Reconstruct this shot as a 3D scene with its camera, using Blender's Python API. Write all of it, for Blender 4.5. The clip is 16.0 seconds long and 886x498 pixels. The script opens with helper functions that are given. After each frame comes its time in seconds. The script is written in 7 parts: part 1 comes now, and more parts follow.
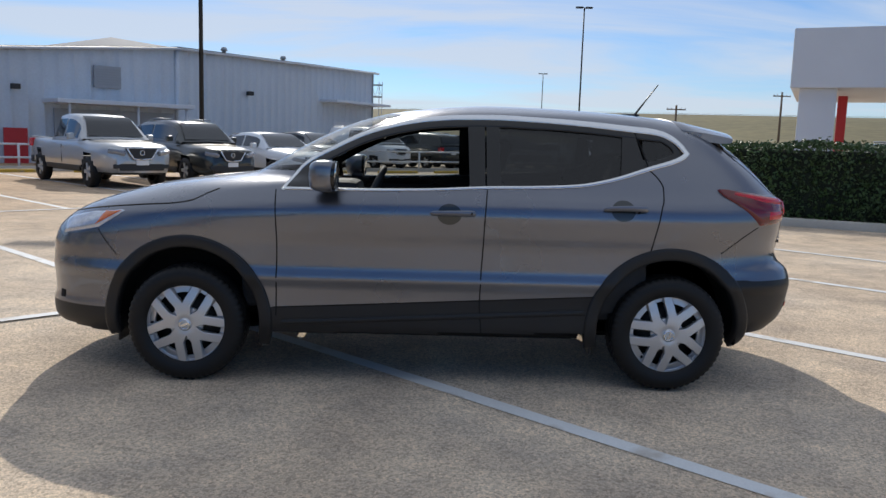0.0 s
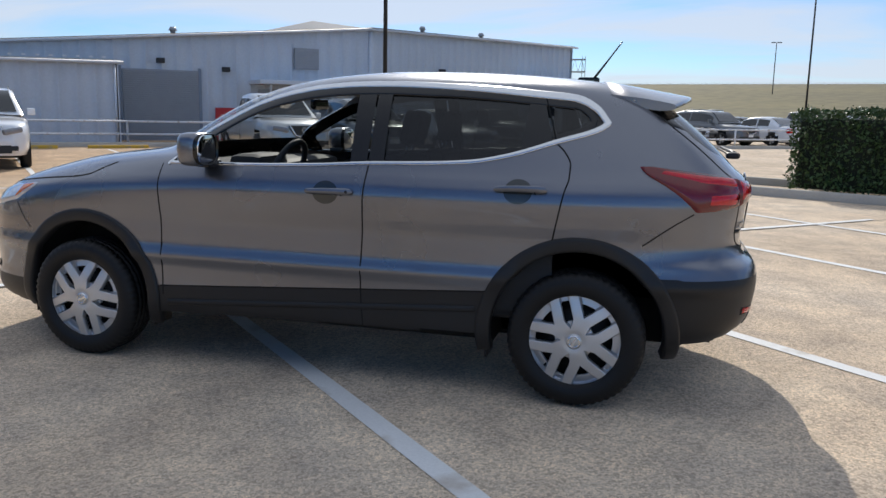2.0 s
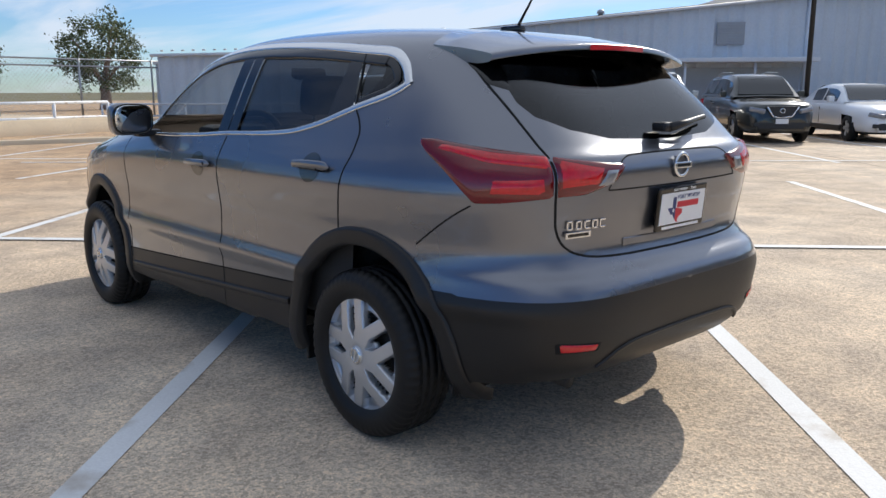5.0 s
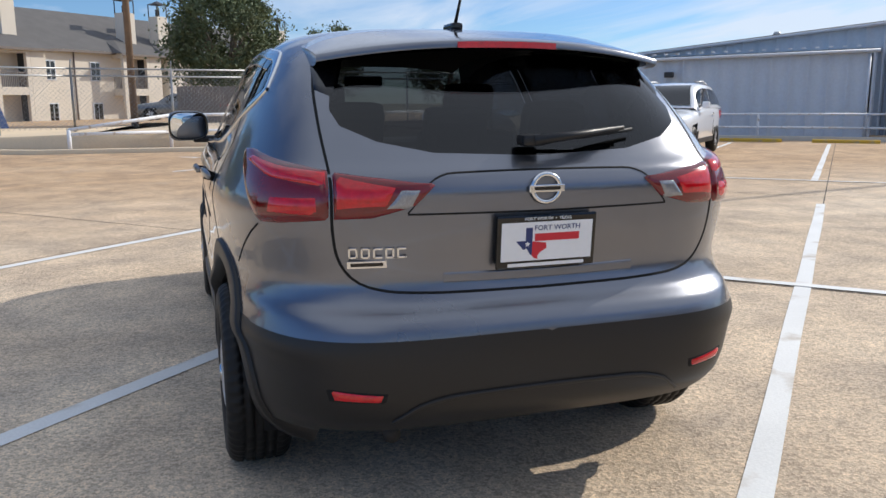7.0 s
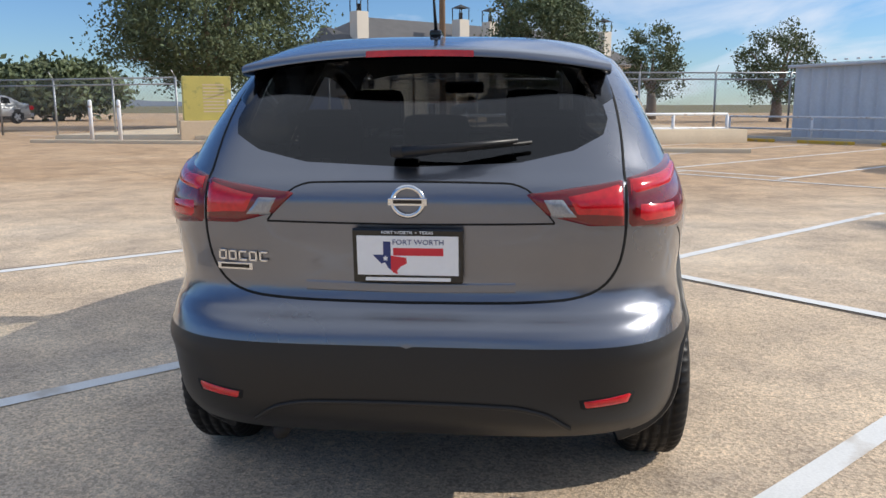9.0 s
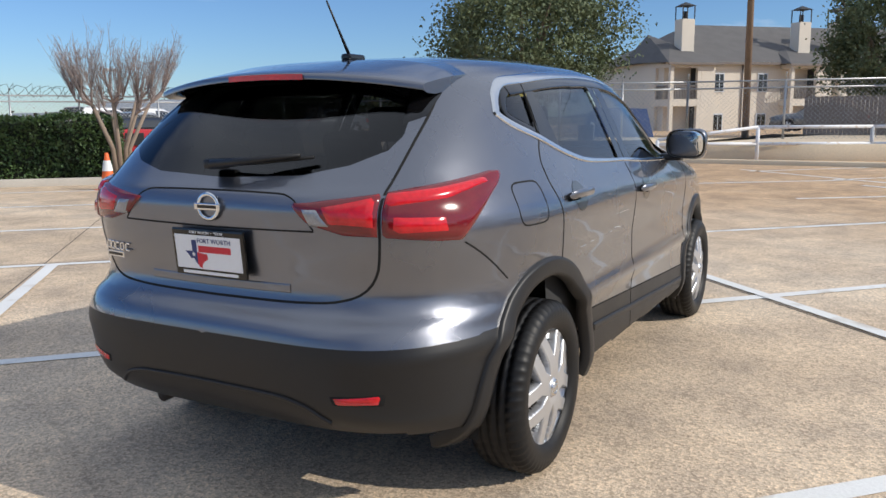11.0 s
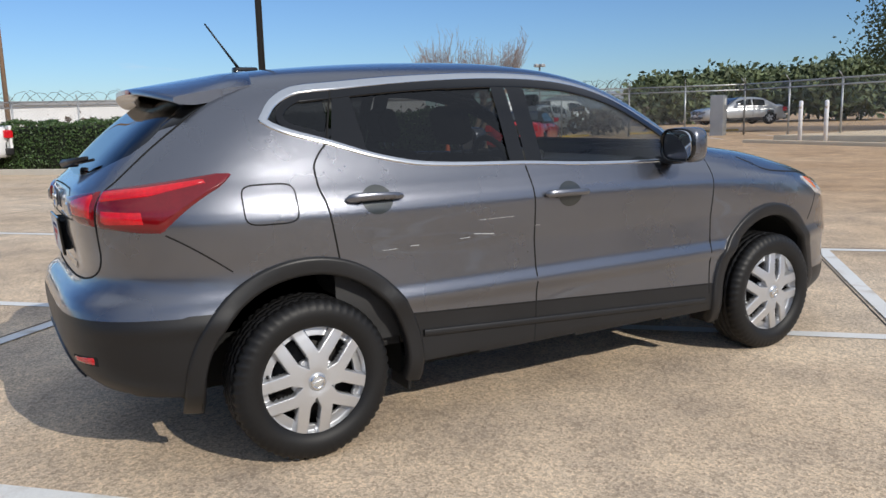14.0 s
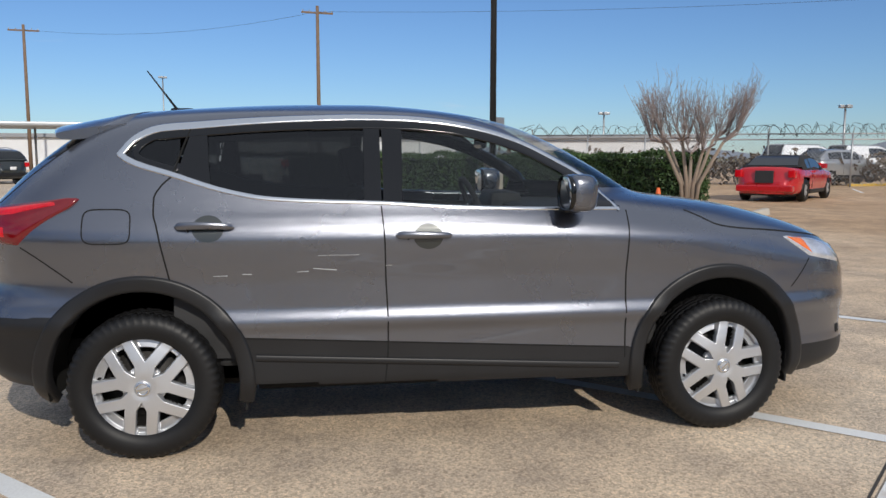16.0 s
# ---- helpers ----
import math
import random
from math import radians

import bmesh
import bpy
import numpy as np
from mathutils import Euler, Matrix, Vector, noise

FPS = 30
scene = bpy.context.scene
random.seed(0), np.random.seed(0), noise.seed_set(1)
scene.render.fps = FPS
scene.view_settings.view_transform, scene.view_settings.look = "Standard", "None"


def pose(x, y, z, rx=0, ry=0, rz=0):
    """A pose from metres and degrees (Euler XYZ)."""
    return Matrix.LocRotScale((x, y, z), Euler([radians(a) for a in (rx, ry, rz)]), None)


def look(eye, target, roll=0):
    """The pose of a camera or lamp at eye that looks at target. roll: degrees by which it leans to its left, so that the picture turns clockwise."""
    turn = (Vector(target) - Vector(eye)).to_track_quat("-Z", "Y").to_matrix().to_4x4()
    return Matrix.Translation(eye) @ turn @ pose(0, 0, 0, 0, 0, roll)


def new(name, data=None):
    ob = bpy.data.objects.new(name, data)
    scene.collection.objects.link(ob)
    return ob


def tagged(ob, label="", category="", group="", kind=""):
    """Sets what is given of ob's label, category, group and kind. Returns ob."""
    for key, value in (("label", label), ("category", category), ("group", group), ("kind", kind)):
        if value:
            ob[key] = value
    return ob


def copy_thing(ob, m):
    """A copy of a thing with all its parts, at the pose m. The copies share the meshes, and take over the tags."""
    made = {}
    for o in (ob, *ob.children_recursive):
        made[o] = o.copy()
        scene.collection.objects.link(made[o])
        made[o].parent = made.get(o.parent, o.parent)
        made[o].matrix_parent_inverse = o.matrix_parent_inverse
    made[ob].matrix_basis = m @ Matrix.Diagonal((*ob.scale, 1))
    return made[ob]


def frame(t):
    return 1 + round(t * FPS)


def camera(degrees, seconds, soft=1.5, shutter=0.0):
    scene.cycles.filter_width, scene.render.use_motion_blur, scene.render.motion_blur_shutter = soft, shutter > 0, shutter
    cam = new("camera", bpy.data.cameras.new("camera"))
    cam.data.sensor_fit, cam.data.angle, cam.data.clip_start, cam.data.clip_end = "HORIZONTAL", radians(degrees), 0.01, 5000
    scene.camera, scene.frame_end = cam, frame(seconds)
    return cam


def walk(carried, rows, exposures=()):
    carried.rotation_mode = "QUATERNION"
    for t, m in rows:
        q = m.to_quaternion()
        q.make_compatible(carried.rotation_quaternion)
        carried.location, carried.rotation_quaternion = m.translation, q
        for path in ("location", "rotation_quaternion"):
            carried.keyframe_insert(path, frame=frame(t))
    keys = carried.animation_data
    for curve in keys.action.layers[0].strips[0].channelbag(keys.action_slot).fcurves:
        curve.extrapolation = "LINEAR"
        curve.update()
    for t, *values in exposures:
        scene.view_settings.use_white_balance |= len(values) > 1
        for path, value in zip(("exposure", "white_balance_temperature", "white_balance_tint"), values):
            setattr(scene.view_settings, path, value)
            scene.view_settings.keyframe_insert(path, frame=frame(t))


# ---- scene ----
cam = camera(58.0, 16.0)
PATH = [
    (0.0, (-0.018, -5.165, 1.372), (0.022, -3.184, 1.104), 1.73),
    (0.5, (0.316, -4.994, 1.372), (0.244, -3.015, 1.092), 1.59),
    (1.0, (0.681, -4.823, 1.360), (0.488, -2.854, 1.062), 1.41),
    (1.5, (1.124, -4.651, 1.363), (0.787, -2.705, 1.048), 1.18),
    (2.0, (1.632, -4.484, 1.375), (1.133, -2.577, 1.038), 1.16),
    (2.5, (2.076, -4.212, 1.367), (1.396, -2.365, 1.011), 1.18),
    (3.0, (2.522, -3.914, 1.359), (1.656, -2.150, 0.989), 1.02),
    (3.5, (2.873, -3.541, 1.319), (1.826, -1.880, 0.937), 0.72),
    (4.0, (3.202, -3.206, 1.316), (2.002, -1.657, 0.918), 0.37),
    (4.2, (3.331, -3.084, 1.328), (2.074, -1.581, 0.926), 0.30),
    (6.3, (3.941, -1.573, 1.273), (2.198, -0.660, 0.916), -0.51),
    (6.5, (4.023, -1.410, 1.276), (2.238, -0.584, 0.915), -0.44),
    (7.0, (4.165, -0.979, 1.289), (2.292, -0.376, 0.929), -0.34),
    (7.5, (4.199, -0.581, 1.289), (2.269, -0.194, 0.934), 0.04),
    (8.0, (4.268, -0.210, 1.302), (2.307, -0.045, 0.940), 0.09),
    (8.2, (4.271, -0.111, 1.308), (2.307, -0.020, 0.942), 0.22),
    (10.3, (4.187, 1.264, 1.315), (2.331, 0.592, 0.994), -1.12),
    (10.5, (4.131, 1.458, 1.318), (2.310, 0.697, 0.994), -1.06),
    (11.0, (3.972, 1.890, 1.325), (2.241, 0.942, 1.000), -0.45),
    (11.5, (3.731, 2.199, 1.311), (2.101, 1.090, 0.980), -0.09),
    (12.0, (3.511, 2.501, 1.309), (1.986, 1.252, 0.972), -0.23),
    (12.5, (3.309, 2.744, 1.313), (1.895, 1.372, 0.968), -0.60),
    (13.0, (3.058, 2.973, 1.324), (1.766, 1.485, 0.984), -1.03),
    (13.5, (2.773, 3.339, 1.332), (1.623, 1.736, 1.002), -1.50),
    (14.0, (2.365, 3.677, 1.343), (1.377, 1.970, 1.011), -1.48),
    (14.5, (1.890, 3.971, 1.332), (1.091, 2.162, 1.032), -1.51),
    (15.0, (1.433, 4.212, 1.332), (0.819, 2.329, 1.055), -1.00),
    (15.5, (0.978, 4.283, 1.323), (0.527, 2.352, 1.066), -0.36),
    (16.0, (0.587, 4.359, 1.329), (0.273, 2.397, 1.100), 0.08),
]
walk(cam, [(t, look(eye, target, roll)) for t, eye, target, roll in PATH],
     [(0.0, -.22), (0.5, -.22), (3.0, -.02), (8.0, .06), (12.5, -.06), (14.5, -.24), (16.0, -.34)])

# ---------------------------------------------------------------- sky and sun
SUN_TO = Vector((-0.33, 1.60, 1.0)).normalized()
world = bpy.data.worlds.new("sky")
scene.world = world
world.use_nodes = True
wn, wl = world.node_tree.nodes, world.node_tree.links
wn.clear()
w_out = wn.new("ShaderNodeOutputWorld")
w_bg = wn.new("ShaderNodeBackground")
w_bg.inputs["Strength"].default_value = 0.098
w_sky = wn.new("ShaderNodeTexSky")
w_sky.sky_type = "NISHITA"
w_sky.sun_disc = False
w_sky.sun_elevation = math.asin(SUN_TO.z)
w_sky.sun_rotation = math.atan2(SUN_TO.x, SUN_TO.y)
w_sky.altitude = 200
w_sky.air_density, w_sky.dust_density, w_sky.ozone_density = 1.0, 0.15, 2.5
# thin high cloud, streaked along one wind direction and gathered towards the sun's side
w_tc = wn.new("ShaderNodeTexCoord")
w_sep = wn.new("ShaderNodeSeparateXYZ")
wl.new(w_tc.outputs["Generated"], w_sep.inputs[0])


def w_math(op, a, b=None, clamp=False):
    m = wn.new("ShaderNodeMath")
    m.operation, m.use_clamp = op, clamp
    for i, v in enumerate((a, b)):
        if v is None:
            continue
        if isinstance(v, (int, float)):
            m.inputs[i].default_value = v
        else:
            wl.new(v, m.inputs[i])
    return m.outputs[0]


up_z = w_math("MAXIMUM", w_sep.outputs[2], 0.0)
plane = w_math("ADD", up_z, 0.12)
cx, cy = w_math("DIVIDE", w_sep.outputs[0], plane), w_math("DIVIDE", w_sep.outputs[1], plane)
w_com = wn.new("ShaderNodeCombineXYZ")
wl.new(w_math("MULTIPLY", cx, 0.42), w_com.inputs[0])
wl.new(w_math("MULTIPLY", cy, 0.95), w_com.inputs[1])
w_noise = wn.new("ShaderNodeTexNoise")
w_noise.inputs["Scale"].default_value = 1.1
w_noise.inputs["Detail"].default_value = 9
w_noise.inputs["Roughness"].default_value = 0.56
w_noise.inputs["Distortion"].default_value = 0.5
wl.new(w_com.outputs[0], w_noise.inputs["Vector"])
bias = w_math("MULTIPLY", w_sep.outputs[1], 0.16)
# density grows overhead: unseen extra cloud, added to brighten the shaded sides
dens = w_math("ADD", w_math("ADD", w_noise.outputs[0], bias), w_math("MULTIPLY", w_math("MAXIMUM", w_math("SUBTRACT", up_z, 0.22), 0.0), 0.45))
w_ramp = wn.new("ShaderNodeValToRGB")
w_ramp.color_ramp.elements[0].position, w_ramp.color_ramp.elements[1].position = 0.50, 0.72
wl.new(dens, w_ramp.inputs[0])
w_mix = wn.new("ShaderNodeMixRGB")
w_mix.inputs[2].default_value = (7.6, 8.3, 9.5, 1)
wl.new(w_math("MULTIPLY", w_ramp.outputs[0], 0.80), w_mix.inputs[0])
w_tint = wn.new("ShaderNodeMixRGB")
w_tint.blend_type = "MULTIPLY"
w_tint.inputs[0].default_value = 1.0
w_tint.inputs[2].default_value = (.68, .90, 1.22, 1)
wl.new(w_sky.outputs[0], w_tint.inputs[1])
wl.new(w_tint.outputs[0], w_mix.inputs[1])
wl.new(w_mix.outputs[0], w_bg.inputs[0])
wl.new(w_bg.outputs[0], w_out.inputs[0])

sun = new("sun", bpy.data.lights.new("sun", "SUN"))
sun.data.energy, sun.data.angle, sun.data.color = 3.6, radians(0.53), (1.0, 0.935, 0.84)
sun.matrix_world = look(SUN_TO * 50, (0, 0, 0))

# ---------------------------------------------------------------- materials
def surface(name, base, rough=0.6, metal=0.0, vary=0.12, scale=3.0, fine=60.0, bump=0.15, dist=0.002, coat=0.0, rand=0.0, spec=0.5, rust=None, rough_vary=0.1):
    """A painted, mineral or plastic surface: broad stains, fine grain, relief."""
    m = bpy.data.materials.new(name)
    m.use_nodes = True
    n, l = m.node_tree.nodes, m.node_tree.links
    b = n["Principled BSDF"]
    b.inputs["Metallic"].default_value = metal
    b.inputs["Coat Weight"].default_value = coat
    b.inputs["Coat Roughness"].default_value = 0.03
    b.inputs["Specular IOR Level"].default_value = spec
    tc = n.new("ShaderNodeTexCoord")
    big, small = n.new("ShaderNodeTexNoise"), n.new("ShaderNodeTexNoise")
    big.inputs["Scale"].default_value, big.inputs["Detail"].default_value = scale, 5
    small.inputs["Scale"].default_value, small.inputs["Detail"].default_value = fine, 3
    for q in (big, small):
        l.new(tc.outputs["Object"], q.inputs["Vector"])
    add = n.new("ShaderNodeMath")
    add.operation = "ADD"
    l.new(big.outputs[0], add.inputs[0])
    l.new(small.outputs[0], add.inputs[1])
    mr = n.new("ShaderNodeMapRange")
    mr.inputs[1].default_value, mr.inputs[2].default_value = 0.6, 1.4
    mr.inputs[3].default_value, mr.inputs[4].default_value = 1 - vary, 1 + vary
    l.new(add.outputs[0], mr.inputs[0])
    hue = n.new("ShaderNodeHueSaturation")
    hue.inputs["Color"].default_value = (*base, 1)
    if rand:
        oi = n.new("ShaderNodeObjectInfo")
        mr2 = n.new("ShaderNodeMapRange")
        mr2.inputs[3].default_value, mr2.inputs[4].default_value = 1 - rand, 1 + rand
        l.new(oi.outputs["Random"], mr2.inputs[0])
        mul = n.new("ShaderNodeMath")
        mul.operation = "MULTIPLY"
        l.new(mr.outputs[0], mul.inputs[0])
        l.new(mr2.outputs[0], mul.inputs[1])
        l.new(mul.outputs[0], hue.inputs["Value"])
    else:
        l.new(mr.outputs[0], hue.inputs["Value"])
    col = hue.outputs[0]
    if rust:
        rn = n.new("ShaderNodeTexNoise")
        rn.inputs["Scale"].default_value, rn.inputs["Detail"].default_value = scale * 2.3, 8
        l.new(tc.outputs["Object"], rn.inputs["Vector"])
        rr = n.new("ShaderNodeValToRGB")
        rr.color_ramp.elements[0].position, rr.color_ramp.elements[1].position = 0.56, 0.72
        l.new(rn.outputs[0], rr.inputs[0])
        mx = n.new("ShaderNodeMixRGB")
        mx.inputs[2].default_value = (*rust, 1)
        l.new(rr.outputs[0], mx.inputs[0])
        l.new(col, mx.inputs[1])
        col = mx.outputs[0]
    l.new(col, b.inputs["Base Color"])
    rg = n.new("ShaderNodeMapRange")
    rg.inputs[3].default_value, rg.inputs[4].default_value = max(rough - rough_vary, 0.02), min(rough + rough_vary, 1)
    l.new(big.outputs[0], rg.inputs[0])
    l.new(rg.outputs[0], b.inputs["Roughness"])
    if bump:
        bp = n.new("ShaderNodeBump")
        bp.inputs["Strength"].default_value, bp.inputs["Distance"].default_value = bump, dist
        l.new(small.outputs[0], bp.inputs["Height"])
        l.new(bp.outputs[0], b.inputs["Normal"])
    return m


def tinted_glass(name, tint, gloss=1.0, rough=0.0):
    """A thin pane: what is behind it dimmed by the tint, and a clear reflection by Fresnel."""
    m = bpy.data.materials.new(name)
    m.use_nodes = True
    n, l = m.node_tree.nodes, m.node_tree.links
    n.clear()
    out, mix = n.new("ShaderNodeOutputMaterial"), n.new("ShaderNodeMixShader")
    tr, gl, lw = n.new("ShaderNodeBsdfTransparent"), n.new("ShaderNodeBsdfGlossy"), n.new("ShaderNodeLayerWeight")
    tr.inputs[0].default_value = (*tint, 1)
    gl.inputs["Roughness"].default_value = rough
    gl.inputs["Color"].default_value = (gloss, gloss, gloss, 1)
    lw.inputs["Blend"].default_value = 0.5
    pw, sc = n.new("ShaderNodeMath"), n.new("ShaderNodeMath")
    pw.operation, sc.operation = "POWER", "MULTIPLY_ADD"
    pw.inputs[1].default_value = 4.2
    sc.inputs[1].default_value, sc.inputs[2].default_value = 0.80, 0.042
    l.new(lw.outputs["Facing"], pw.inputs[0])
    l.new(pw.outputs[0], sc.inputs[0])
    l.new(sc.outputs[0], mix.inputs[0])
    l.new(tr.outputs[0], mix.inputs[1])
    l.new(gl.outputs[0], mix.inputs[2])
    l.new(mix.outputs[0], out.inputs[0])
    return m


def metallic_paint(name, base, metal=0.75, rough=0.34, flake=0.25, coat=1.0):
    """Car paint: flakes under a clear coat, with faint dust."""
    m = surface(name, base, rough, metal, vary=0.05, scale=2.0, fine=900.0, bump=0.0, coat=coat, rough_vary=0.04)
    n, l = m.node_tree.nodes, m.node_tree.links
    b = n["Principled BSDF"]
    fl, tc = n.new("ShaderNodeTexVoronoi"), n.new("ShaderNodeTexCoord")
    fl.inputs["Scale"].default_value = 1500
    l.new(tc.outputs["Object"], fl.inputs["Vector"])
    bp = n.new("ShaderNodeBump")
    bp.inputs["Strength"].default_value, bp.inputs["Distance"].default_value = flake, 0.0004
    l.new(fl.outputs["Distance"], bp.inputs["Height"])
    l.new(bp.outputs[0], b.inputs["Normal"])
    return m


def concrete_ground():
    """Worn, tan exposed-aggregate concrete: pebbles, stains, dark drips, tyre-polished lanes."""
    m = bpy.data.materials.new("lot_concrete")
    m.use_nodes = True
    n, l = m.node_tree.nodes, m.node_tree.links
    b = n["Principled BSDF"]
    tc = n.new("ShaderNodeTexCoord")

    def noise_at(scale, detail=4, rough=0.55):
        q = n.new("ShaderNodeTexNoise")
        q.inputs["Scale"].default_value, q.inputs["Detail"].default_value, q.inputs["Roughness"].default_value = scale, detail, rough
        l.new(tc.outputs["Object"], q.inputs["Vector"])
        return q.outputs[0]

    def ramp(v, stops):
        r = n.new("ShaderNodeValToRGB")
        while len(r.color_ramp.elements) < len(stops):
            r.color_ramp.elements.new(0.5)
        for e, (p, c) in zip(r.color_ramp.elements, stops):
            e.position, e.color = p, (*c, 1) if len(c) == 3 else c
        l.new(v, r.inputs[0])
        return r.outputs[0]

    def mixc(kind, fac, a, c):
        x = n.new("ShaderNodeMixRGB")
        x.blend_type = kind
        if isinstance(fac, float):
            x.inputs[0].default_value = fac
        else:
            l.new(fac, x.inputs[0])
        l.new(a, x.inputs[1])
        l.new(c, x.inputs[2]) if hasattr(c, "is_linked") else None
        if not hasattr(c, "is_linked"):
            x.inputs[2].default_value = (*c, 1)
        return x.outputs[0]

    col = ramp(noise_at(0.35, 7, 0.6), [(0.30, (.55, .445, .330)), (0.50, (.66, .545, .415)), (0.70, (.74, .64, .51))])
    patch = ramp(noise_at(1.7, 6, 0.65), [(0.35, (.74, .73, .74)), (0.62, (1.10, 1.07, 1.03))])
    col = mixc("MULTIPLY", 1.0, col, patch)
    # browner, darker driving aisle beyond the bays, with an uneven edge
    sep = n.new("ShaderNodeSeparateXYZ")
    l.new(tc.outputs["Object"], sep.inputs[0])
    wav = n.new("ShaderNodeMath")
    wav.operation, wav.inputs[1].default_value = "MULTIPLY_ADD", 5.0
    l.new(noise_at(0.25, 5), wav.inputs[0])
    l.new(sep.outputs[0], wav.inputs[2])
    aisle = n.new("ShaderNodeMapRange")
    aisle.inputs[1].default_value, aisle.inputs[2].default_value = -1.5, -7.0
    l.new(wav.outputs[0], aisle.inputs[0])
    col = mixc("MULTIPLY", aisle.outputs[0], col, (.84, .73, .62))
    pale = ramp(noise_at(0.9, 7, 0.7), [(0.60, (0.0, 0.0, 0.0)), (0.74, (.32, .32, .32))])
    col = mixc("MIX", pale, col, (.66, .60, .52))
    vor = n.new("ShaderNodeTexVoronoi")
    vor.inputs["Scale"].default_value = 85
    l.new(tc.outputs["Object"], vor.inputs["Vector"])
    peb = ramp(vor.outputs["Color"], [(0.15, (.62, .60, .58)), (0.5, (1.0, 1.0, 1.0)), (0.85, (1.32, 1.28, 1.22))])
    col = mixc("MULTIPLY", 0.75, col, peb)
    fleck = ramp(noise_at(62, 4, 0.75), [(0.36, (.74, .73, .72)), (0.50, (1.0, 1.0, 1.0)), (0.66, (1.14, 1.13, 1.12))])
    col = mixc("MULTIPLY", 0.55, col, fleck)
    grit = ramp(noise_at(160, 3, 0.7), [(0.36, (.55, .53, .52)), (0.52, (1.0, 1.0, 1.0)), (0.70, (1.28, 1.26, 1.2))])
    col = mixc("MULTIPLY", 0.7, col, grit)
    spots = ramp(noise_at(6.5, 6, 0.75), [(0.66, (1.0, 1.0, 1.0)), (0.78, (.55, .53, .5))])
    col = mixc("MULTIPLY", 0.8, col, spots)
    crack = n.new("ShaderNodeTexVoronoi")
    crack.feature = "DISTANCE_TO_EDGE"
    crack.inputs["Scale"].default_value = 0.33
    warp = n.new("ShaderNodeMixRGB")
    warp.inputs[0].default_value = 0.16
    l.new(tc.outputs["Object"], warp.inputs[1])
    wn2 = n.new("ShaderNodeTexNoise")
    wn2.inputs["Scale"].default_value, wn2.inputs["Detail"].default_value = 1.6, 8
    l.new(tc.outputs["Object"], wn2.inputs["Vector"])
    l.new(wn2.outputs["Color"], warp.inputs[2])
    l.new(warp.outputs[0], crack.inputs["Vector"])
    ck = ramp(crack.outputs["Distance"], [(0.0, (.45, .42, .40)), (0.004, (1.0, 1.0, 1.0))])
    col = mixc("MULTIPLY", 0.22, col, ck)
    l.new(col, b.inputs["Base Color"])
    b.inputs["Roughness"].default_value = 0.82
    b.inputs["Specular IOR Level"].default_value = 0.22
    hgt = n.new("ShaderNodeMath")
    hgt.operation = "ADD"
    l.new(vor.outputs["Distance"], hgt.inputs[0])
    l.new(noise_at(160, 3, 0.7), hgt.inputs[1])
    bp = n.new("ShaderNodeBump")
    bp.inputs["Strength"].default_value, bp.inputs["Distance"].default_value = 0.45, 0.004
    l.new(hgt.outputs[0], bp.inputs["Height"])
    l.new(bp.outputs[0], b.inputs["Normal"])
    return m


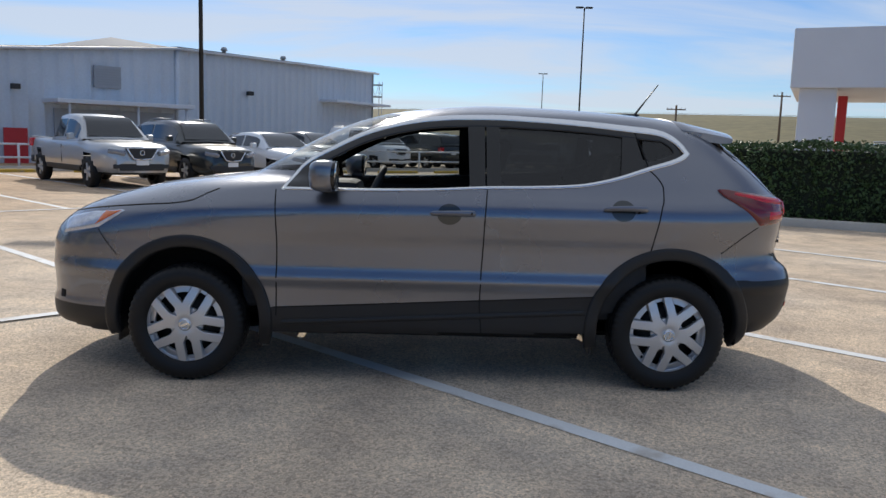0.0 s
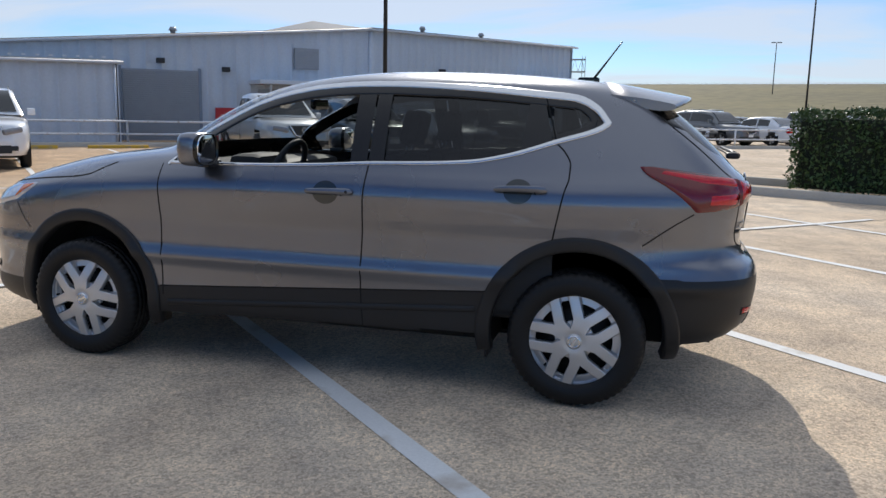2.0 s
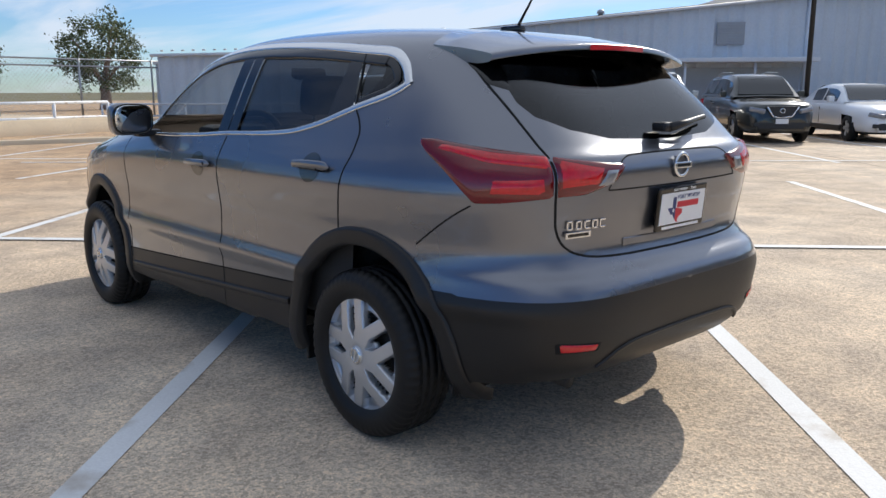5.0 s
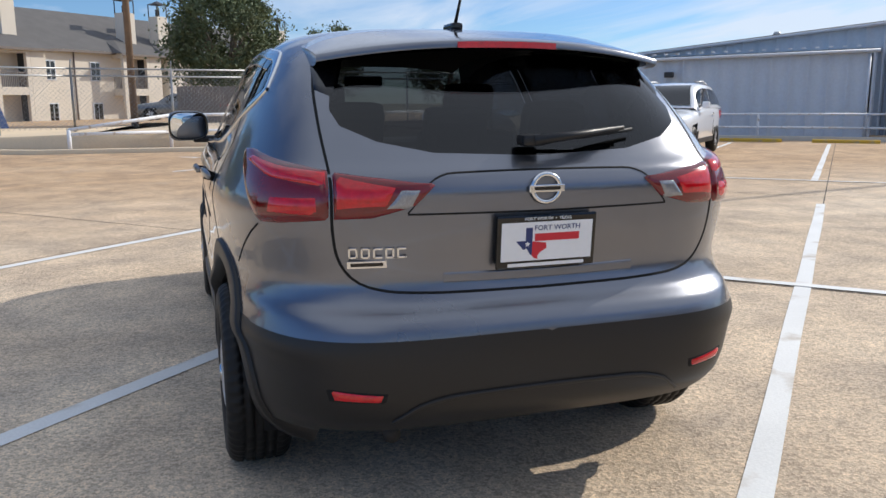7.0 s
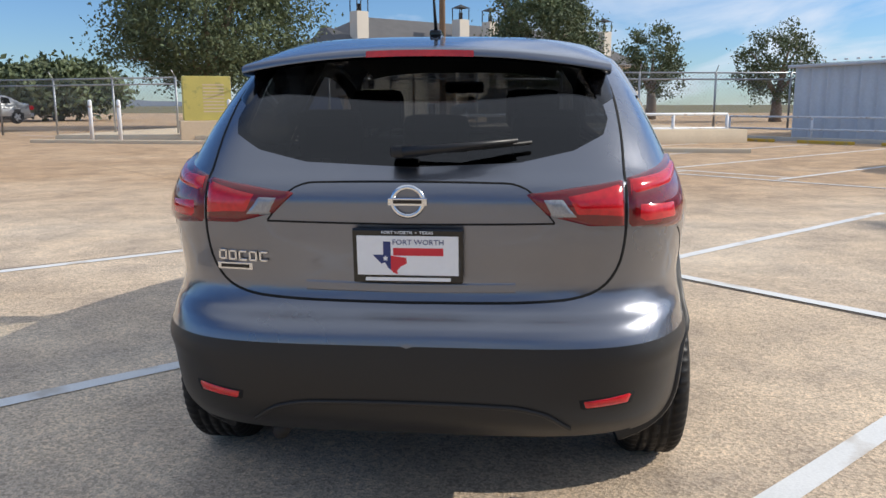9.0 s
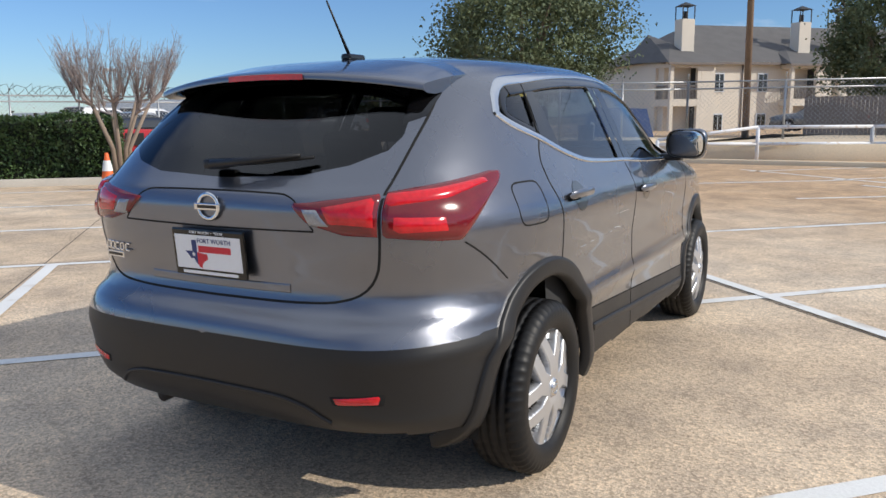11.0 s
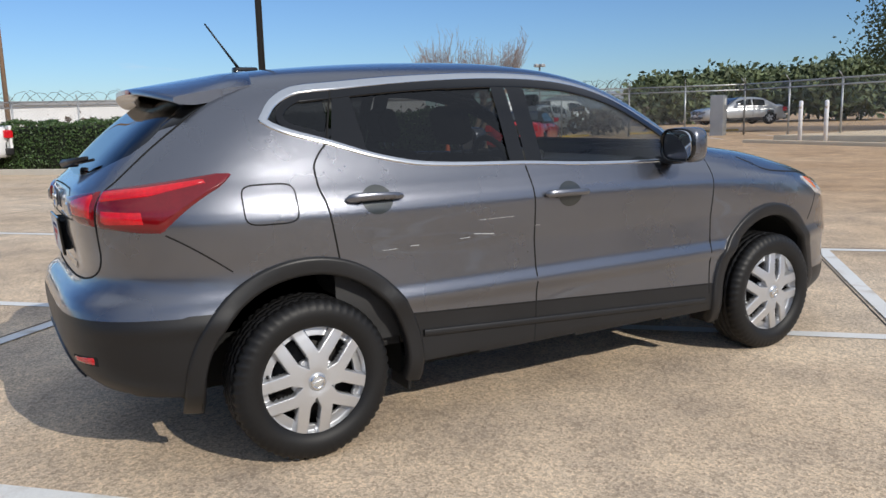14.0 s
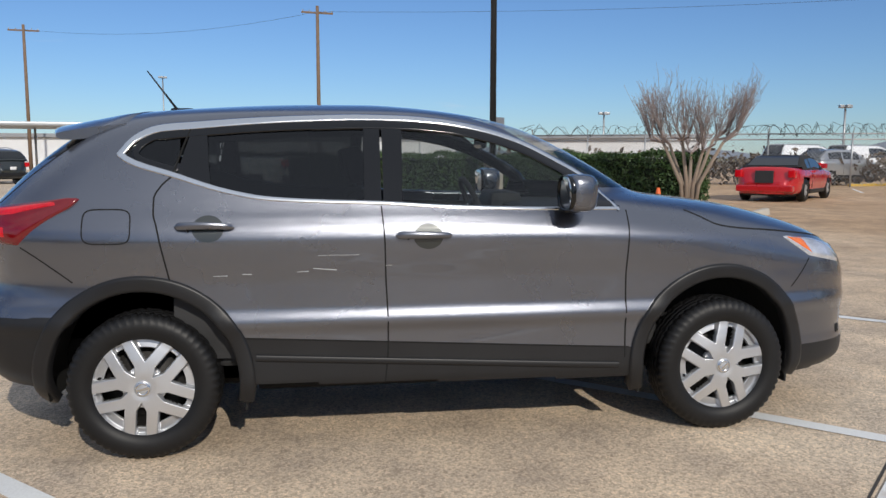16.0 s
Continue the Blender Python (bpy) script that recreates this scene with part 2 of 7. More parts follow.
M = dict(
    siding=surface("pale_blue_metal_siding", (.55, .60, .67), .45, .1, vary=.08, scale=.4, fine=12, bump=.05),
    siding_dark=surface("siding_shadow_seam", (.22, .26, .32), .5, .2, vary=.08),
    roofing=surface("weathered_roof_metal", (.27, .28, .295), .7, .1, vary=.12, scale=.3),
    shutter=surface("roller_shutter", (.33, .35, .38), .5, .2, vary=.08),
    rail=surface("white_painted_pipe", (.72, .74, .77), .5, vary=.08, scale=3, rust=(.45, .36, .28)),
    yellow=surface("yellow_wheel_stop", (.62, .40, .05), .7, vary=.15, scale=2, bump=.3, rust=(.45, .36, .2)),
    kerb=surface("kerb_concrete", (.46, .42, .36), .85, vary=.15, scale=1.5, fine=40, bump=.4, dist=.004),
    wall_tan=surface("tan_concrete_wall", (.66, .53, .37), .85, vary=.14, scale=1.0, fine=30, bump=.3, dist=.004),
    stucco=surface("cream_stucco", (.68, .62, .53), .9, vary=.08, scale=.6, fine=60, bump=.2),
    shingle=surface("grey_shingles", (.115, .110, .108), .9, vary=.22, scale=1.2, fine=25, bump=.4),
    # near-black for dark fittings, and for shade coloured in behind balconies and under cars
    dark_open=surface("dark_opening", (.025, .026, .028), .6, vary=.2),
    wood=surface("weathered_pole_wood", (.19, .125, .08), .85, vary=.25, scale=4, fine=50, bump=.4),
    pole_black=surface("black_light_pole", (.02, .021, .023), .45, .2, vary=.15),
    galv=surface("galvanised_steel", (.40, .41, .42), .45, .7, vary=.12),
    leaf=surface("oak_leaf", (.105, .135, .062), .7, vary=.5, scale=.35, fine=2.5, bump=0),
    hedge_leaf=surface("hedge_leaf", (.050, .095, .025), .5, vary=.55, scale=1.6, fine=9, bump=0),
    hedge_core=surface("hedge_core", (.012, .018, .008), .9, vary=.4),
    twig=surface("grey_brown_twig", (.30, .25, .235), .85, vary=.25, scale=5, bump=0),
    bark=surface("smooth_tan_bark", (.24, .185, .14), .8, vary=.25, scale=5, fine=60, bump=.3),
    grass=surface("dry_winter_grass", (.165, .140, .062), .95, vary=.4, scale=.05, fine=.6, bump=.4, dist=.05),
    far_road=surface("pale_far_road", (.50, .46, .40), .9, vary=.1),
    ridge=surface("haze_blue_ridge", (.20, .23, .28), 1.0, vary=.08, scale=.01, fine=.05, bump=0),
    brush=surface("brown_brush", (.12, .09, .065), .95, vary=.4, scale=.5, fine=6, bump=.5, dist=.05),
    white_car=metallic_paint("white_paint", (.84, .85, .86), 0.0, .3),
    silver_car=metallic_paint("silver_paint", (.46, .47, .48), .6, .34),
    dark_car=metallic_paint("black_green_paint", (.025, .03, .03), .3, .3),
    grey_car=metallic_paint("mid_grey_paint", (.14, .15, .16), .5, .32),
    red_car=metallic_paint("red_paint", (.50, .012, .018), .1, .28),
    navy_car=metallic_paint("navy_paint", (.03, .045, .09), .3, .3),
    car_glass=surface("dark_car_glass", (.012, .014, .016), .06, vary=.1, bump=0, coat=.5, rough_vary=.02),
    cloth_roof=surface("black_soft_top", (.02, .02, .021), .9, vary=.2, fine=120, bump=.3),
    red_door=surface("red_door_paint", (.50, .025, .03), .5, vary=.12),
    fascia=surface("white_fascia", (.62, .65, .70), .5, vary=.05, scale=.5),
    box_yellow=surface("faded_yellow_cabinet", (.58, .50, .14), .7, vary=.15, scale=1.5, rust=(.34, .33, .12)),
    tarp_blue=surface("blue_tarp", (.05, .09, .22), .6, vary=.25, scale=2),
    wood_fence=surface("grey_board_fence", (.19, .165, .15), .9, vary=.2, scale=2),
    tarp_white=surface("pale_sheeting", (.66, .67, .68), .7, vary=.12, scale=.6),
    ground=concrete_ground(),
    line=surface("worn_white_line_paint", (.74, .74, .72), .7, vary=.1, scale=1.5, fine=90, bump=.4, dist=.003, rust=(.50, .44, .37)),
    joint=surface("dark_joint", (.05, .045, .04), .9),
    paint=metallic_paint("gunmetal_paint", (.170, .179, .207), .90, .28),
    plastic=surface("black_grained_plastic", (.011, .011, .012), .42, spec=.42, vary=.2, fine=400, bump=.25, dist=.0006),
    scratch=surface("scratched_paint", (.42, .43, .44), .5, vary=.2, bump=0),
    gap=surface("panel_gap", (.004, .004, .004), .9, bump=0),
    chrome=surface("satin_chrome", (.72, .73, .74), .16, 1.0, vary=.03, bump=0, rough_vary=.05),
    gloss_black=surface("gloss_black_trim", (.004, .004, .0045), .10, spec=.4, bump=0, coat=.3, rough_vary=.04),
    glass_dark=tinted_glass("privacy_glass", (.13, .14, .14)),
    glass_clear=tinted_glass("door_glass", (.84, .87, .86)),
    glass_tinted=tinted_glass("tinted_door_glass", (.48, .51, .50)),
    glass_rear=tinted_glass("rear_glass", (.10, .105, .11)),
    rubber=surface("tyre_rubber", (.008, .008, .0085), .5, vary=.25, fine=200, bump=.2, dist=.001, spec=.32),
    silver=surface("silver_wheel_cover", (.56, .57, .59), .34, .7, vary=.05, scale=6, fine=300, bump=.05, dist=.0004),
    dark_metal=surface("dark_brake_metal", (.035, .033, .032), .6, .4, vary=.3),
    red_lens=surface("red_lens", (.15, .003, .006), .10, vary=.2, scale=14, fine=120, bump=0, coat=.6),
    red_bright=surface("bright_red_lens", (.56, .005, .012), .14, vary=.25, scale=22, bump=0, coat=.5),
    clear_lens=surface("clear_lens", (.27, .275, .29), .12, .3, vary=.3, scale=30, fine=200, bump=.3, dist=.002, coat=1.0),
    headlamp=surface("headlamp_lens", (.58, .60, .64), .10, .4, vary=.35, scale=18, fine=120, bump=.3, dist=.002, coat=1.0),
    amber=surface("amber_lens", (.75, .16, .02), .15, vary=.15, scale=20, coat=1.0, bump=0),
    white_plate=surface("white_plate", (.80, .80, .80), .4, vary=.03, bump=0),
    navy=surface("navy_print", (.02, .035, .14), .5, vary=.05, bump=0),
    red_print=surface("red_print", (.60, .02, .035), .5, vary=.05, bump=0),
    seat=surface("charcoal_seat_cloth", (.028, .028, .030), .9, vary=.2, fine=300, bump=.3),
    cabin=surface("dark_cabin_plastic", (.02, .02, .021), .7, vary=.2, fine=250, bump=.2),
    cabin_grey=surface("pale_headliner", (.30, .29, .27), .9, vary=.06, bump=.1),
    mirror=surface("mirror_glass", (.85, .87, .88), .02, 1.0, vary=.01, bump=0, rough_vary=0),
    orange=surface("orange_cone_plastic", (.75, .14, .03), .5, vary=.15),
    white_band=surface("white_band", (.75, .75, .73), .5, vary=.1),
)

# ---------------------------------------------------------------- building tools
def mesh_of(name, verts, faces, smooth=True):
    me = bpy.data.meshes.new(name)
    me.from_pydata([tuple(map(float, v)) for v in verts], [], [tuple(int(i) for i in f) for f in faces])
    me.validate()
    if smooth:
        me.shade_smooth()
    else:
        me.shade_flat()
    return me


def part(name, me, material, parent=None, label=""):
    """One mesh object under a thing or a part."""
    if isinstance(me, bmesh.types.BMesh):
        bm, me = me, bpy.data.meshes.new(name)
        bm.to_mesh(me)
        bm.free()
    ob = new(name, me)
    if material is not None and not me.materials:
        me.materials.append(material)
    if parent is not None:
        ob.parent = parent
    if label:
        tagged(ob, label)
    return ob


def thing(name, label, category, at=None, group="", kind=""):
    ob = new(name)
    ob.empty_display_size = 0.2
    if at is not None:
        ob.matrix_world = at
    return tagged(ob, label, category, group, kind)


def box(bm, x0, x1, y0, y1, z0, z1, bevel=0.0, m=None, seg=2):
    """Adds a bevelled block."""
    t = bmesh.new()
    bmesh.ops.create_cube(t, size=1)
    bmesh.ops.transform(t, matrix=Matrix.Translation(((x0 + x1) / 2, (y0 + y1) / 2, (z0 + z1) / 2)) @ Matrix.Diagonal((x1 - x0, y1 - y0, z1 - z0, 1)), verts=t.verts)
    if bevel:
        bmesh.ops.bevel(t, geom=t.edges[:], offset=bevel, segments=seg, profile=0.6, affect="EDGES")
    if m is not None:
        bmesh.ops.transform(t, matrix=m, verts=t.verts)
    me = bpy.data.meshes.new("t")
    t.to_mesh(me)
    t.free()
    bm.from_mesh(me)
    bpy.data.meshes.remove(me)
    return bm


def block(x0, x1, y0, y1, z0, z1, bevel=0.01, m=None):
    return box(bmesh.new(), x0, x1, y0, y1, z0, z1, bevel, m)


def tube(points, radius, sides=8, closed=False, caps=True):
    """A round bar along points; radius may be a list."""
    pts = [Vector(p) for p in points]
    rs = radius if isinstance(radius, (list, tuple)) else [radius] * len(pts)
    verts, faces = [], []
    ref = None
    for i, p in enumerate(pts):
        a, b = pts[max(i - 1, 0)], pts[min(i + 1, len(pts) - 1)]
        if closed:
            a, b = pts[i - 1], pts[(i + 1) % len(pts)]
        d = (b - a).normalized()
        if ref is None:
            ref = d.orthogonal()
        ref = (ref - d * ref.dot(d)).normalized()
        s = d.cross(ref)
        for k in range(sides):
            an = 2 * math.pi * k / sides
            verts.append(p + (ref * math.cos(an) + s * math.sin(an)) * rs[i])
    n = len(pts)
    for i in range(n if closed else n - 1):
        for k in range(sides):
            a, b = i * sides + k, i * sides + (k + 1) % sides
            c, d2 = ((i + 1) % n) * sides + (k + 1) % sides, ((i + 1) % n) * sides + k
            faces.append((a, b, c, d2))
    if caps and not closed:
        faces.append(tuple(range(sides - 1, -1, -1)))
        faces.append(tuple((n - 1) * sides + k for k in range(sides)))
    return mesh_of("tube", verts, faces)


def revolve(profile, seg=64, axis="y", arc=None):
    """A body of revolution from (radius, offset) pairs about the y axis."""
    verts, faces = [], []
    for k in range(seg):
        a = 2 * math.pi * k / seg
        for r, o in profile:
            verts.append((r * math.cos(a), o, r * math.sin(a)) if axis == "y" else (r * math.cos(a), r * math.sin(a), o))
    n = len(profile)
    for k in range(seg):
        for i in range(n - 1):
            a, b = k * n + i, ((k + 1) % seg) * n + i
            faces.append((a, a + 1, b + 1, b))
    return mesh_of("turned", verts, faces)


def grid_mesh(P, flip=False, closed_u=False):
    """A quad mesh from an (nu, nv, 3) array."""
    nu, nv = P.shape[:2]
    idx = np.arange(nu * nv).reshape(nu, nv)
    f = np.stack([idx[:-1, :-1], idx[1:, :-1], idx[1:, 1:], idx[:-1, 1:]], -1).reshape(-1, 4)
    if flip:
        f = f[:, ::-1]
    return mesh_of("grid", P.reshape(-1, 3), f.tolist())


def text_mesh(body, size, extrude=0.001):
    cu = bpy.data.curves.new("lettering", "FONT")
    cu.body, cu.size, cu.extrude, cu.align_x, cu.align_y = body, size, extrude, "CENTER", "CENTER"
    cu.resolution_u = 3
    ob = bpy.data.objects.new("lettering", cu)
    scene.collection.objects.link(ob)
    dg = bpy.context.evaluated_depsgraph_get()
    me = bpy.data.meshes.new_from_object(ob.evaluated_get(dg))
    bpy.data.objects.remove(ob)
    bpy.data.curves.remove(cu)
    me.shade_flat()
    return me

# ---------------------------------------------------------------- ground, markings, kerbs
LOT_TURN = 43.78
LOT = pose(0, 0, 0, 0, 0, LOT_TURN)          # lot axes: n across the bays, v along them


def lot(n, v, z=0.0):
    return LOT @ Vector((n, v, z))


LOT_Z = .026


def hill(x, y):
    """Height of the land: level lot, a grassy bank rising to a road in the north-east."""
    d = (x * .30 + y * .954)
    e = max(0.0, min(1.0, (d - 62) / 120))
    side = max(0.0, min(1.0, (x + 55) / 30))
    return 8.5 * e * e * (3 - 2 * e) * side


xs = np.unique(np.concatenate([np.linspace(-1500, -120, 8), np.linspace(-120, 160, 36), np.linspace(160, 1500, 10)]))
ys = np.unique(np.concatenate([np.linspace(-1500, -100, 8), np.linspace(-100, 40, 8), np.linspace(40, 260, 36), np.linspace(260, 1500, 8)]))
G = np.array([[(x, y, LOT_Z + hill(x, y)) for y in ys] for x in xs])
gm = grid_mesh(G)
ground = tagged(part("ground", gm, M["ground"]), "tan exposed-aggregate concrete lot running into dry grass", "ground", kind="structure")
gm.materials.append(M["grass"])
for p in gm.polygons:
    c = p.center
    if c.x * .30 + c.y * .954 > 56 or abs(c.x) > 130 or abs(c.y) > 130:
        p.material_index = 1


def painted_line(a, b, w=.105, z=.004):
    a, b = Vector(a), Vector(b)
    d = (b - a).normalized()
    s = Vector((-d.y, d.x, 0)) * w / 2
    k = max(2, int((b - a).length / .5))
    P = np.array([[tuple(a.lerp(b, i / k) + s * q * (1 + .06 * math.sin(i * 7.3 + q)) + Vector((0, 0, z + LOT_Z))) for q in (-1, 1)] for i in range(k + 1)])
    return grid_mesh(P, True)


marks = tagged(new("bay_markings"), "worn white painted parking bay lines", "road marking", kind="structure")
BAYS = (-14.6, -11.9, -9.2, -6.3, -3.68, -.535, 2.08, 4.98, 7.4)
SKEW = {-.535: (.23, -.32), 2.08: (.25, -.30)}    # two bays run slightly askew
for n in BAYS:
    a, b = SKEW.get(n, (0, 0))
    part("bay_line", painted_line(lot(n + a, -8.2), lot(n + b, 7.3 if n > -4 else -2.6)), M["line"], marks)
for v in (2.35, -2.95):
    part("cross_line", painted_line(lot(-3.62, v), lot(8.6, v), z=.008), M["line"], marks)
for n in (-12.0, -9.3, -6.6, -3.9, -1.25, 1.5, 4.2, 6.9, 9.6, 12.3):
    part("bay_line", painted_line(lot(n, 10.4), lot(n - .4, 22.6)), M["line"], marks)
part("cross_line", painted_line(lot(-8, 9.9), lot(9, 10.9), z=.008), M["line"], marks)
for a, b in (((-6.4, 7.2), (-6.0, 10.7)), ((-9.45, 7.4), (-9.1, 10.7)), ((-12.6, 10.6), (-4.0, 10.9))):
    part("bay_line", painted_line(lot(*a), lot(*b)), M["line"], marks)
ar = [(0.15, 13.9), (2.9, 14.7), (2.7, 13.1)]
part("direction_arrow", mesh_of("arrow", [(x, y, LOT_Z + .010) for x, y in ar], [(0, 2, 1)]), M["line"], marks)
for k in range(7):
    a = Vector((-19 - 2.6 * k, -27.5 + 1.5 * k, 0))
    part("bay_line", painted_line(a, a + Vector((2.2, 3.6, 0))), M["line"], marks)
joints = tagged(new("slab_joints"), "dark sawn joints between concrete slabs", "joint", kind="structure")
for n in (-14.7, -9.3, -3.78, 1.99, 7.3, 12.5):
    part("joint", painted_line(lot(n + (.93 if n == 1.99 else 0), -24), lot(n - (.78 if n == 1.99 else 0), 24), .012, .002), M["joint"], joints)
for v in (-14, -8.6, -3.04, 2.27, 8.2, 14, 19):
    part("joint", painted_line(lot(-22, v), lot(16, v), .012, .0022), M["joint"], joints)


def run_of_kerb(name, pts, w=.16, h=.15, mat="kerb", label="grey concrete kerb"):
    P = [Vector((p[0], p[1], 0)) for p in pts]
    rows = []
    for i, p in enumerate(P):
        d = (P[min(i + 1, len(P) - 1)] - P[max(i - 1, 0)]).normalized()
        s = Vector((-d.y, d.x, 0))
        rows.append([tuple(p + s * q + Vector((0, 0, z + LOT_Z))) for q, z in ((-w / 2, -.02), (-w / 2 + .015, h - .02), (-w / 2 + .04, h), (w / 2 - .04, h), (w / 2 - .015, h - .02), (w / 2, -.02))])
    ob = part(name, grid_mesh(np.array(rows), True), M[mat])
    return tagged(ob, label, "kerb", kind="structure")


RAIL_LINE = [lot(-14, 25), lot(2, 25), lot(17, 22.4), lot(34, 20.2)]
off = (LOT.to_3x3() @ Vector((0, -.35, 0)))
run_of_kerb("kerb_north", [p + off for p in RAIL_LINE], .25, .14)
run_of_kerb("kerb_island", [(2.2, 12.2), (2.4, 13.1), (3.2, 13.6), (12.5, 8.4), (17.0, 5.6)], .18, .15)
run_of_kerb("kerb_island_near", [(2.2, 12.2), (2.8, 11.3), (3.6, 10.7), (11.0, 6.9), (16.0, 4.1)], .18, .15)
run_of_kerb("kerb_hedge", [lot(-13.4, -3.0), lot(-13.4, -28)], .18, .15)
run_of_kerb("kerb_tree", [lot(-13.4, -3.0), lot(-14.1, -2.3), lot(-15.6, -2.4)], .18, .15)
run_of_kerb("kerb_west", [(-17.8, 6.5), (-18.6, 1.0), (-18.9, -4.6), (-21.5, -8.8), (-22.4, -16.5)], .3, .12, "wall_tan", "tan concrete kerb")

# retaining wall with a raised strip behind
wallp = [(-23.6, 8.0), (-21.4, 1.0), (-20.6, -3.6), (-24.0, -9.0), (-24.6, -17.0)]
rows = []
for i, (x, y) in enumerate(wallp):
    a, b = Vector(wallp[max(i - 1, 0)]), Vector(wallp[min(i + 1, len(wallp) - 1)])
    d = (b - a).normalized()
    s = Vector((d.y, -d.x))
    if s.x > 0:
        s = -s
    h = .48 if i < 3 else .22
    rows.append([(x, y, -.02), (x + s.x * .03, y + s.y * .03, h), (x + s.x * .25, y + s.y * .25, h), (x + s.x * 14, y + s.y * 14, h), (x + s.x * 14, y + s.y * 14, -.02)])
tagged(part("wall_west", grid_mesh(np.array(rows)), M["wall_tan"]), "low tan concrete retaining wall", "wall", kind="structure")


# ---------------------------------------------------------------- metal warehouse beyond the rail
def ribbed_wall(name, p0, p1, h0, h1, mat, parent, pitch=.32, base=-.3):
    a, b = Vector(p0), Vector(p1)
    L = (b - a).length
    d = (b - a).normalized()
    s = Vector((d.y, -d.x, 0))
    k = int(L / pitch)
    cols = []
    for i in range(k + 1):
        for o, dep in ((0, 0), (.04, .055), (.10, .055), (.14, 0)):
            q = min(i * pitch + o, L)
            h = h0 + (h1 - h0) * q / L
            p = a + d * q + s * dep
            cols.append([(p.x, p.y, base), (p.x, p.y, h)])
    return part(name, grid_mesh(np.array(cols), True), mat, parent)


house = thing("warehouse", "long pale blue-grey metal warehouse with ribbed siding", "building")
W_ = lambda n, v: tuple(lot(n, v))
ribbed_wall("wing_wall", W_(-12.6, 27), W_(2.0, 27), 2.75, 2.95, M["siding"], house, .6)
ribbed_wall("wing_end_wall", W_(2.0, 27), W_(2.0, 30), 2.95, 2.95, M["siding"], house)
ribbed_wall("gable_wall", W_(-14, 30), W_(13.2, 30), 2.55, 5.05, M["siding"], house, .6)
ribbed_wall("long_wall", W_(13.2, 30), W_(29.4, 36), 5.05, 5.45, M["siding"], house, .6)
ribbed_wall("far_wall", W_(29.4, 36), W_(24, 50), 5.45, 5.2, M["siding"], house, .6)
ribbed_wall("west_end_wall", W_(-12.6, 40), W_(-12.6, 27), 2.75, 2.75, M["siding"], house, .9)
rf = [W_(-14, 29.8), W_(13.2, 29.7), W_(29.6, 35.8), W_(26, 52), W_(10.5, 50), W_(-14, 48)]
zz = [2.58, 5.08, 5.5, 5.5, 5.9, 2.6]
part("main_roof", mesh_of("roof", [(p[0], p[1], z) for p, z in zip(rf, zz)], [(0, 1, 4, 5), (1, 2, 3, 4)], False), M["roofing"], house)
pk = [(8.5, 30.2, 4.62), (13.4, 30.2, 5.06), (11.0, 31.5, 5.36), (11.0, 44, 5.6), (5, 44, 4.6), (17, 44, 5.4)]
part("ridge_vent", mesh_of("ridge", [tuple(lot(*p)) for p in pk], [(0, 1, 2), (0, 2, 3, 4), (1, 5, 3, 2)], False), M["roofing"], house)
part("wing_roof", mesh_of("roof", [(*W_(-12.8, 26.8)[:2], 2.78), (*W_(2.2, 26.8)[:2], 2.98), (*W_(2.2, 30)[:2], 3.15), (*W_(-12.8, 30)[:2], 2.95)], [(0, 1, 2, 3)], False), M["roofing"], house)
for a, b, z0, z1 in ((W_(-14, 29.8), W_(13.2, 29.75), 2.5, 5.0), (W_(13.2, 29.75), W_(29.6, 35.75), 5.0, 5.42), (W_(-12.8, 26.8), W_(2.2, 26.8), 2.70, 2.90)):
    part("gutter", tube([(a[0], a[1], z0), (b[0], b[1], z1)], .06, 6), M["fascia"], house)
for k in range(34):
    n = -12.3 + k * .42
    p = lot(n, 26.75, 2.98 + .0138 * (n + 12.6) - .12)
    part("gutter_clip", block(-.06, .06, -.03, .03, -.02, .035, .006, Matrix.Translation(p) @ LOT), M["rail"], house)
part("corner_trim", tube([lot(13.2, 29.93, -.2), lot(13.2, 29.93, 5.02)], .12, 8), M["siding"], house)
part("downspout", tube([lot(1.9, 26.9, 2.8), lot(1.9, 26.9, -.2)], .05, 6), M["siding"], house)
part("downspout", tube([lot(2.05, 29.85, 3.0), lot(2.05, 29.85, -.2)], .05, 6), M["siding"], house)


def wall_panel(name, n0, n1, v, z0, z1, mat, label="", thick=.06, bevel=.01):
    return part(name, block(n0, n1, v - thick, v + .02, z0, z1, bevel, LOT), M[mat], house, label)


sd = wall_panel("roller_door", 2.55, 5.5, 29.98, -.2, 2.85, "shutter", "ribbed roller shutter door")
for k in range(36):
    part("shutter_slat", block(2.6, 5.45, 29.885, 29.925, -.15 + k * .083, -.105 + k * .083, .012, LOT), M["shutter"], sd)
for n in (2.45, 5.55):
    wall_panel("door_track", n - .06, n + .06, 29.95, -.2, 2.95, "siding_dark")
wall_panel("red_door", 6.15, 7.0, 29.95, -.1, 1.38, "red_door", "plain red steel door")
aw = part("awning_roof", block(7.6, 13.2, 28.3, 30, 2.38, 2.55, .03, LOT), M["fascia"], house, "flat canopy over a loading bay")
wall_panel("loading_bay", 8.0, 13.0, 29.95, -.2, 2.2, "shutter", "shaded loading bay wall")
for n in (8.1, 10.8, 12.9):
    part("awning_post", tube([lot(n, 28.5, -.1), lot(n, 28.5, 2.4)], .05, 8), M["fascia"], house)
wall_panel("wall_vent", 9.6, 10.7, 29.92, 3.1, 4.0, "shutter", "louvred wall vent")
for k in range(8):
    part("vent_slat", block(9.65, 10.65, 29.84, 29.88, 3.15 + k * .1, 3.20 + k * .1, .01, LOT), M["shutter"], house)
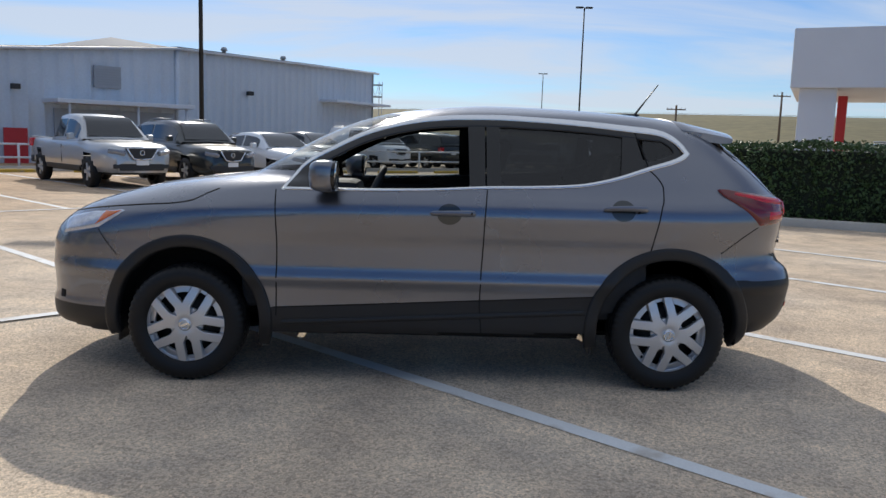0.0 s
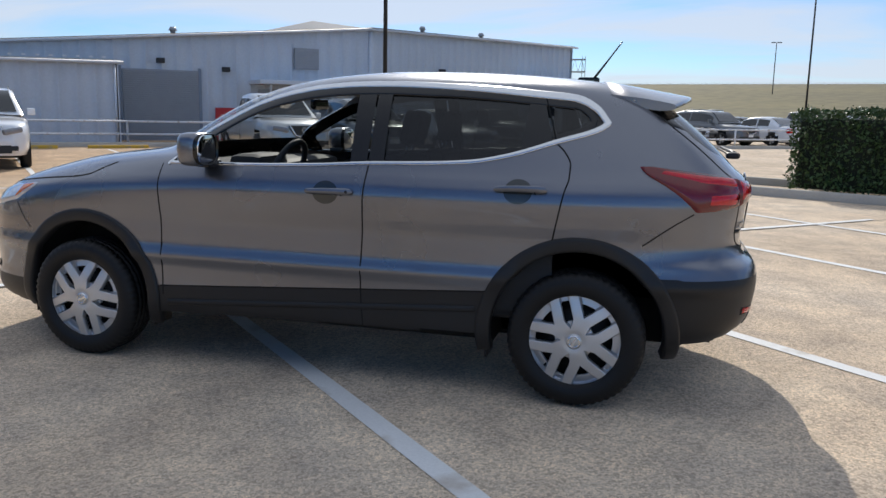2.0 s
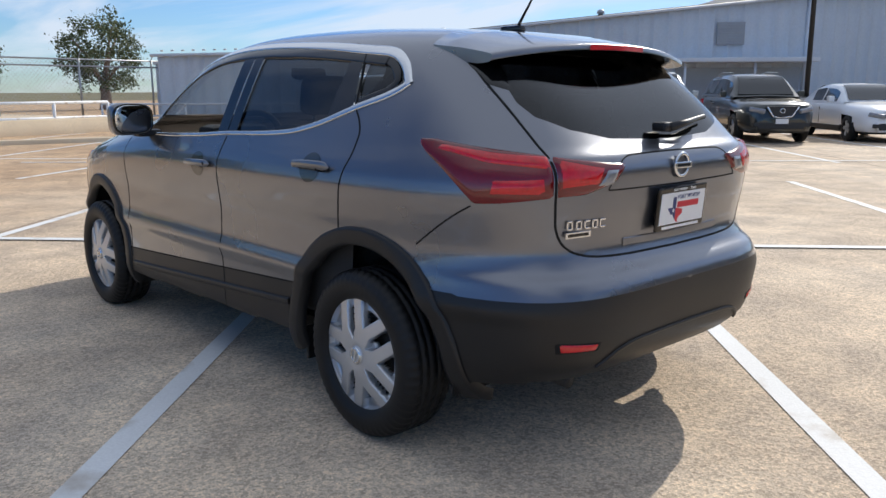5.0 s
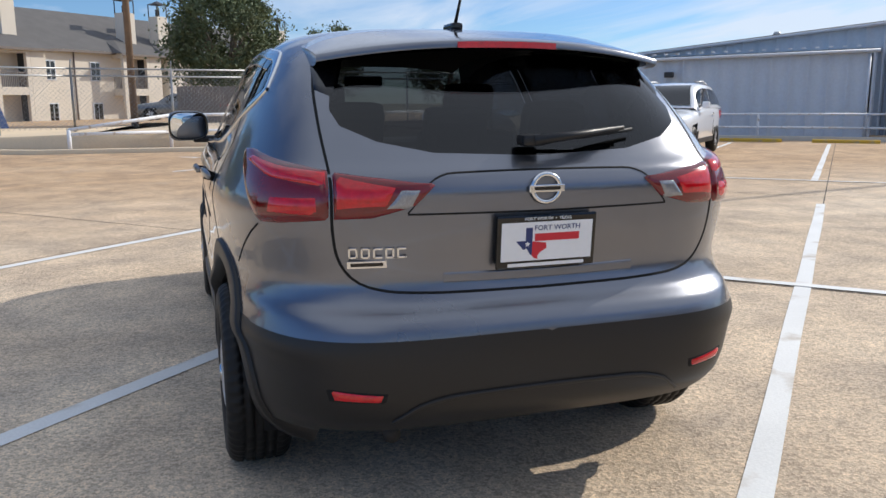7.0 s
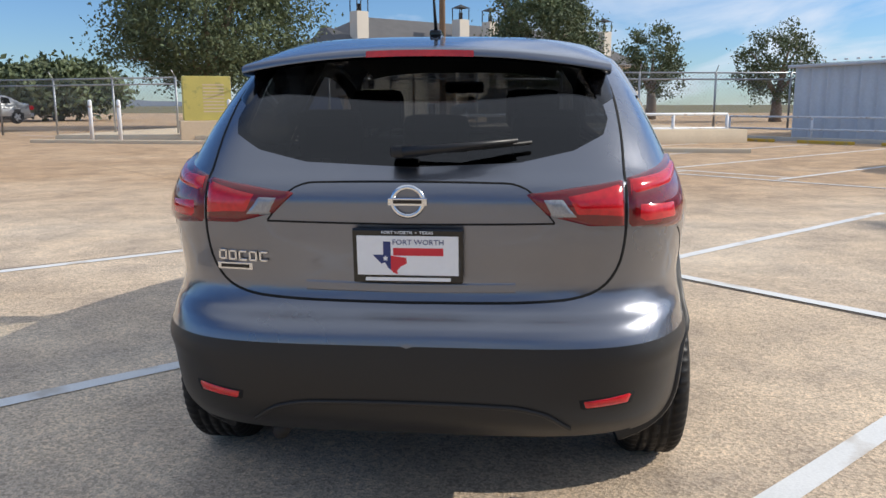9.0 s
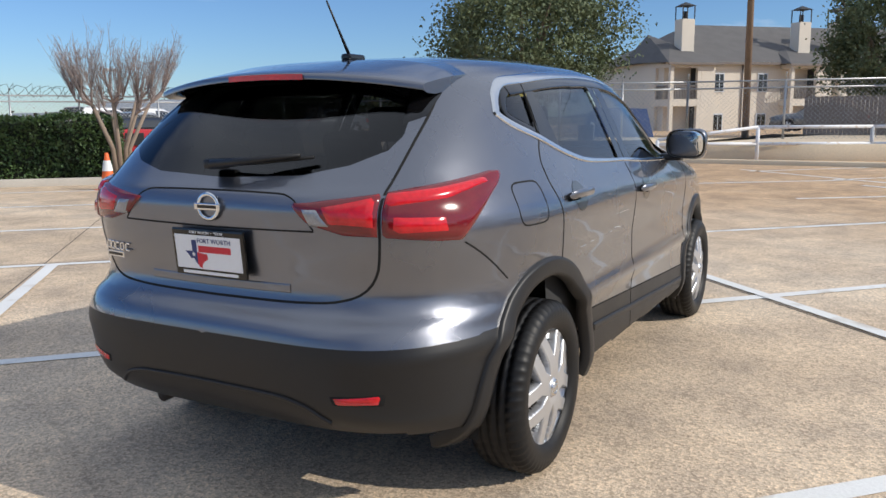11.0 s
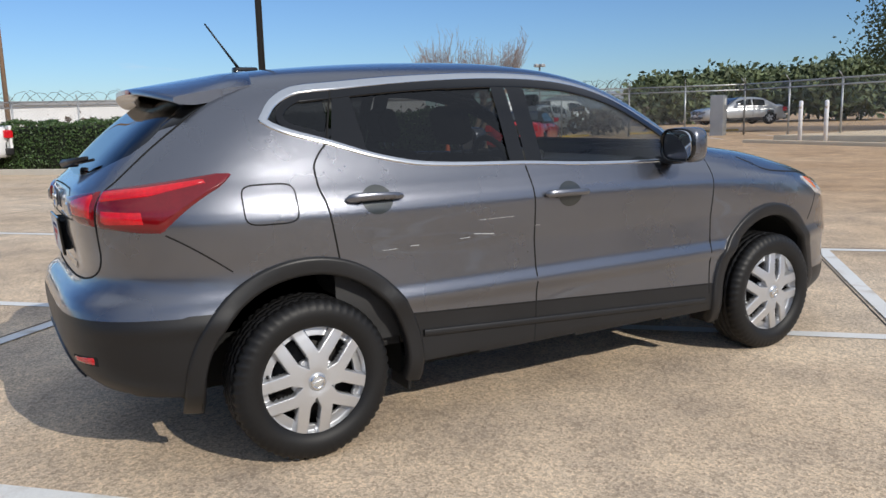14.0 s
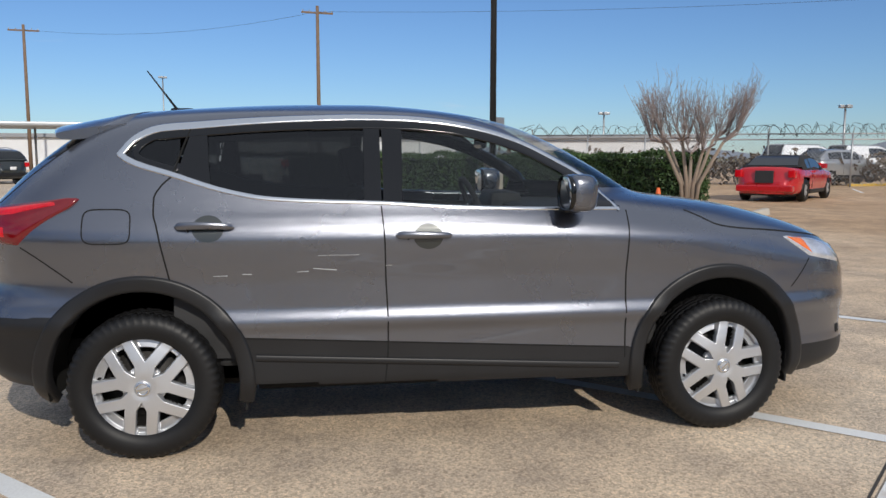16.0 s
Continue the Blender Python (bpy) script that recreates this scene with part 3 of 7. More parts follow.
for n, v, z in ((-4.6, 26.9, 2.25), (4.0, 29.9, 3.2), (6.6, 29.9, 2.95), (17.8, 31.6, 3.4)):
    part("wall_lamp", block(n - .16, n + .16, v - .22, v, z - .1, z + .1, .03, LOT), M["dark_open"], house)
D2 = Matrix.Translation(lot(13.2, 30)) @ LOT @ pose(0, 0, 0, 0, 0, math.degrees(math.atan2(6, 16.2)))
part("side_awning", block(11.2, 17.4, -1.2, .1, 3.35, 3.5, .03, D2), M["fascia"], house, "thin canopy over side doors")
part("side_roller_door", block(12.6, 14.6, -.06, .02, -.2, 2.3, .02, D2), M["fascia"], house, "pale roller door")
part("side_red_door", block(15.6, 16.4, -.06, .02, -.2, 1.4, .02, D2), M["red_door"], house, "plain red steel door")
for n, v in ((19.5, 37), (24, 38), (-2, 36), (5.5, 35)):
    z = 5.5 if n > 13 else 2.6 + .092 * (n + 14)
    vt = part("roof_vent", tube([lot(n, v, z - .3), lot(n, v, z + .45)], .12, 10), M["galv"], house)
    part("vent_cap", tube([lot(n, v, z + .45), lot(n, v, z + .62)], [.2, .12], 10), M["galv"], vt)

# pipe rail along the edge of the lot
def pipe_rail(name, pts, step, top, mid, label, r=.035, z0=0.0):
    fence = thing(name, label, "railing")
    for a, b in zip(pts[:-1], pts[1:]):
        a, b = Vector(a), Vector(b)
        k = max(1, round((b - a).length / step))
        for z in (top, mid):
            part("rail", tube([(a.x, a.y, z0 + z), (b.x, b.y, z0 + z)], r, 8), M["rail"], fence)
        for i in range(k + 1):
            p = a.lerp(b, i / k)
            part("post", tube([(p.x, p.y, z0 - .02), (p.x, p.y, z0 + top)], r * 1.15, 8), M["rail"], fence)
    return fence


pipe_rail("pipe_railing", RAIL_LINE, 3.3, .86, .43, "white two-rail pipe railing along the lot edge")
pr = pipe_rail("pipe_railing", [(-20.8, -1.3), (-22.0, 1.6), (-24.4, 7.5)], 2.3, .98, .50, "white two-rail pipe railing by the low wall", .048)
part("sloping_rail", tube([(-20.8, -1.3, .98), (-19.7, -3.9, .62)], .048, 8), M["rail"], pr)
part("rail", tube([(-20.8, -1.3, .50), (-19.7, -3.9, .50)], .048, 8), M["rail"], pr)
part("post", tube([(-19.7, -3.9, -.05), (-19.7, -3.9, .62)], .055, 8), M["rail"], pr)

stop = thing("wheel_stop", "yellow-painted concrete wheel stop on the lot", "wheel stop", group="yellow wheel stops")
sbm = block(-.92, .92, -.075, .075, 0, .13, .025)
part("stop_block", sbm, M["yellow"], stop)
first = True
for n, v in [(-12.2, 23.4), (-9.5, 23.4), (-6.8, 23.4), (-4.1, 23.4), (-1.2, 23.4), (1.5, 23.4), (4.3, 23.0), (7.0, 22.6), (9.7, 22.2), (12.4, 21.6), (15.1, 20.9), (17.8, 20.4), (20.5, 20.0)]:
    m = Matrix.Translation(lot(n, v)) @ pose(0, 0, 0, 0, 0, LOT_TURN - (9 if n > 3 else 0))
    if first:
        stop.matrix_world = m
        first = False
    else:
        copy_thing(stop, m)
for x, y, a in ((-24.6, -29.0, 12), (-29.4, -28.6, -12), (-20.6, -30.5, 20), (-15.2, -32.0, 20), (-33.5, -27.4, -20)):
    copy_thing(stop, pose(x, y, 0, 0, 0, a) @ Matrix.Diagonal((1.3, 1, 1, 1)))

# ---------------------------------------------------------------- body form of the crossover
def smooth_curve(keys):
    """A monotone cubic through (x, value) keys, as a function of numpy arrays."""
    k = np.array(keys, float)
    xs, ys = k[:, 0], k[:, 1]
    h = np.diff(xs)
    d = np.diff(ys) / h
    m = np.zeros(len(xs))
    m[0], m[-1] = d[0], d[-1]
    for i in range(1, len(xs) - 1):
        if d[i - 1] * d[i] > 0:
            w1, w2 = 2 * h[i] + h[i - 1], h[i] + 2 * h[i - 1]
            m[i] = (w1 + w2) / (w1 / d[i - 1] + w2 / d[i])

    def at(q):
        q = np.clip(np.asarray(q, float), xs[0], xs[-1])
        i = np.clip(np.searchsorted(xs, q) - 1, 0, len(h) - 1)
        t = (q - xs[i]) / h[i]
        return (ys[i] * (1 + 2 * t) * (1 - t) ** 2 + m[i] * h[i] * t * (1 - t) ** 2
                + ys[i + 1] * t * t * (3 - 2 * t) + m[i + 1] * h[i] * t * t * (t - 1))
    return at


XM = 0.35
half_width = smooth_curve([(.20, .80), (.26, .86), (.36, .888), (.50, .884), (.56, .886), (.61, .899), (.68, .884), (.78, .883),
                           (.88, .893), (.97, .900), (1.01, .893), (1.06, .872), (1.10, .851), (1.20, .803), (1.30, .755),
                           (1.40, .704), (1.46, .668), (1.50, .630), (1.535, .575), (1.56, .49), (1.578, .38), (1.588, .25), (1.594, .12), (1.597, .0)])
rear_x = smooth_curve([(.20, 1.80), (.28, 1.95), (.36, 2.06), (.42, 2.115), (.50, 2.14), (.60, 2.15), (.655, 2.148), (.70, 2.128), (.735, 2.085),
                       (.80, 2.062), (.94, 2.078), (1.04, 2.082), (1.09, 2.065), (1.13, 2.02), (1.25, 1.90), (1.38, 1.745), (1.46, 1.63), (1.50, 1.56),
                       (1.535, 1.42), (1.56, 1.20), (1.578, .96), (1.588, .76), (1.594, .62), (1.597, .5)])
front_x = smooth_curve([(.20, -2.09), (.26, -2.19), (.32, -2.245), (.40, -2.250), (.46, -2.235), (.60, -2.240), (.72, -2.235), (.80, -2.21), (.87, -2.15),
                        (.93, -2.06), (.98, -1.95), (1.04, -1.76), (1.09, -1.55), (1.12, -1.35), (1.14, -1.18), (1.16, -1.07), (1.20, -.99), (1.30, -.82),
                        (1.40, -.63), (1.47, -.47), (1.51, -.34), (1.54, -.20), (1.565, -.02), (1.58, .14), (1.59, .28), (1.594, .38), (1.597, .46)])
front_n = smooth_curve([(.2, 4.4), (.8, 4.5), (.93, 4.3), (1.05, 3.6), (1.14, 3.4), (1.25, 3.6), (1.4, 3.6), (1.55, 2.8), (1.597, 2.2)])
rear_n = smooth_curve([(.2, 4.2), (.6, 5.0), (.8, 4.6), (1.05, 4.7), (1.2, 5.0), (1.4, 5.2), (1.52, 4.2), (1.56, 3.0), (1.597, 2.2)])


def side_y(x, z):
    """Half-width of the body at x and z."""
    x, z = np.asarray(x, float), np.asarray(z, float)
    rear = x > XM
    t = np.where(rear, (x - XM) / (rear_x(z) - XM), (XM - x) / (XM - front_x(z)))
    n = np.where(rear, rear_n(z), front_n(z))
    return half_width(z) * np.maximum(1 - np.clip(t, 0, 1) ** n, 0) ** (1 / n)


def tail_x(y, z):
    """Rearmost x of the body at y and z."""
    n = rear_n(z)
    return XM + (rear_x(z) - XM) * np.maximum(1 - np.clip(np.abs(y) / np.maximum(half_width(z), 1e-6), 0, 1) ** n, 0) ** (1 / n)


def nose_x(y, z):
    n = front_n(z)
    return XM - (XM - front_x(z)) * np.maximum(1 - np.clip(np.abs(y) / np.maximum(half_width(z), 1e-6), 0, 1) ** n, 0) ** (1 / n)

# ---------------------------------------------------------------- the grey crossover in the middle
def superellipse(a, w, n, count):
    """Quarter outline from (a, 0) to (0, w), evenly spaced."""
    th = np.linspace(0, math.pi / 2, 500)
    xs, ys = a * np.cos(th) ** (2 / n), w * np.sin(th) ** (2 / n)
    s = np.concatenate([[0], np.cumsum(np.hypot(np.diff(xs), np.diff(ys)))])
    q = np.linspace(0, s[-1], count)
    return np.interp(q, s, xs), np.interp(q, s, ys)


def side_chart(sgn):
    def at(a, z):
        a, z = np.asarray(a, float), np.asarray(z, float)
        e = 2e-3
        y = side_y(a, z)
        dx = (side_y(a + e, z) - side_y(a - e, z)) / (2 * e)
        dz = (side_y(a, z + e) - side_y(a, z - e)) / (2 * e)
        nrm = np.stack([-dx, np.ones_like(dx), -dz], -1)
        nrm /= np.linalg.norm(nrm, axis=-1, keepdims=True)
        f = np.array([1, sgn, 1.0])
        return np.stack([a, y, z], -1) * f, nrm * f
    return at


def tail_chart(a, z):
    a, z = np.asarray(a, float), np.asarray(z, float)
    e = 2e-3
    x = tail_x(a, z)
    dy = (tail_x(a + e, z) - tail_x(a - e, z)) / (2 * e)
    dz = (tail_x(a, z + e) - tail_x(a, z - e)) / (2 * e)
    nrm = np.stack([np.ones_like(dy), -dy, -dz], -1)
    nrm /= np.linalg.norm(nrm, axis=-1, keepdims=True)
    return np.stack([x, a, z], -1), nrm


def wrap_point(w, z):
    """Point on the rear quarter at arc length w from the rear centre line."""
    n, rx, hw = float(rear_n(z)), float(rear_x(z)), float(half_width(z))
    th = np.linspace(0, math.pi / 2, 400)
    xs, ys = XM + (rx - XM) * np.cos(th) ** (2 / n), hw * np.sin(th) ** (2 / n)
    s = np.concatenate([[0], np.cumsum(np.hypot(np.diff(xs), np.diff(ys)))])
    return np.interp(w, s, xs), np.interp(w, s, ys)


def wrap_of(z, y=None, x=None):
    """Arc length at which the rear quarter reaches the given y or x."""
    n, rx, hw = float(rear_n(z)), float(rear_x(z)), float(half_width(z))
    th = np.linspace(0, math.pi / 2, 400)
    xs, ys = XM + (rx - XM) * np.cos(th) ** (2 / n), hw * np.sin(th) ** (2 / n)
    s = np.concatenate([[0], np.cumsum(np.hypot(np.diff(xs), np.diff(ys)))])
    return float(np.interp(y, ys, s)) if y is not None else float(np.interp(-x, -xs, s))


def wrap_chart(sgn):
    def one(a, z):
        x, y = wrap_point(a, z)
        return np.array([x, y, z])

    def at(a, z):
        a, z = np.broadcast_arrays(np.asarray(a, float), np.asarray(z, float))
        P, N = np.zeros(a.shape + (3,)), np.zeros(a.shape + (3,))
        for i in np.ndindex(a.shape):
            p = one(a[i], z[i])
            u, v = one(a[i] + 4e-3, z[i]) - p, one(a[i], z[i] + 4e-3) - p
            q = np.cross(u, v)
            q /= max(np.linalg.norm(q), 1e-9)
            if q @ np.array([.5, 1, 0]) < 0:
                q = -q
            P[i], N[i] = p, q
        f = np.array([1, sgn, 1.0])
        return P * f, N * f
    return at


def patch(chart, top, bottom, nu=24, nv=6, off=0.003, rim=0.0, flip=False, crown=0.0):
    """A panel on the body between two edges given as (a, z) keys; its rim may sink back to the body."""
    top, bottom = np.array(top, float), np.array(bottom, float)
    ut = np.linspace(0, 1, nu)

    def along(k):
        s = np.concatenate([[0], np.cumsum(np.hypot(*np.diff(k, axis=0).T))])
        s /= s[-1]
        u2 = np.unique(np.concatenate([ut]))
        return np.stack([np.interp(u2, s, k[:, 0]), np.interp(u2, s, k[:, 1])], -1)
    T, B = along(top), along(bottom)
    v = np.linspace(0, 1, nv)[None, :, None]
    Q = T[:, None] * (1 - v) + B[:, None] * v
    P, N = chart(Q[..., 0], Q[..., 1])
    h = np.full(P.shape[:2], off)
    vv, uu = np.linspace(0, 1, nv)[None, :], np.linspace(0, 1, nu)[:, None]
    h = h + crown * np.sin(math.pi * vv) * np.sin(math.pi * uu)
    if rim:
        h[0], h[-1], h[:, 0], h[:, -1] = rim, rim, rim, rim
    return grid_mesh(P + N * h[..., None], flip)


def ribbon(chart, pts, widths, height=0.004, dense=1, closed=False, sunk=-0.004):
    """A raised strip along (a, z) points on the body, centred on them, rounded across."""
    k = np.array(pts, float)
    if dense > 1:
        s = np.concatenate([[0], np.cumsum(np.hypot(*np.diff(k, axis=0).T))])
        q = np.linspace(0, s[-1], len(k) * dense)
        k = np.stack([smooth_curve(np.stack([s, k[:, 0]], -1))(q), smooth_curve(np.stack([s, k[:, 1]], -1))(q)], -1)
    d = np.gradient(k, axis=0)
    d /= np.maximum(np.linalg.norm(d, axis=1, keepdims=True), 1e-9)
    nrm2 = np.stack([-d[:, 1], d[:, 0]], -1)
    w = np.broadcast_to(np.asarray(widths, float), (len(k),)) if np.ndim(widths) == 0 else np.interp(np.linspace(0, 1, len(k)), np.linspace(0, 1, len(widths)), widths)
    prof = [(-.5, sunk), (-.46, height * .75), (-.3, height), (.3, height), (.46, height * .75), (.5, sunk)]
    rows = []
    for t, hh in prof:
        Q = k + nrm2 * (w * t)[:, None]
        P, N = chart(Q[:, 0], Q[:, 1])
        rows.append(P + N * hh)
    return grid_mesh(np.stack(rows, 1))


SILL = lambda x: 0.4975 + 0.058 * x
DLO_BOTTOM = [(-.81, 1.088), (-.38, 1.093), (0, 1.105), (.30, 1.123), (.60, 1.133), (.80, 1.146), (.97, 1.178), (1.19, 1.247), (1.38, 1.309), (1.42, 1.338)]
DLO_TOP = [(-.81, 1.088), (-.71, 1.225), (-.55, 1.322), (-.36, 1.413), (-.18, 1.466), (0, 1.497), (.20, 1.511), (.37, 1.514), (.60, 1.507), (.84, 1.494), (1.10, 1.472), (1.26, 1.457), (1.36, 1.410), (1.42, 1.338)]
SEAM_M = [(.30, 1.115), (.289, .95), (.285, .80), (.278, .65), (.276, .512), (.29, .33)]
SEAM_F = [(-.845, 1.085), (-.835, .95), (-.828, .769), (-.830, .60), (-.832, .40)]
SEAM_R = [(1.19, 1.247), (1.238, 1.20), (1.263, 1.15), (1.262, 1.09), (1.247, 1.037), (1.225, .93), (1.203, .82), (1.19, .76)]
HATCH = [(.60, 1.30), (.605, 1.20), (.603, 1.111), (.606, .974), (.598, .89), (.566, .82), (.515, .785), (.43, .768), (.25, .760), (0, .757)]
REAR_GLASS = [(.0, 1.137), (.307, 1.150), (.46, 1.182), (.55, 1.225), (.568, 1.27), (.545, 1.36), (.50, 1.455), (0, 1.475)]
SCREEN = [(0, 1.168), (.45, 1.175), (.70, 1.185), (.655, 1.30), (.60, 1.42), (.52, 1.515), (0, 1.535)]
ARCH_R, ARCH_Z = 0.412, 0.360


def nearest_on(poly, pts):
    """Nearest points on a polyline and their distances."""
    poly = np.array(poly, float)
    best, dist = np.zeros_like(pts), np.full(len(pts), 9.0)
    for a, b in zip(poly[:-1], poly[1:]):
        ab = b - a
        t = np.clip(((pts - a) @ ab) / max(ab @ ab, 1e-12), 0, 1)
        q = a + t[:, None] * ab
        dd = np.linalg.norm(pts - q, axis=1)
        m = dd < dist
        best[m], dist[m] = q[m], dd[m]
    return best, dist


def inside(poly, pts):
    poly = np.array(poly, float)
    x, z = pts[:, 0], pts[:, 1]
    ins = np.zeros(len(pts), bool)
    for (x1, z1), (x2, z2) in zip(poly, np.roll(poly, -1, axis=0)):
        c = (z1 > z) != (z2 > z)
        ins ^= c & (x < (x2 - x1) * (z - z1) / (z2 - z1 + 1e-12) + x1)
    return ins


def car_body():
    """The shell as one surface of horizontal outlines, cut at its openings and split into its panels."""
    zs = np.concatenate([np.linspace(.20, .86, 56)[:-1], np.linspace(.86, 1.16, 42)[:-1], np.linspace(1.16, 1.50, 30)[:-1], 1.597 - .097 * np.linspace(1, 0, 30) ** 2.2])
    NF, NR = 150, 140
    P = np.zeros((len(zs), NF + NR - 1, 3))
    for i, z in enumerate(zs):
        fx, fy = superellipse(XM - float(front_x(z)), float(half_width(z)), float(front_n(z)), NF)
        rx, ry = superellipse(float(rear_x(z)) - XM, float(half_width(z)), float(rear_n(z)), NR)
        P[i, :NF, 0], P[i, :NF, 1] = XM - fx, fy
        P[i, NF - 1:, 0], P[i, NF - 1:, 1] = XM + rx[::-1], ry[::-1]
        P[i, :, 2] = z
    P = P.reshape(-1, 3)
    # line the grid up with the edges of openings and panels
    ring = lambda cx: [(cx + ARCH_R * math.cos(a), ARCH_Z + ARCH_R * math.sin(a)) for a in np.linspace(-.5, math.pi + .5, 60)]
    sill = [(x, SILL(x)) for x in np.linspace(-.95, .95, 20)]
    side_lines = [DLO_BOTTOM, DLO_TOP, ring(-1.323), ring(1.323), sill, SEAM_M, SEAM_F, SEAM_R]
    tail_lines = [HATCH, REAR_GLASS, [(0, .650), (.9, .650)]]
    nose_lines = [SCREEN]
    sidey = (P[:, 0] > -1.9) & (P[:, 0] < 1.86) & (P[:, 1] > .42)
    for ln in side_lines:
        q, d = nearest_on(ln, P[:, [0, 2]])
        m = sidey & (d < .0088)
        P[m, 0], P[m, 2] = q[m, 0], q[m, 1]
        P[m, 1] = side_y(P[m, 0], P[m, 2])
    taily = (P[:, 0] > 1.45) & ~((np.abs(P[:, 0] - 1.323) < .45) & (P[:, 2] < .85))
    for ln in tail_lines:
        q, d = nearest_on(ln, P[:, [1, 2]])
        m = taily & (d < .0088) & (P[:, 1] > 1e-4)
        P[m, 1], P[m, 2] = q[m, 0], q[m, 1]
        P[m, 0] = tail_x(P[m, 1], P[m, 2])
    nosey = (P[:, 0] < -.15) & (P[:, 2] > 1.16)
    for ln in nose_lines:
        q, d = nearest_on(ln, P[:, [1, 2]])
        m = nosey & (d < .0088) & (P[:, 1] > 1e-4)
        P[m, 1], P[m, 2] = q[m, 0], q[m, 1]
        P[m, 0] = nose_x(P[m, 1], P[m, 2])
    nz, nc = len(zs), NF + NR - 1
    idx = np.arange(nz * nc).reshape(nz, nc)
    F = np.stack([idx[:-1, :-1], idx[:-1, 1:], idx[1:, 1:], idx[1:, :-1]], -1).reshape(-1, 4)
    C = P[F].mean(1)
    # vertex normals of the whole shell
    fn = np.cross(P[F[:, 2]] - P[F[:, 0]], P[F[:, 3]] - P[F[:, 1]])
    VN = np.zeros_like(P)
    for k in range(4):
        np.add.at(VN, F[:, k], fn)
    VN[P[:, 1] < 1e-3, 1] = 0
    VN /= np.maximum(np.linalg.norm(VN, axis=1, keepdims=True), 1e-12)
    if (VN[:, 1].mean()) < 0:
        VN, F = -VN, F[:, ::-1]
    x, y, z = C.T
    S, R = C[:, [0, 2]], C[:, [1, 2]]
    cut = inside(DLO_BOTTOM + DLO_TOP[::-1], S) & (y > .4) & (x > -.82) & (x < 1.43)
    for cx in (-1.323, 1.323):
        cut |= (np.hypot(x - cx, z - ARCH_Z) < ARCH_R) & (y > .42)
    kind = np.full(len(C), "body", dtype=object)
    front_part = x < np.interp(z, [.3, 1.09], [-.83, -.84])
    seam_r = np.interp(z, [p[1] for p in SEAM_R[::-1]], [p[0] for p in SEAM_R[::-1]])
    seam_m = np.interp(z, [p[1] for p in SEAM_M[::-1]], [p[0] for p in SEAM_M[::-1]])
    belt = np.interp(x, [p[0] for p in DLO_BOTTOM], [p[1] for p in DLO_BOTTOM])
    doors = (y > .5) & (z < belt) & (z > SILL(x)) & ~front_part & (x < seam_r)
    kind[(x < -.8) & (z < 1.16) & (y > .0)] = "fender"
    kind[(x < -.9) & (z > np.interp(x, [-2.15, -1.6, -1.3, -1.1], [.885, .972, 1.008, 1.075])) & (z < 1.168)] = "hood"
    kind[doors & (x < seam_m)] = "front_door"
    kind[doors & (x >= seam_m)] = "rear_door"
    low = (z < SILL(x)) & (x > -.95) & (x < 1.0) & (y > .3)
    kind[low & (x < seam_m)] = "front_sill_cladding"
    kind[low & (x >= seam_m)] = "rear_sill_cladding"
    kind[(x > 1.3) & (z < .650)] = "rear_bumper_cladding"
    kind[(x < -1.3) & (z < .40)] = "front_bumper_cladding"
    hw = np.interp(z, [p[1] for p in HATCH[::-1]], [p[0] for p in HATCH[::-1]])
    kind[(x > 1.7) & (y < hw) & (z > .757) & (z < 1.30)] = "tailgate"
    kind[inside(REAR_GLASS + [(-.01, 1.475), (-.01, 1.137)], R) & (x > 1.4)] = "rear_window"
    kind[inside(SCREEN + [(-.01, 1.535), (-.01, 1.168)], R) & (x < 0)] = "windshield"
    cut |= (z < np.interp(x, [-2.2, -1.8, -1.0, -.9, .9, 1.0, 1.7, 2.2], [.30, .255, .26, .305, .345, .33, .33, .37]))
    keep = ~cut
    out = {}
    for k in sorted(set(kind[keep])):
        for sgn in (1, -1):
            f = F[keep & (kind == k)]
            if sgn < 0:
                f = f[:, ::-1]
            u, inv = np.unique(f, return_inverse=True)
            out[(k, sgn)] = (P[u] * (1, sgn, 1), inv.reshape(f.shape), VN[u] * (1, sgn, 1))
    return out


def shell_part(name, pieces, material, parent, label=""):
    V = np.concatenate([p[0] for p in pieces])
    N = np.concatenate([p[2] for p in pieces])
    off, Fs = 0, []
    for p in pieces:
        Fs += (p[1] + off).tolist()
        off += len(p[0])
    Fs = [tuple(dict.fromkeys(f)) for f in Fs]
    me = bpy.data.meshes.new(name)
    me.from_pydata(V.tolist(), [], [f for f in Fs if len(f) > 2])
    me.shade_smooth()
    me.normals_split_custom_set_from_vertices(N.tolist())
    return part(name, me, material, parent, label)


car = thing("grey_suv", "grey metallic compact SUV parked across white bay lines", "car", pose(0, 0, 0))
shell = car_body()
both = lambda k: [shell[(k, 1)], shell[(k, -1)]]
shell_part("body_shell", both("body"), M["paint"], car, "gunmetal grey roof and quarter panels")
tailgate = shell_part("tailgate", both("tailgate"), M["paint"], car)
shell_part("hood", both("hood"), M["paint"], car)
shell_part("windshield", both("windshield"), M["glass_clear"], car, "clear windscreen")
shell_part("rear_window", both("rear_window"), M["glass_rear"], tailgate, "dark tinted rear glass")
shell_part("rear_bumper", both("rear_bumper_cladding"), M["plastic"], car, "unpainted black plastic bumper")
shell_part("front_bumper", both("front_bumper_cladding"), M["plastic"], car, "black plastic lower lip")
DOORS = {}
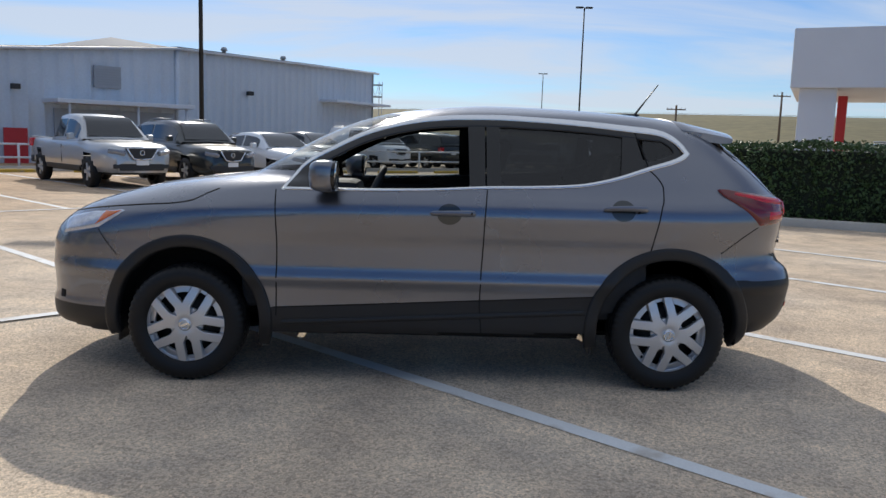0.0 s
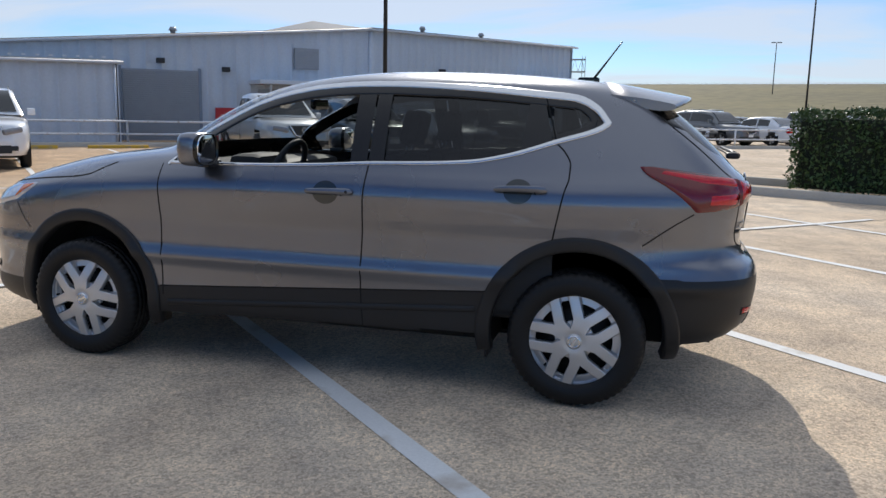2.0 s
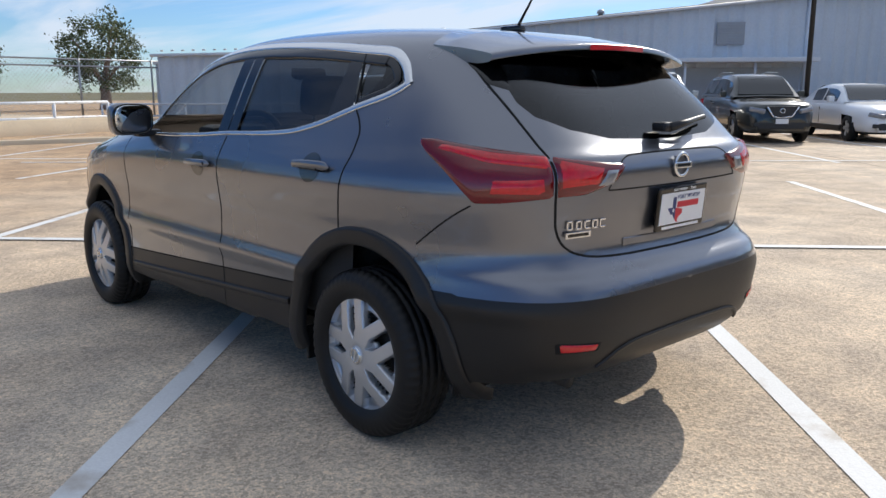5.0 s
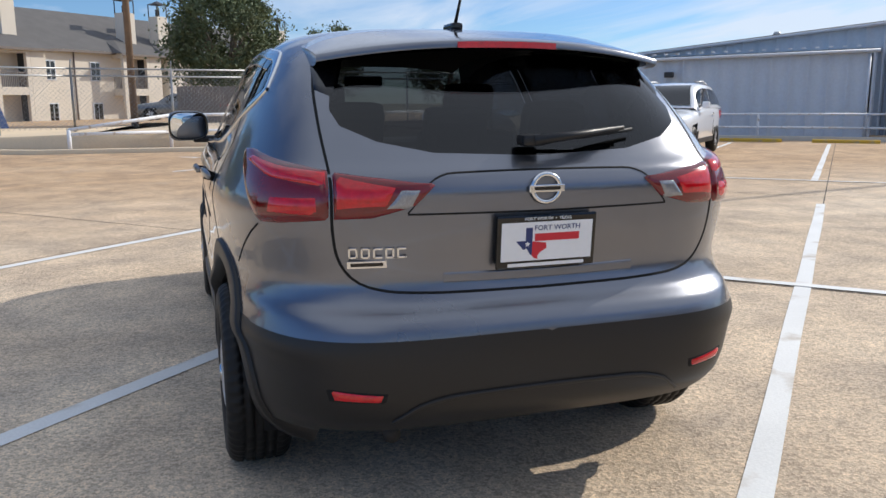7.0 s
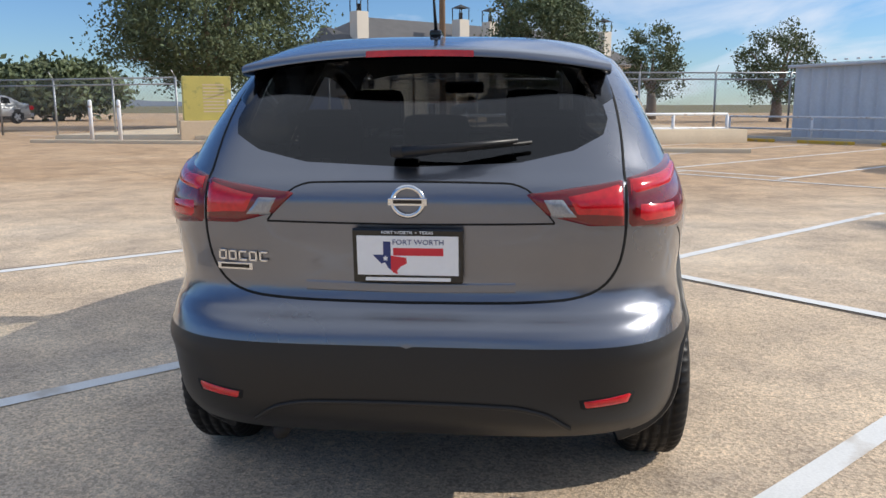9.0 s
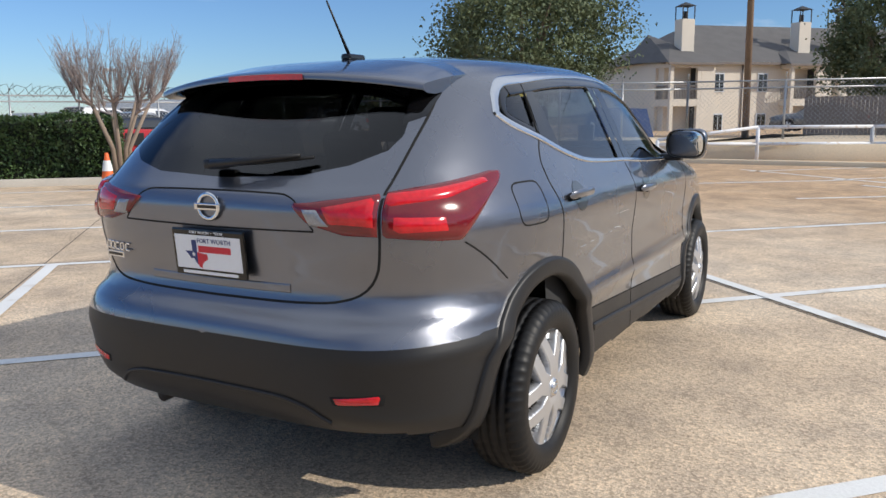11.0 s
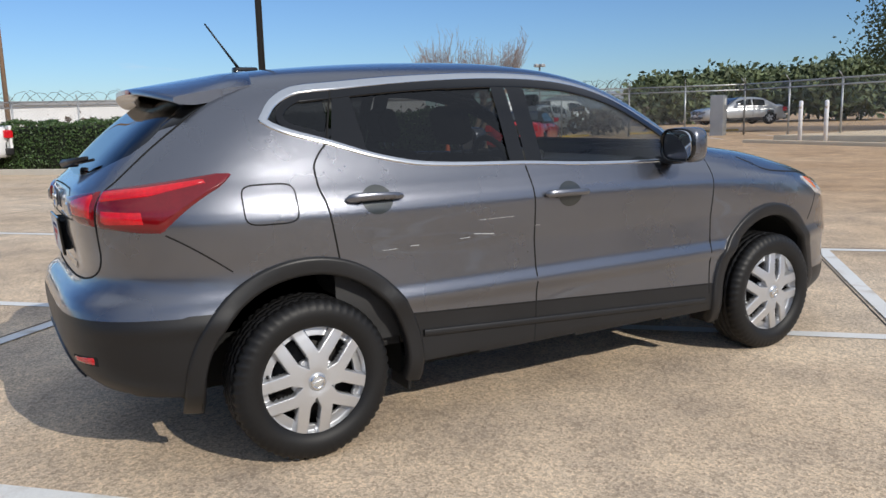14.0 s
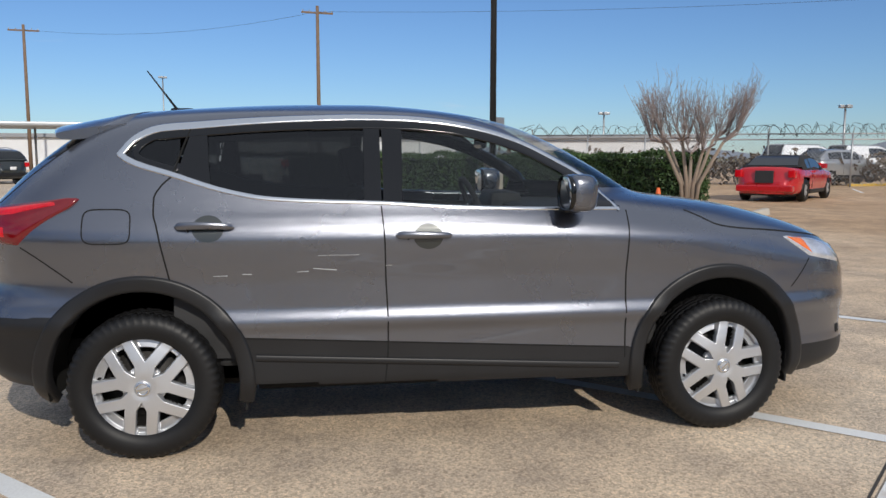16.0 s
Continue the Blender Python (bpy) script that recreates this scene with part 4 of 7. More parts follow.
for sgn in (-1, 1):
    shell_part("fender", [shell[("fender", sgn)]], M["paint"], car)
    for k in ("front_door", "rear_door"):
        DOORS[k, sgn] = shell_part(k, [shell[(k, sgn)]], M["paint"], car)
    shell_part("sill_cladding", [shell[("front_sill_cladding", sgn)]], M["plastic"], car, "black plastic sill cladding")
    shell_part("sill_cladding", [shell[("rear_sill_cladding", sgn)]], M["plastic"], car, "black plastic sill cladding")


def rounded_slab(profile, hy, hz, n=3.2, count=40):
    """A rounded-square body along x from (x, scale) pairs."""
    c = lambda q: math.copysign(abs(q) ** (2 / n), q)
    ang = np.linspace(0, 2 * math.pi, count + 1)
    return grid_mesh(np.array([[(x, hy * k * c(math.cos(a)), hz * k * c(math.sin(a))) for a in ang] for x, k in profile]), True)


def arc_pts(cx, r, a0, a1, n=40):
    return [(cx + r * math.cos(radians(a)), ARCH_Z + r * math.sin(radians(a))) for a in np.linspace(a0, a1, n)]


for sgn in (-1, 1):
    ch = side_chart(sgn)
    # dark shut lines between the panels
    for seam in (SEAM_M, SEAM_F, SEAM_R):
        part("shut_line", ribbon(ch, seam, .0075, .0012, dense=4, sunk=-.002), M["gap"], car)
    part("shut_line", ribbon(ch, [(x, SILL(x)) for x in np.linspace(-.85, .93, 20)], .007, .0012, sunk=-.002), M["gap"], car)
    part("shut_line", ribbon(ch, [(1.60, .80), (1.68, .86), (1.76, .915), (1.815, .948)], .006, .0012, dense=4, sunk=-.002), M["gap"], car)
    part("shut_line", ribbon(ch, [(-2.10, .90), (-1.88, .944), (-1.6, .977), (-1.40, .995), (-1.305, 1.012), (-1.23, 1.05), (-1.165, 1.078)], .007, .0012, dense=4, sunk=-.002), M["gap"], car)
    part("shut_line", ribbon(ch, [(-1.83, .835), (-1.78, .77), (-1.715, .70)], .006, .0012, dense=4, sunk=-.002), M["gap"], car)
    # wheel arch lips in black plastic
    for cx, a0, a1 in ((-1.323, -16, 194), (1.323, -14, 192)):
        part("wheel_arch_trim", ribbon(ch, arc_pts(cx, .434, a0, a1, 60), .072, .013, sunk=-.03), M["plastic"], car, "black plastic arch lip")
        liner = np.array([[(cx + .415 * math.cos(a), sgn * w, ARCH_Z + .415 * math.sin(a)) for w in (.50, .64, .79)] for a in np.linspace(radians(-12), radians(192), 50)])
        part("wheel_well", grid_mesh(liner), M["gap"], car)
        # inner wall of the well
        wall = [(cx + .42 * math.cos(a), sgn * .50, ARCH_Z + .42 * math.sin(a)) for a in np.linspace(radians(-12), radians(192), 40)]
        part("wheel_well_wall", mesh_of("wall", wall, [tuple(range(40))], False), M["gap"], car)
    # rub line along the sill
    part("sill_ridge", ribbon(ch, [(x, SILL(x) - .085) for x in np.linspace(-.80, .85, 24)], .03, .010, sunk=-.004), M["plastic"], car)
    # chrome surround of the side windows
    part("window_trim", ribbon(ch, [(p[0], p[1] + .004) for p in DLO_BOTTOM], [.012, .014, .015, .016, .018, .022, .028], .006, dense=6), M["chrome"], car, "satin chrome window surround")
    part("window_trim", ribbon(ch, [(p[0], p[1] - .006) for p in DLO_TOP], [.016, .020, .024, .026, .028, .030, .030, .034, .036, .030], .006, dense=6), M["chrome"], car, "satin chrome window surround")
    # black frames, pillars and panes behind the chrome
    inner = lambda pts, d: [(x, z + d) for x, z in pts]
    zb = lambda x: np.interp(x, [p[0] for p in DLO_BOTTOM], [p[1] for p in DLO_BOTTOM])
    zt = lambda x: np.interp(x, [p[0] for p in DLO_TOP], [p[1] for p in DLO_TOP])
    def strip(x0, x1, n=14):
        xs = np.linspace(x0, x1, n)
        return [(a, float(zt(a))) for a in xs], [(a, float(zb(a))) for a in xs]
    bar = lambda x0b, x1b, x0t, x1t: patch(ch, [(x0t, float(zt(x0t))), (x1t, float(zt(x1t)))], [(x0b, float(zb(x0b))), (x1b, float(zb(x1b)))], 4, 12, .002)
    part("door_pillar", bar(.205, .289, .190, .284), M["gloss_black"], DOORS["front_door", sgn], "gloss black pillar cover")
    part("door_pillar", bar(.298, .375, .293, .365), M["gloss_black"], DOORS["rear_door", sgn], "gloss black pillar cover")
    part("rear_door_pillar", bar(1.03, 1.175, 1.055, 1.110), M["gloss_black"], DOORS["rear_door", sgn], "gloss black pillar cover")
    part("shut_line", ribbon(ch, [(1.19, 1.25), (1.155, 1.36), (1.115, 1.468)], .007, .004, dense=3), M["gap"], car)
    part("door_frame_edge", ribbon(ch, inner(DLO_TOP[1:9], -.036), .045, .003, dense=5), M["gloss_black"], DOORS["front_door", sgn], "black window frame")
    part("door_frame_edge", ribbon(ch, inner(DLO_TOP[7:12], -.036), .040, .003, dense=5), M["gloss_black"], DOORS["rear_door", sgn], "black window frame")
    part("mirror_base", patch(ch, [(-.79, 1.112), (-.70, 1.232), (-.66, 1.262)], [(-.79, 1.092), (-.70, 1.093), (-.655, 1.094)], 10, 8, .004), M["gloss_black"], DOORS["front_door", sgn], "black sail panel")
    t, b = strip(.36, 1.06)
    part("door_glass", patch(ch, t, b, 14, 10, -.006), M["glass_dark"], DOORS["rear_door", sgn], "dark privacy glass")
    t, b = strip(1.165, 1.415)
    part("quarter_glass", patch(ch, t, b, 14, 8, -.006), M["glass_dark"], car, "dark privacy glass")
    part("quarter_frame", ribbon(ch, [(1.165, 1.30), (1.185, 1.272), (1.25, 1.29), (1.33, 1.318), (1.352, 1.345), (1.315, 1.395), (1.25, 1.425), (1.165, 1.438)], .03, .001, dense=3), M["gloss_black"], car)
    if sgn > 0:
        t, b = strip(-.72, .20)
        part("door_glass", patch(ch, t, b, 20, 10, -.006), M["glass_tinted"], DOORS["front_door", sgn], "tinted closed window")
    # handles over round cups, each a flat disc coloured dark for shade
    for k, hx0, hx1, hz in (("front_door", -.008, .243, .984), ("rear_door", .925, 1.172, 1.027)):
        d = DOORS[k, sgn]
        cxm = (hx0 + hx1) / 2 + (-.02 if k == "front_door" else -.012)
        n = 24
        cup = []
        for r in np.linspace(1, 0, 6):
            ring_pts = [(cxm + .066 * r * math.cos(q), hz - .002 + .056 * r * math.sin(q)) for q in np.linspace(0, 2 * math.pi, n)]
            Pp, Nn = ch(np.array([p[0] for p in ring_pts]), np.array([p[1] for p in ring_pts]))
            cup.append(Pp + Nn * .0015)
        part("handle_cup", grid_mesh(np.stack(cup, 0)), M["dark_car"], d, "flat disc coloured dark for the recess shade")
        ts = np.linspace(0, 1, 22)
        rows = []
        for q in np.linspace(0, 2 * math.pi, 13)[:-1]:
            xs = hx0 + (hx1 - hx0) * ts
            endt = np.minimum(1, np.minimum(ts, 1 - ts) / .12) ** .5
            hh = .018 * (.55 + .45 * endt) * (1 - .25 * (1 - ts)) * np.where((ts == 0) | (ts == 1), .15, 1)
            Pp, Nn = ch(xs, np.full_like(xs, hz) + .003 * ts)
            lift = .012 + .022 * np.sin(math.pi * ts) ** .6
            rows.append(Pp + Nn * (lift + .009 * np.cos(q) * endt)[:, None] + np.array([0, 0, 1])[None] * (hh * np.sin(q))[:, None])
        rows.append(rows[0])
        han = part("door_handle", grid_mesh(np.stack(rows, 0)), M["paint"], d, "body-coloured pull handle")
        part("handle_seam", ribbon(ch, [(hx1 - .055, hz - .014), (hx1 - .055, hz + .016)], .004, .030), M["gap"], han)
        if k == "front_door" and sgn < 0:
            Pk, Nk = ch(np.array([hx1 - .028]), np.array([hz + .002]))
            kl = part("key_lock", revolve([(.0, .003), (.006, .003), (.008, 0)], 16), M["dark_metal"], han)
            kl.location = tuple((Pk + Nk * .030)[0])
            kl.rotation_euler = (0, 0, math.pi)
    # lamps at the tail
    wc = wrap_chart(sgn)
    W = lambda z, **kw: wrap_of(z, **kw)
    tip, seam_t, seam_b, inn = W(1.152, x=1.565), W(1.111, y=.602), W(.974, y=.607), W(1.068, y=.325)
    top_o = [(seam_t + .003, 1.111), (W(1.125, x=1.90), 1.122), (W(1.14, x=1.75), 1.142), (W(1.155, x=1.62), 1.157), (tip, 1.150)]
    bot_o = [(seam_b + .003, .972), (W(.955, x=1.90), .955), (W(.953, x=1.822), .951), (W(1.0, x=1.775), 1.0), (W(1.05, x=1.71), 1.052), (W(1.10, x=1.625), 1.102), (tip, 1.150)]
    top_i = [(inn, 1.068), (W(1.09, y=.47), 1.091), (seam_t - .003, 1.110)]
    bot_i = [(inn, 1.068), (W(1.01, y=.385), 1.008), (W(.978, y=.50), .977), (seam_b - .003, .972)]
    lamp = part("taillight", patch(wc, top_o, bot_o, 36, 12, .010, -.004, crown=.006), M["red_lens"], car, "deep red wrap-around lamp")
    part("light_guide", patch(wc, [(seam_t + .012, 1.100), (W(1.12, x=1.85), 1.112), (W(1.14, x=1.66), 1.136)], [(seam_t + .012, 1.060), (W(1.07, x=1.85), 1.072), (W(1.11, x=1.66), 1.118)], 20, 5, .0185, .008), M["red_bright"], lamp, "brighter red light bar")
    part("brake_bulb_window", patch(wc, [(seam_b + .03, 1.040), (W(1.03, x=1.86), 1.040)], [(seam_b + .03, .985), (W(.985, x=1.86), .980)], 8, 5, .0175, .008), M["red_bright"], lamp)
    ilamp = part("tailgate_light", patch(wc, top_i, bot_i, 24, 10, .010, -.004, crown=.005), M["red_lens"], tailgate, "deep red inner lamp")
    part("light_guide", patch(wc, [(W(1.06, y=.42), 1.066), (seam_t - .014, 1.096)], [(W(1.01, y=.46), 1.006), (seam_b - .014, 1.000)], 12, 6, .0165, .008), M["red_bright"], ilamp, "brighter red light bar")
    part("reversing_light", patch(wc, [(W(1.055, y=.365), 1.056), (W(1.055, y=.425), 1.058)], [(W(1.0, y=.395), 1.006), (W(1.0, y=.472), 1.003)], 8, 8, .0170, .008), M["clear_lens"], ilamp, "clear ribbed reversing lamp")
    part("shut_line", ribbon(lambda a, z, s=sgn: (lambda PN: (PN[0] * (1, s, 1), PN[1] * (1, s, 1)))(tail_chart(np.abs(a), z)), [(.560, 1.432), (.587, 1.37)] + [(p[0], p[1]) for p in HATCH], .008, .0014, dense=4, sunk=-.002), M["gap"], tailgate)
    # reflectors low in the bumper
    part("reflector", patch(wc, [(W(.50, y=.485), .497), (W(.51, y=.64), .512)], [(W(.47, y=.495), .468), (W(.47, y=.625), .474)], 12, 5, .006, -.002), M["red_bright"], car, "red plastic reflector")
    part("reflector_bezel", patch(wc, [(W(.50, y=.470), .503), (W(.52, y=.655), .520)], [(W(.46, y=.480), .461), (W(.46, y=.64), .466)], 12, 5, .0025, -.003), M["gap"], car)
    # headlamp seen from the side
    hl = part("headlight", patch(ch, [(-1.675, .946), (-1.88, .932), (-2.08, .885)], [(-1.675, .944), (-1.83, .842), (-2.08, .79)], 18, 8, .008, -.004), M["headlamp"], car, "clear headlamp with an amber corner")
    part("turn_signal", patch(ch, [(-1.690, .940), (-1.80, .932)], [(-1.705, .934), (-1.86, .846)], 10, 6, .0115, .006), M["amber"], hl, "amber side marker")
    part("fog_light_pocket", patch(ch, [(-2.06, .475), (-2.11, .475)], [(-2.06, .425), (-2.11, .425)], 6, 6, .004, -.002), M["gap"], car)
    # door mirror
    bm = bmesh.new()
    bmesh.ops.create_uvsphere(bm, u_segments=24, v_segments=16, radius=1)
    for v in bm.verts:
        c = v.co
        e = lambda q: math.copysign(abs(q) ** .55, q)
        v.co = Vector((e(c.x) * .040 if c.x > 0 else e(c.x) * .105 * (1 - .25 * abs(c.y)), e(c.y) * .106, e(c.z) * .082 * (1 + .10 * c.y * sgn)))
    for f in bm.faces:
        f.smooth = True
    mo = part("door_mirror", bm, M["paint"], car, "body-coloured mirror shell")
    mo.location = (-.545, sgn * .945, 1.172)
    part("mirror_bezel", rounded_slab([(.020, .97), (.036, .985), (.043, .955), (.042, .90), (.034, .87)], .106, .080), M["gloss_black"], mo, "black mirror rim")
    mg = part("mirror_glass", rounded_slab([(-.006, .90), (-.001, .89), (0, .87), (0, 0)], .106, .080), M["mirror"], mo, "silvered mirror glass")
    mg.matrix_local = Matrix.Translation((.035, 0, 0)) @ Matrix.Rotation(-sgn * radians(6), 4, "Z") @ Matrix.Rotation(radians(7), 4, "Y")
    ar = bmesh.new()
    box(ar, -.05, .035, -.15, -.02, -.092, -.055, .015, Matrix.Diagonal((1, sgn, 1, 1)))
    part("mirror_arm", ar, M["plastic"], mo)

# fuel flap, on the passenger side
ch = side_chart(1)
fl = []
for q in np.linspace(0, 2 * math.pi, 49):
    c, s = math.cos(q), math.sin(q)
    fl.append((1.452 + .098 * math.copysign(abs(c) ** .42, c), 1.036 + .071 * math.copysign(abs(s) ** .42, s)))
part("fuel_flap_line", ribbon(ch, fl, .006, .0012, sunk=-.002), M["gap"], car, "rounded square fuel flap outline")


def roof_z(x, y):
    lo, hi = 1.20, 1.597
    for _ in range(40):
        mid = (lo + hi) / 2
        if float(side_y(x, mid)) > abs(y):
            lo = mid
        else:
            hi = mid
    return lo


# roof spoiler over the rear glass
ys = np.linspace(-.585, .585, 41)
rows = []
for y in ys:
    q = abs(y) / .585
    xt, zt_ = 1.795 - .085 * q ** 2.4, 1.478 - .046 * q ** 2.2
    x0 = 1.335 + .075 * q ** 2
    z0 = roof_z(x0, min(abs(y), .60)) + .002
    za = roof_z(x0 + .10, min(abs(y), .60)) + .006
    gx = 1.60 - .03 * q ** 2
    gz = 1.475 - .055 * q ** 2.5
    pr = [(x0, z0 - .008), (x0 + .004, z0 + .001), (x0 + .10, max(za, z0 + (zt_ - z0) * .24)), (x0 + (xt - x0) * .5, z0 + (zt_ - z0) * .52 + .006), (x0 + (xt - x0) * .8, z0 + (zt_ - z0) * .82 + .004),
          (xt - .015, zt_ + .003), (xt, zt_ - .004), (xt - .002, zt_ - .020), (xt - .02, zt_ - .027), (gx + .07, gz - .018), (gx, gz - .01)]
    rows.append([(a, y, b) for a, b in pr])
R_ = np.array(rows)
sp = part("spoiler", grid_mesh(R_[:, :8], True), M["paint"], tailgate, "body-coloured roof spoiler")
part("spoiler_underside", grid_mesh(R_[:, 7:], True), M["gloss_black"], sp, "black spoiler underside")
for sgn in (-1, 1):
    # end plate of the spoiler and the black fin beside the glass
    e = R_[-1] if sgn > 0 else R_[0]
    me = mesh_of("plate", e.tolist(), [tuple(range(len(e)))], False)
    part("spoiler_end", me, M["paint"], sp)
    wc = wrap_chart(sgn)
    part("glass_fin", patch(wc, [(wrap_of(1.43, y=.49), 1.43), (wrap_of(1.43, y=.585), 1.425)], [(wrap_of(1.30, y=.548), 1.30), (wrap_of(1.32, y=.60), 1.33)], 6, 10, .004, -.002), M["gloss_black"], tailgate, "gloss black fin beside the glass")
bl = [[(1.797 - .085 * (abs(y) / .585) ** 2.4 + .001, y, 1.478 - .046 * (abs(y) / .585) ** 2.2 - d) for d in (.003, .022)] for y in np.linspace(-.165, .165, 12)]
part("high_brake_light", grid_mesh(np.array(bl), True), M["red_bright"], sp, "red high-level brake lamp strip")

# brow over the plate, lower crease of the tailgate
part("tailgate_brow", ribbon(tail_chart, [(-.405, .990), (-.372, 1.03), (-.330, 1.080), (-.275, 1.097), (0, 1.100), (.275, 1.097), (.330, 1.080), (.372, 1.03), (.405, .990)], .005, .0012, dense=5, sunk=-.002), M["gap"], tailgate)
part("plate_recess_line", ribbon(tail_chart, [(-.405, .988), (-.2, .985), (0, .983), (.2, .985), (.405, .988)], .006, .0012, dense=5, sunk=-.002), M["gap"], tailgate)
part("tailgate_ledge", ribbon(tail_chart, [(-.30, .802), (0, .798), (.30, .802)], .030, .0022, dense=6, sunk=-.002), M["paint"], tailgate)

# badge, model lettering, plate
BAD = lambda y, z, off: Matrix.Translation(tuple((lambda PN: PN[0] + PN[1] * off)(tail_chart(np.array(y), np.array(z))))) @ Matrix(((0, 0, 1, 0), (1, 0, 0, 0), (0, 1, 0, 0), (0, 0, 0, 1)))
ringb = []
for q in np.linspace(0, 2 * math.pi, 40):
    ringb.append([( (.042 + .007 * math.cos(w)) * math.cos(q), (.040 + .007 * math.cos(w)) * math.sin(q), .005 * math.sin(w)) for w in np.linspace(0, 2 * math.pi, 9)])
badge = part("round_badge", grid_mesh(np.array(ringb)), M["chrome"], tailgate, "chrome ring badge with a bar across")
badge.matrix_local = BAD(0, 1.047, .010)
part("badge_bar", block(-.055, .055, -.011, .011, -.002, .007, .003), M["chrome"], badge)
part("badge_mark", block(-.040, .040, -.005, .005, .006, .0082, .0005), M["gloss_black"], badge)
part("badge_backing", block(-.036, .036, -.034, .034, -.012, -.006, .002), M["paint"], badge)
for k in range(5):
    lb = bmesh.new()
    box(lb, -.013, .013, .009, .015, 0, .003, .0008)
    box(lb, -.013, .013, -.015, -.009, 0, .003, .0008)
    box(lb, -.013, -.007, -.015, .015, 0, .003, .0008)
    if k != 2:
        box(lb, .007, .013, -.015, .015 if k != 4 else -.009, 0, .003, .0008)
    lo = part("model_mark", lb, M["chrome"], tailgate, "chrome block of the model mark")
    lo.matrix_local = BAD(-.552 + .0325 * k, .883, .004) @ Matrix.Rotation(radians(-9), 4, "Y")
sb = part("model_tag", block(-.055, .055, -.010, .010, 0, .003, .0005), M["chrome"], tailgate, "small chrome tag")
sb.matrix_local = BAD(-.515, .850, .003) @ Matrix.Rotation(radians(-9), 4, "Y")
part("tag_bar", block(-.045, .045, -.005, .005, .0025, .0036, .0003), M["gloss_black"], sb)

plate = part("licence_plate_frame", block(-.155, .155, -.0785, .0785, 0, .012, .006), M["gloss_black"], tailgate, "black dealer plate frame")
plate.matrix_local = BAD(0, .900, .016) @ Matrix.Rotation(radians(5), 4, "X")
part("plate_mount", block(-.13, .13, -.06, .06, -.03, 0, .004), M["gap"], plate)
part("plate_insert", block(-.142, .142, -.055, .058, .010, .0135, .001), M["white_plate"], plate, "white dealer plate")
def plate_text(body, size, x, y, material, sx=1.0):
    o = part("plate_lettering", text_mesh(body, size, .0006), material, plate)
    o.matrix_local = Matrix.Translation((x, y, .0142)) @ Matrix.Diagonal((sx, 1, 1, 1))
plate_text("FORT WORTH", .021, .030, .040, M["navy"], 1.05)
part("plate_mark_bar", block(-.040, .100, .002, .024, .0132, .0142, .0003), M["red_print"], plate, "red brand bar")
plate_text("FORT WORTH  \u2022  TEXAS", .012, 0, .0675, M["white_plate"], 1.1)
part("plate_web_bar", block(-.120, .120, -.072, -.062, .0118, .0128, .0003), M["white_plate"], plate, "white brand web address bar")
# state outline: blue panhandle side, red foot, white star
def flat_shape(pts, z):
    bm = bmesh.new()
    bm.faces.new([bm.verts.new((x, y, z)) for x, y in pts])
    ext = bmesh.ops.extrude_face_region(bm, geom=bm.faces[:])
    bmesh.ops.translate(bm, vec=(0, 0, .0006), verts=[v for v in ext["geom"] if isinstance(v, bmesh.types.BMVert)])
    return bm
part("plate_map_blue", flat_shape([(-.068, .042), (-.047, .042), (-.047, -.040), (-.055, -.034), (-.064, -.018), (-.074, -.022), (-.083, -.012), (-.098, .004), (-.068, .004)], .0134), M["navy"], plate)
part("plate_map_red", flat_shape([(-.047, .002), (-.004, -.004), (-.002, -.020), (-.020, -.030), (-.030, -.042), (-.028, -.052), (-.040, -.048), (-.047, -.040)], .0134), M["red_print"], plate)
part("plate_map_star", flat_shape([((.009 if k % 2 == 0 else .004) * math.sin(k * math.pi / 5) - .062, (.009 if k % 2 == 0 else .004) * math.cos(k * math.pi / 5) - .006) for k in range(10)], .0142), M["white_plate"], plate)

# rear wiper and roof antenna
wp = part("rear_wiper", tube([(2.045, -.02, 1.180), (2.030, .12, 1.194), (1.990, .30, 1.212)], [.017, .012, .007], 10), M["plastic"], tailgate, "black rear wiper")
part("wiper_pivot", block(1.99, 2.052, -.055, .02, 1.165, 1.198, .012), M["plastic"], wp)
part("wiper_blade", tube([(2.002, -.03, 1.176), (2.008, .14, 1.186), (1.972, .34, 1.206)], .006, 6), M["rubber"], wp)
an = part("antenna_base", block(1.20, 1.315, -.022, .022, 1.548, 1.578, .012), M["gloss_black"], car)
part("antenna_mast", tube([(1.285, 0, 1.572), (1.355, 0, 1.668), (1.425, 0, 1.765)], [.007, .0045, .0035], 8), M["plastic"], an, "short black mast")

# lower parts of the tail: diffuser line, exhaust, flaps
part("diffuser_lip", ribbon(tail_chart, [(-.46, .40), (-.38, .455), (-.28, .475), (0, .480), (.28, .475), (.38, .455), (.46, .40)], .012, .008, dense=5), M["plastic"], car)
part("exhaust_tip", tube([(1.30, -.40, .32), (1.72, -.42, .315), (1.95, -.43, .30)], .026, 14), M["dark_metal"], car, "short exhaust tip")
for sgn in (-1, 1):
    for fx, fy in ((-1.72, .70), (-.92, .76), (.90, .76)):
        fb = bmesh.new()
        box(fb, fx - .006, fx + .006, sgn * fy - .08, sgn * fy + .08, .215, .36, .004)
        part("air_flap", fb, M["plastic"], car)

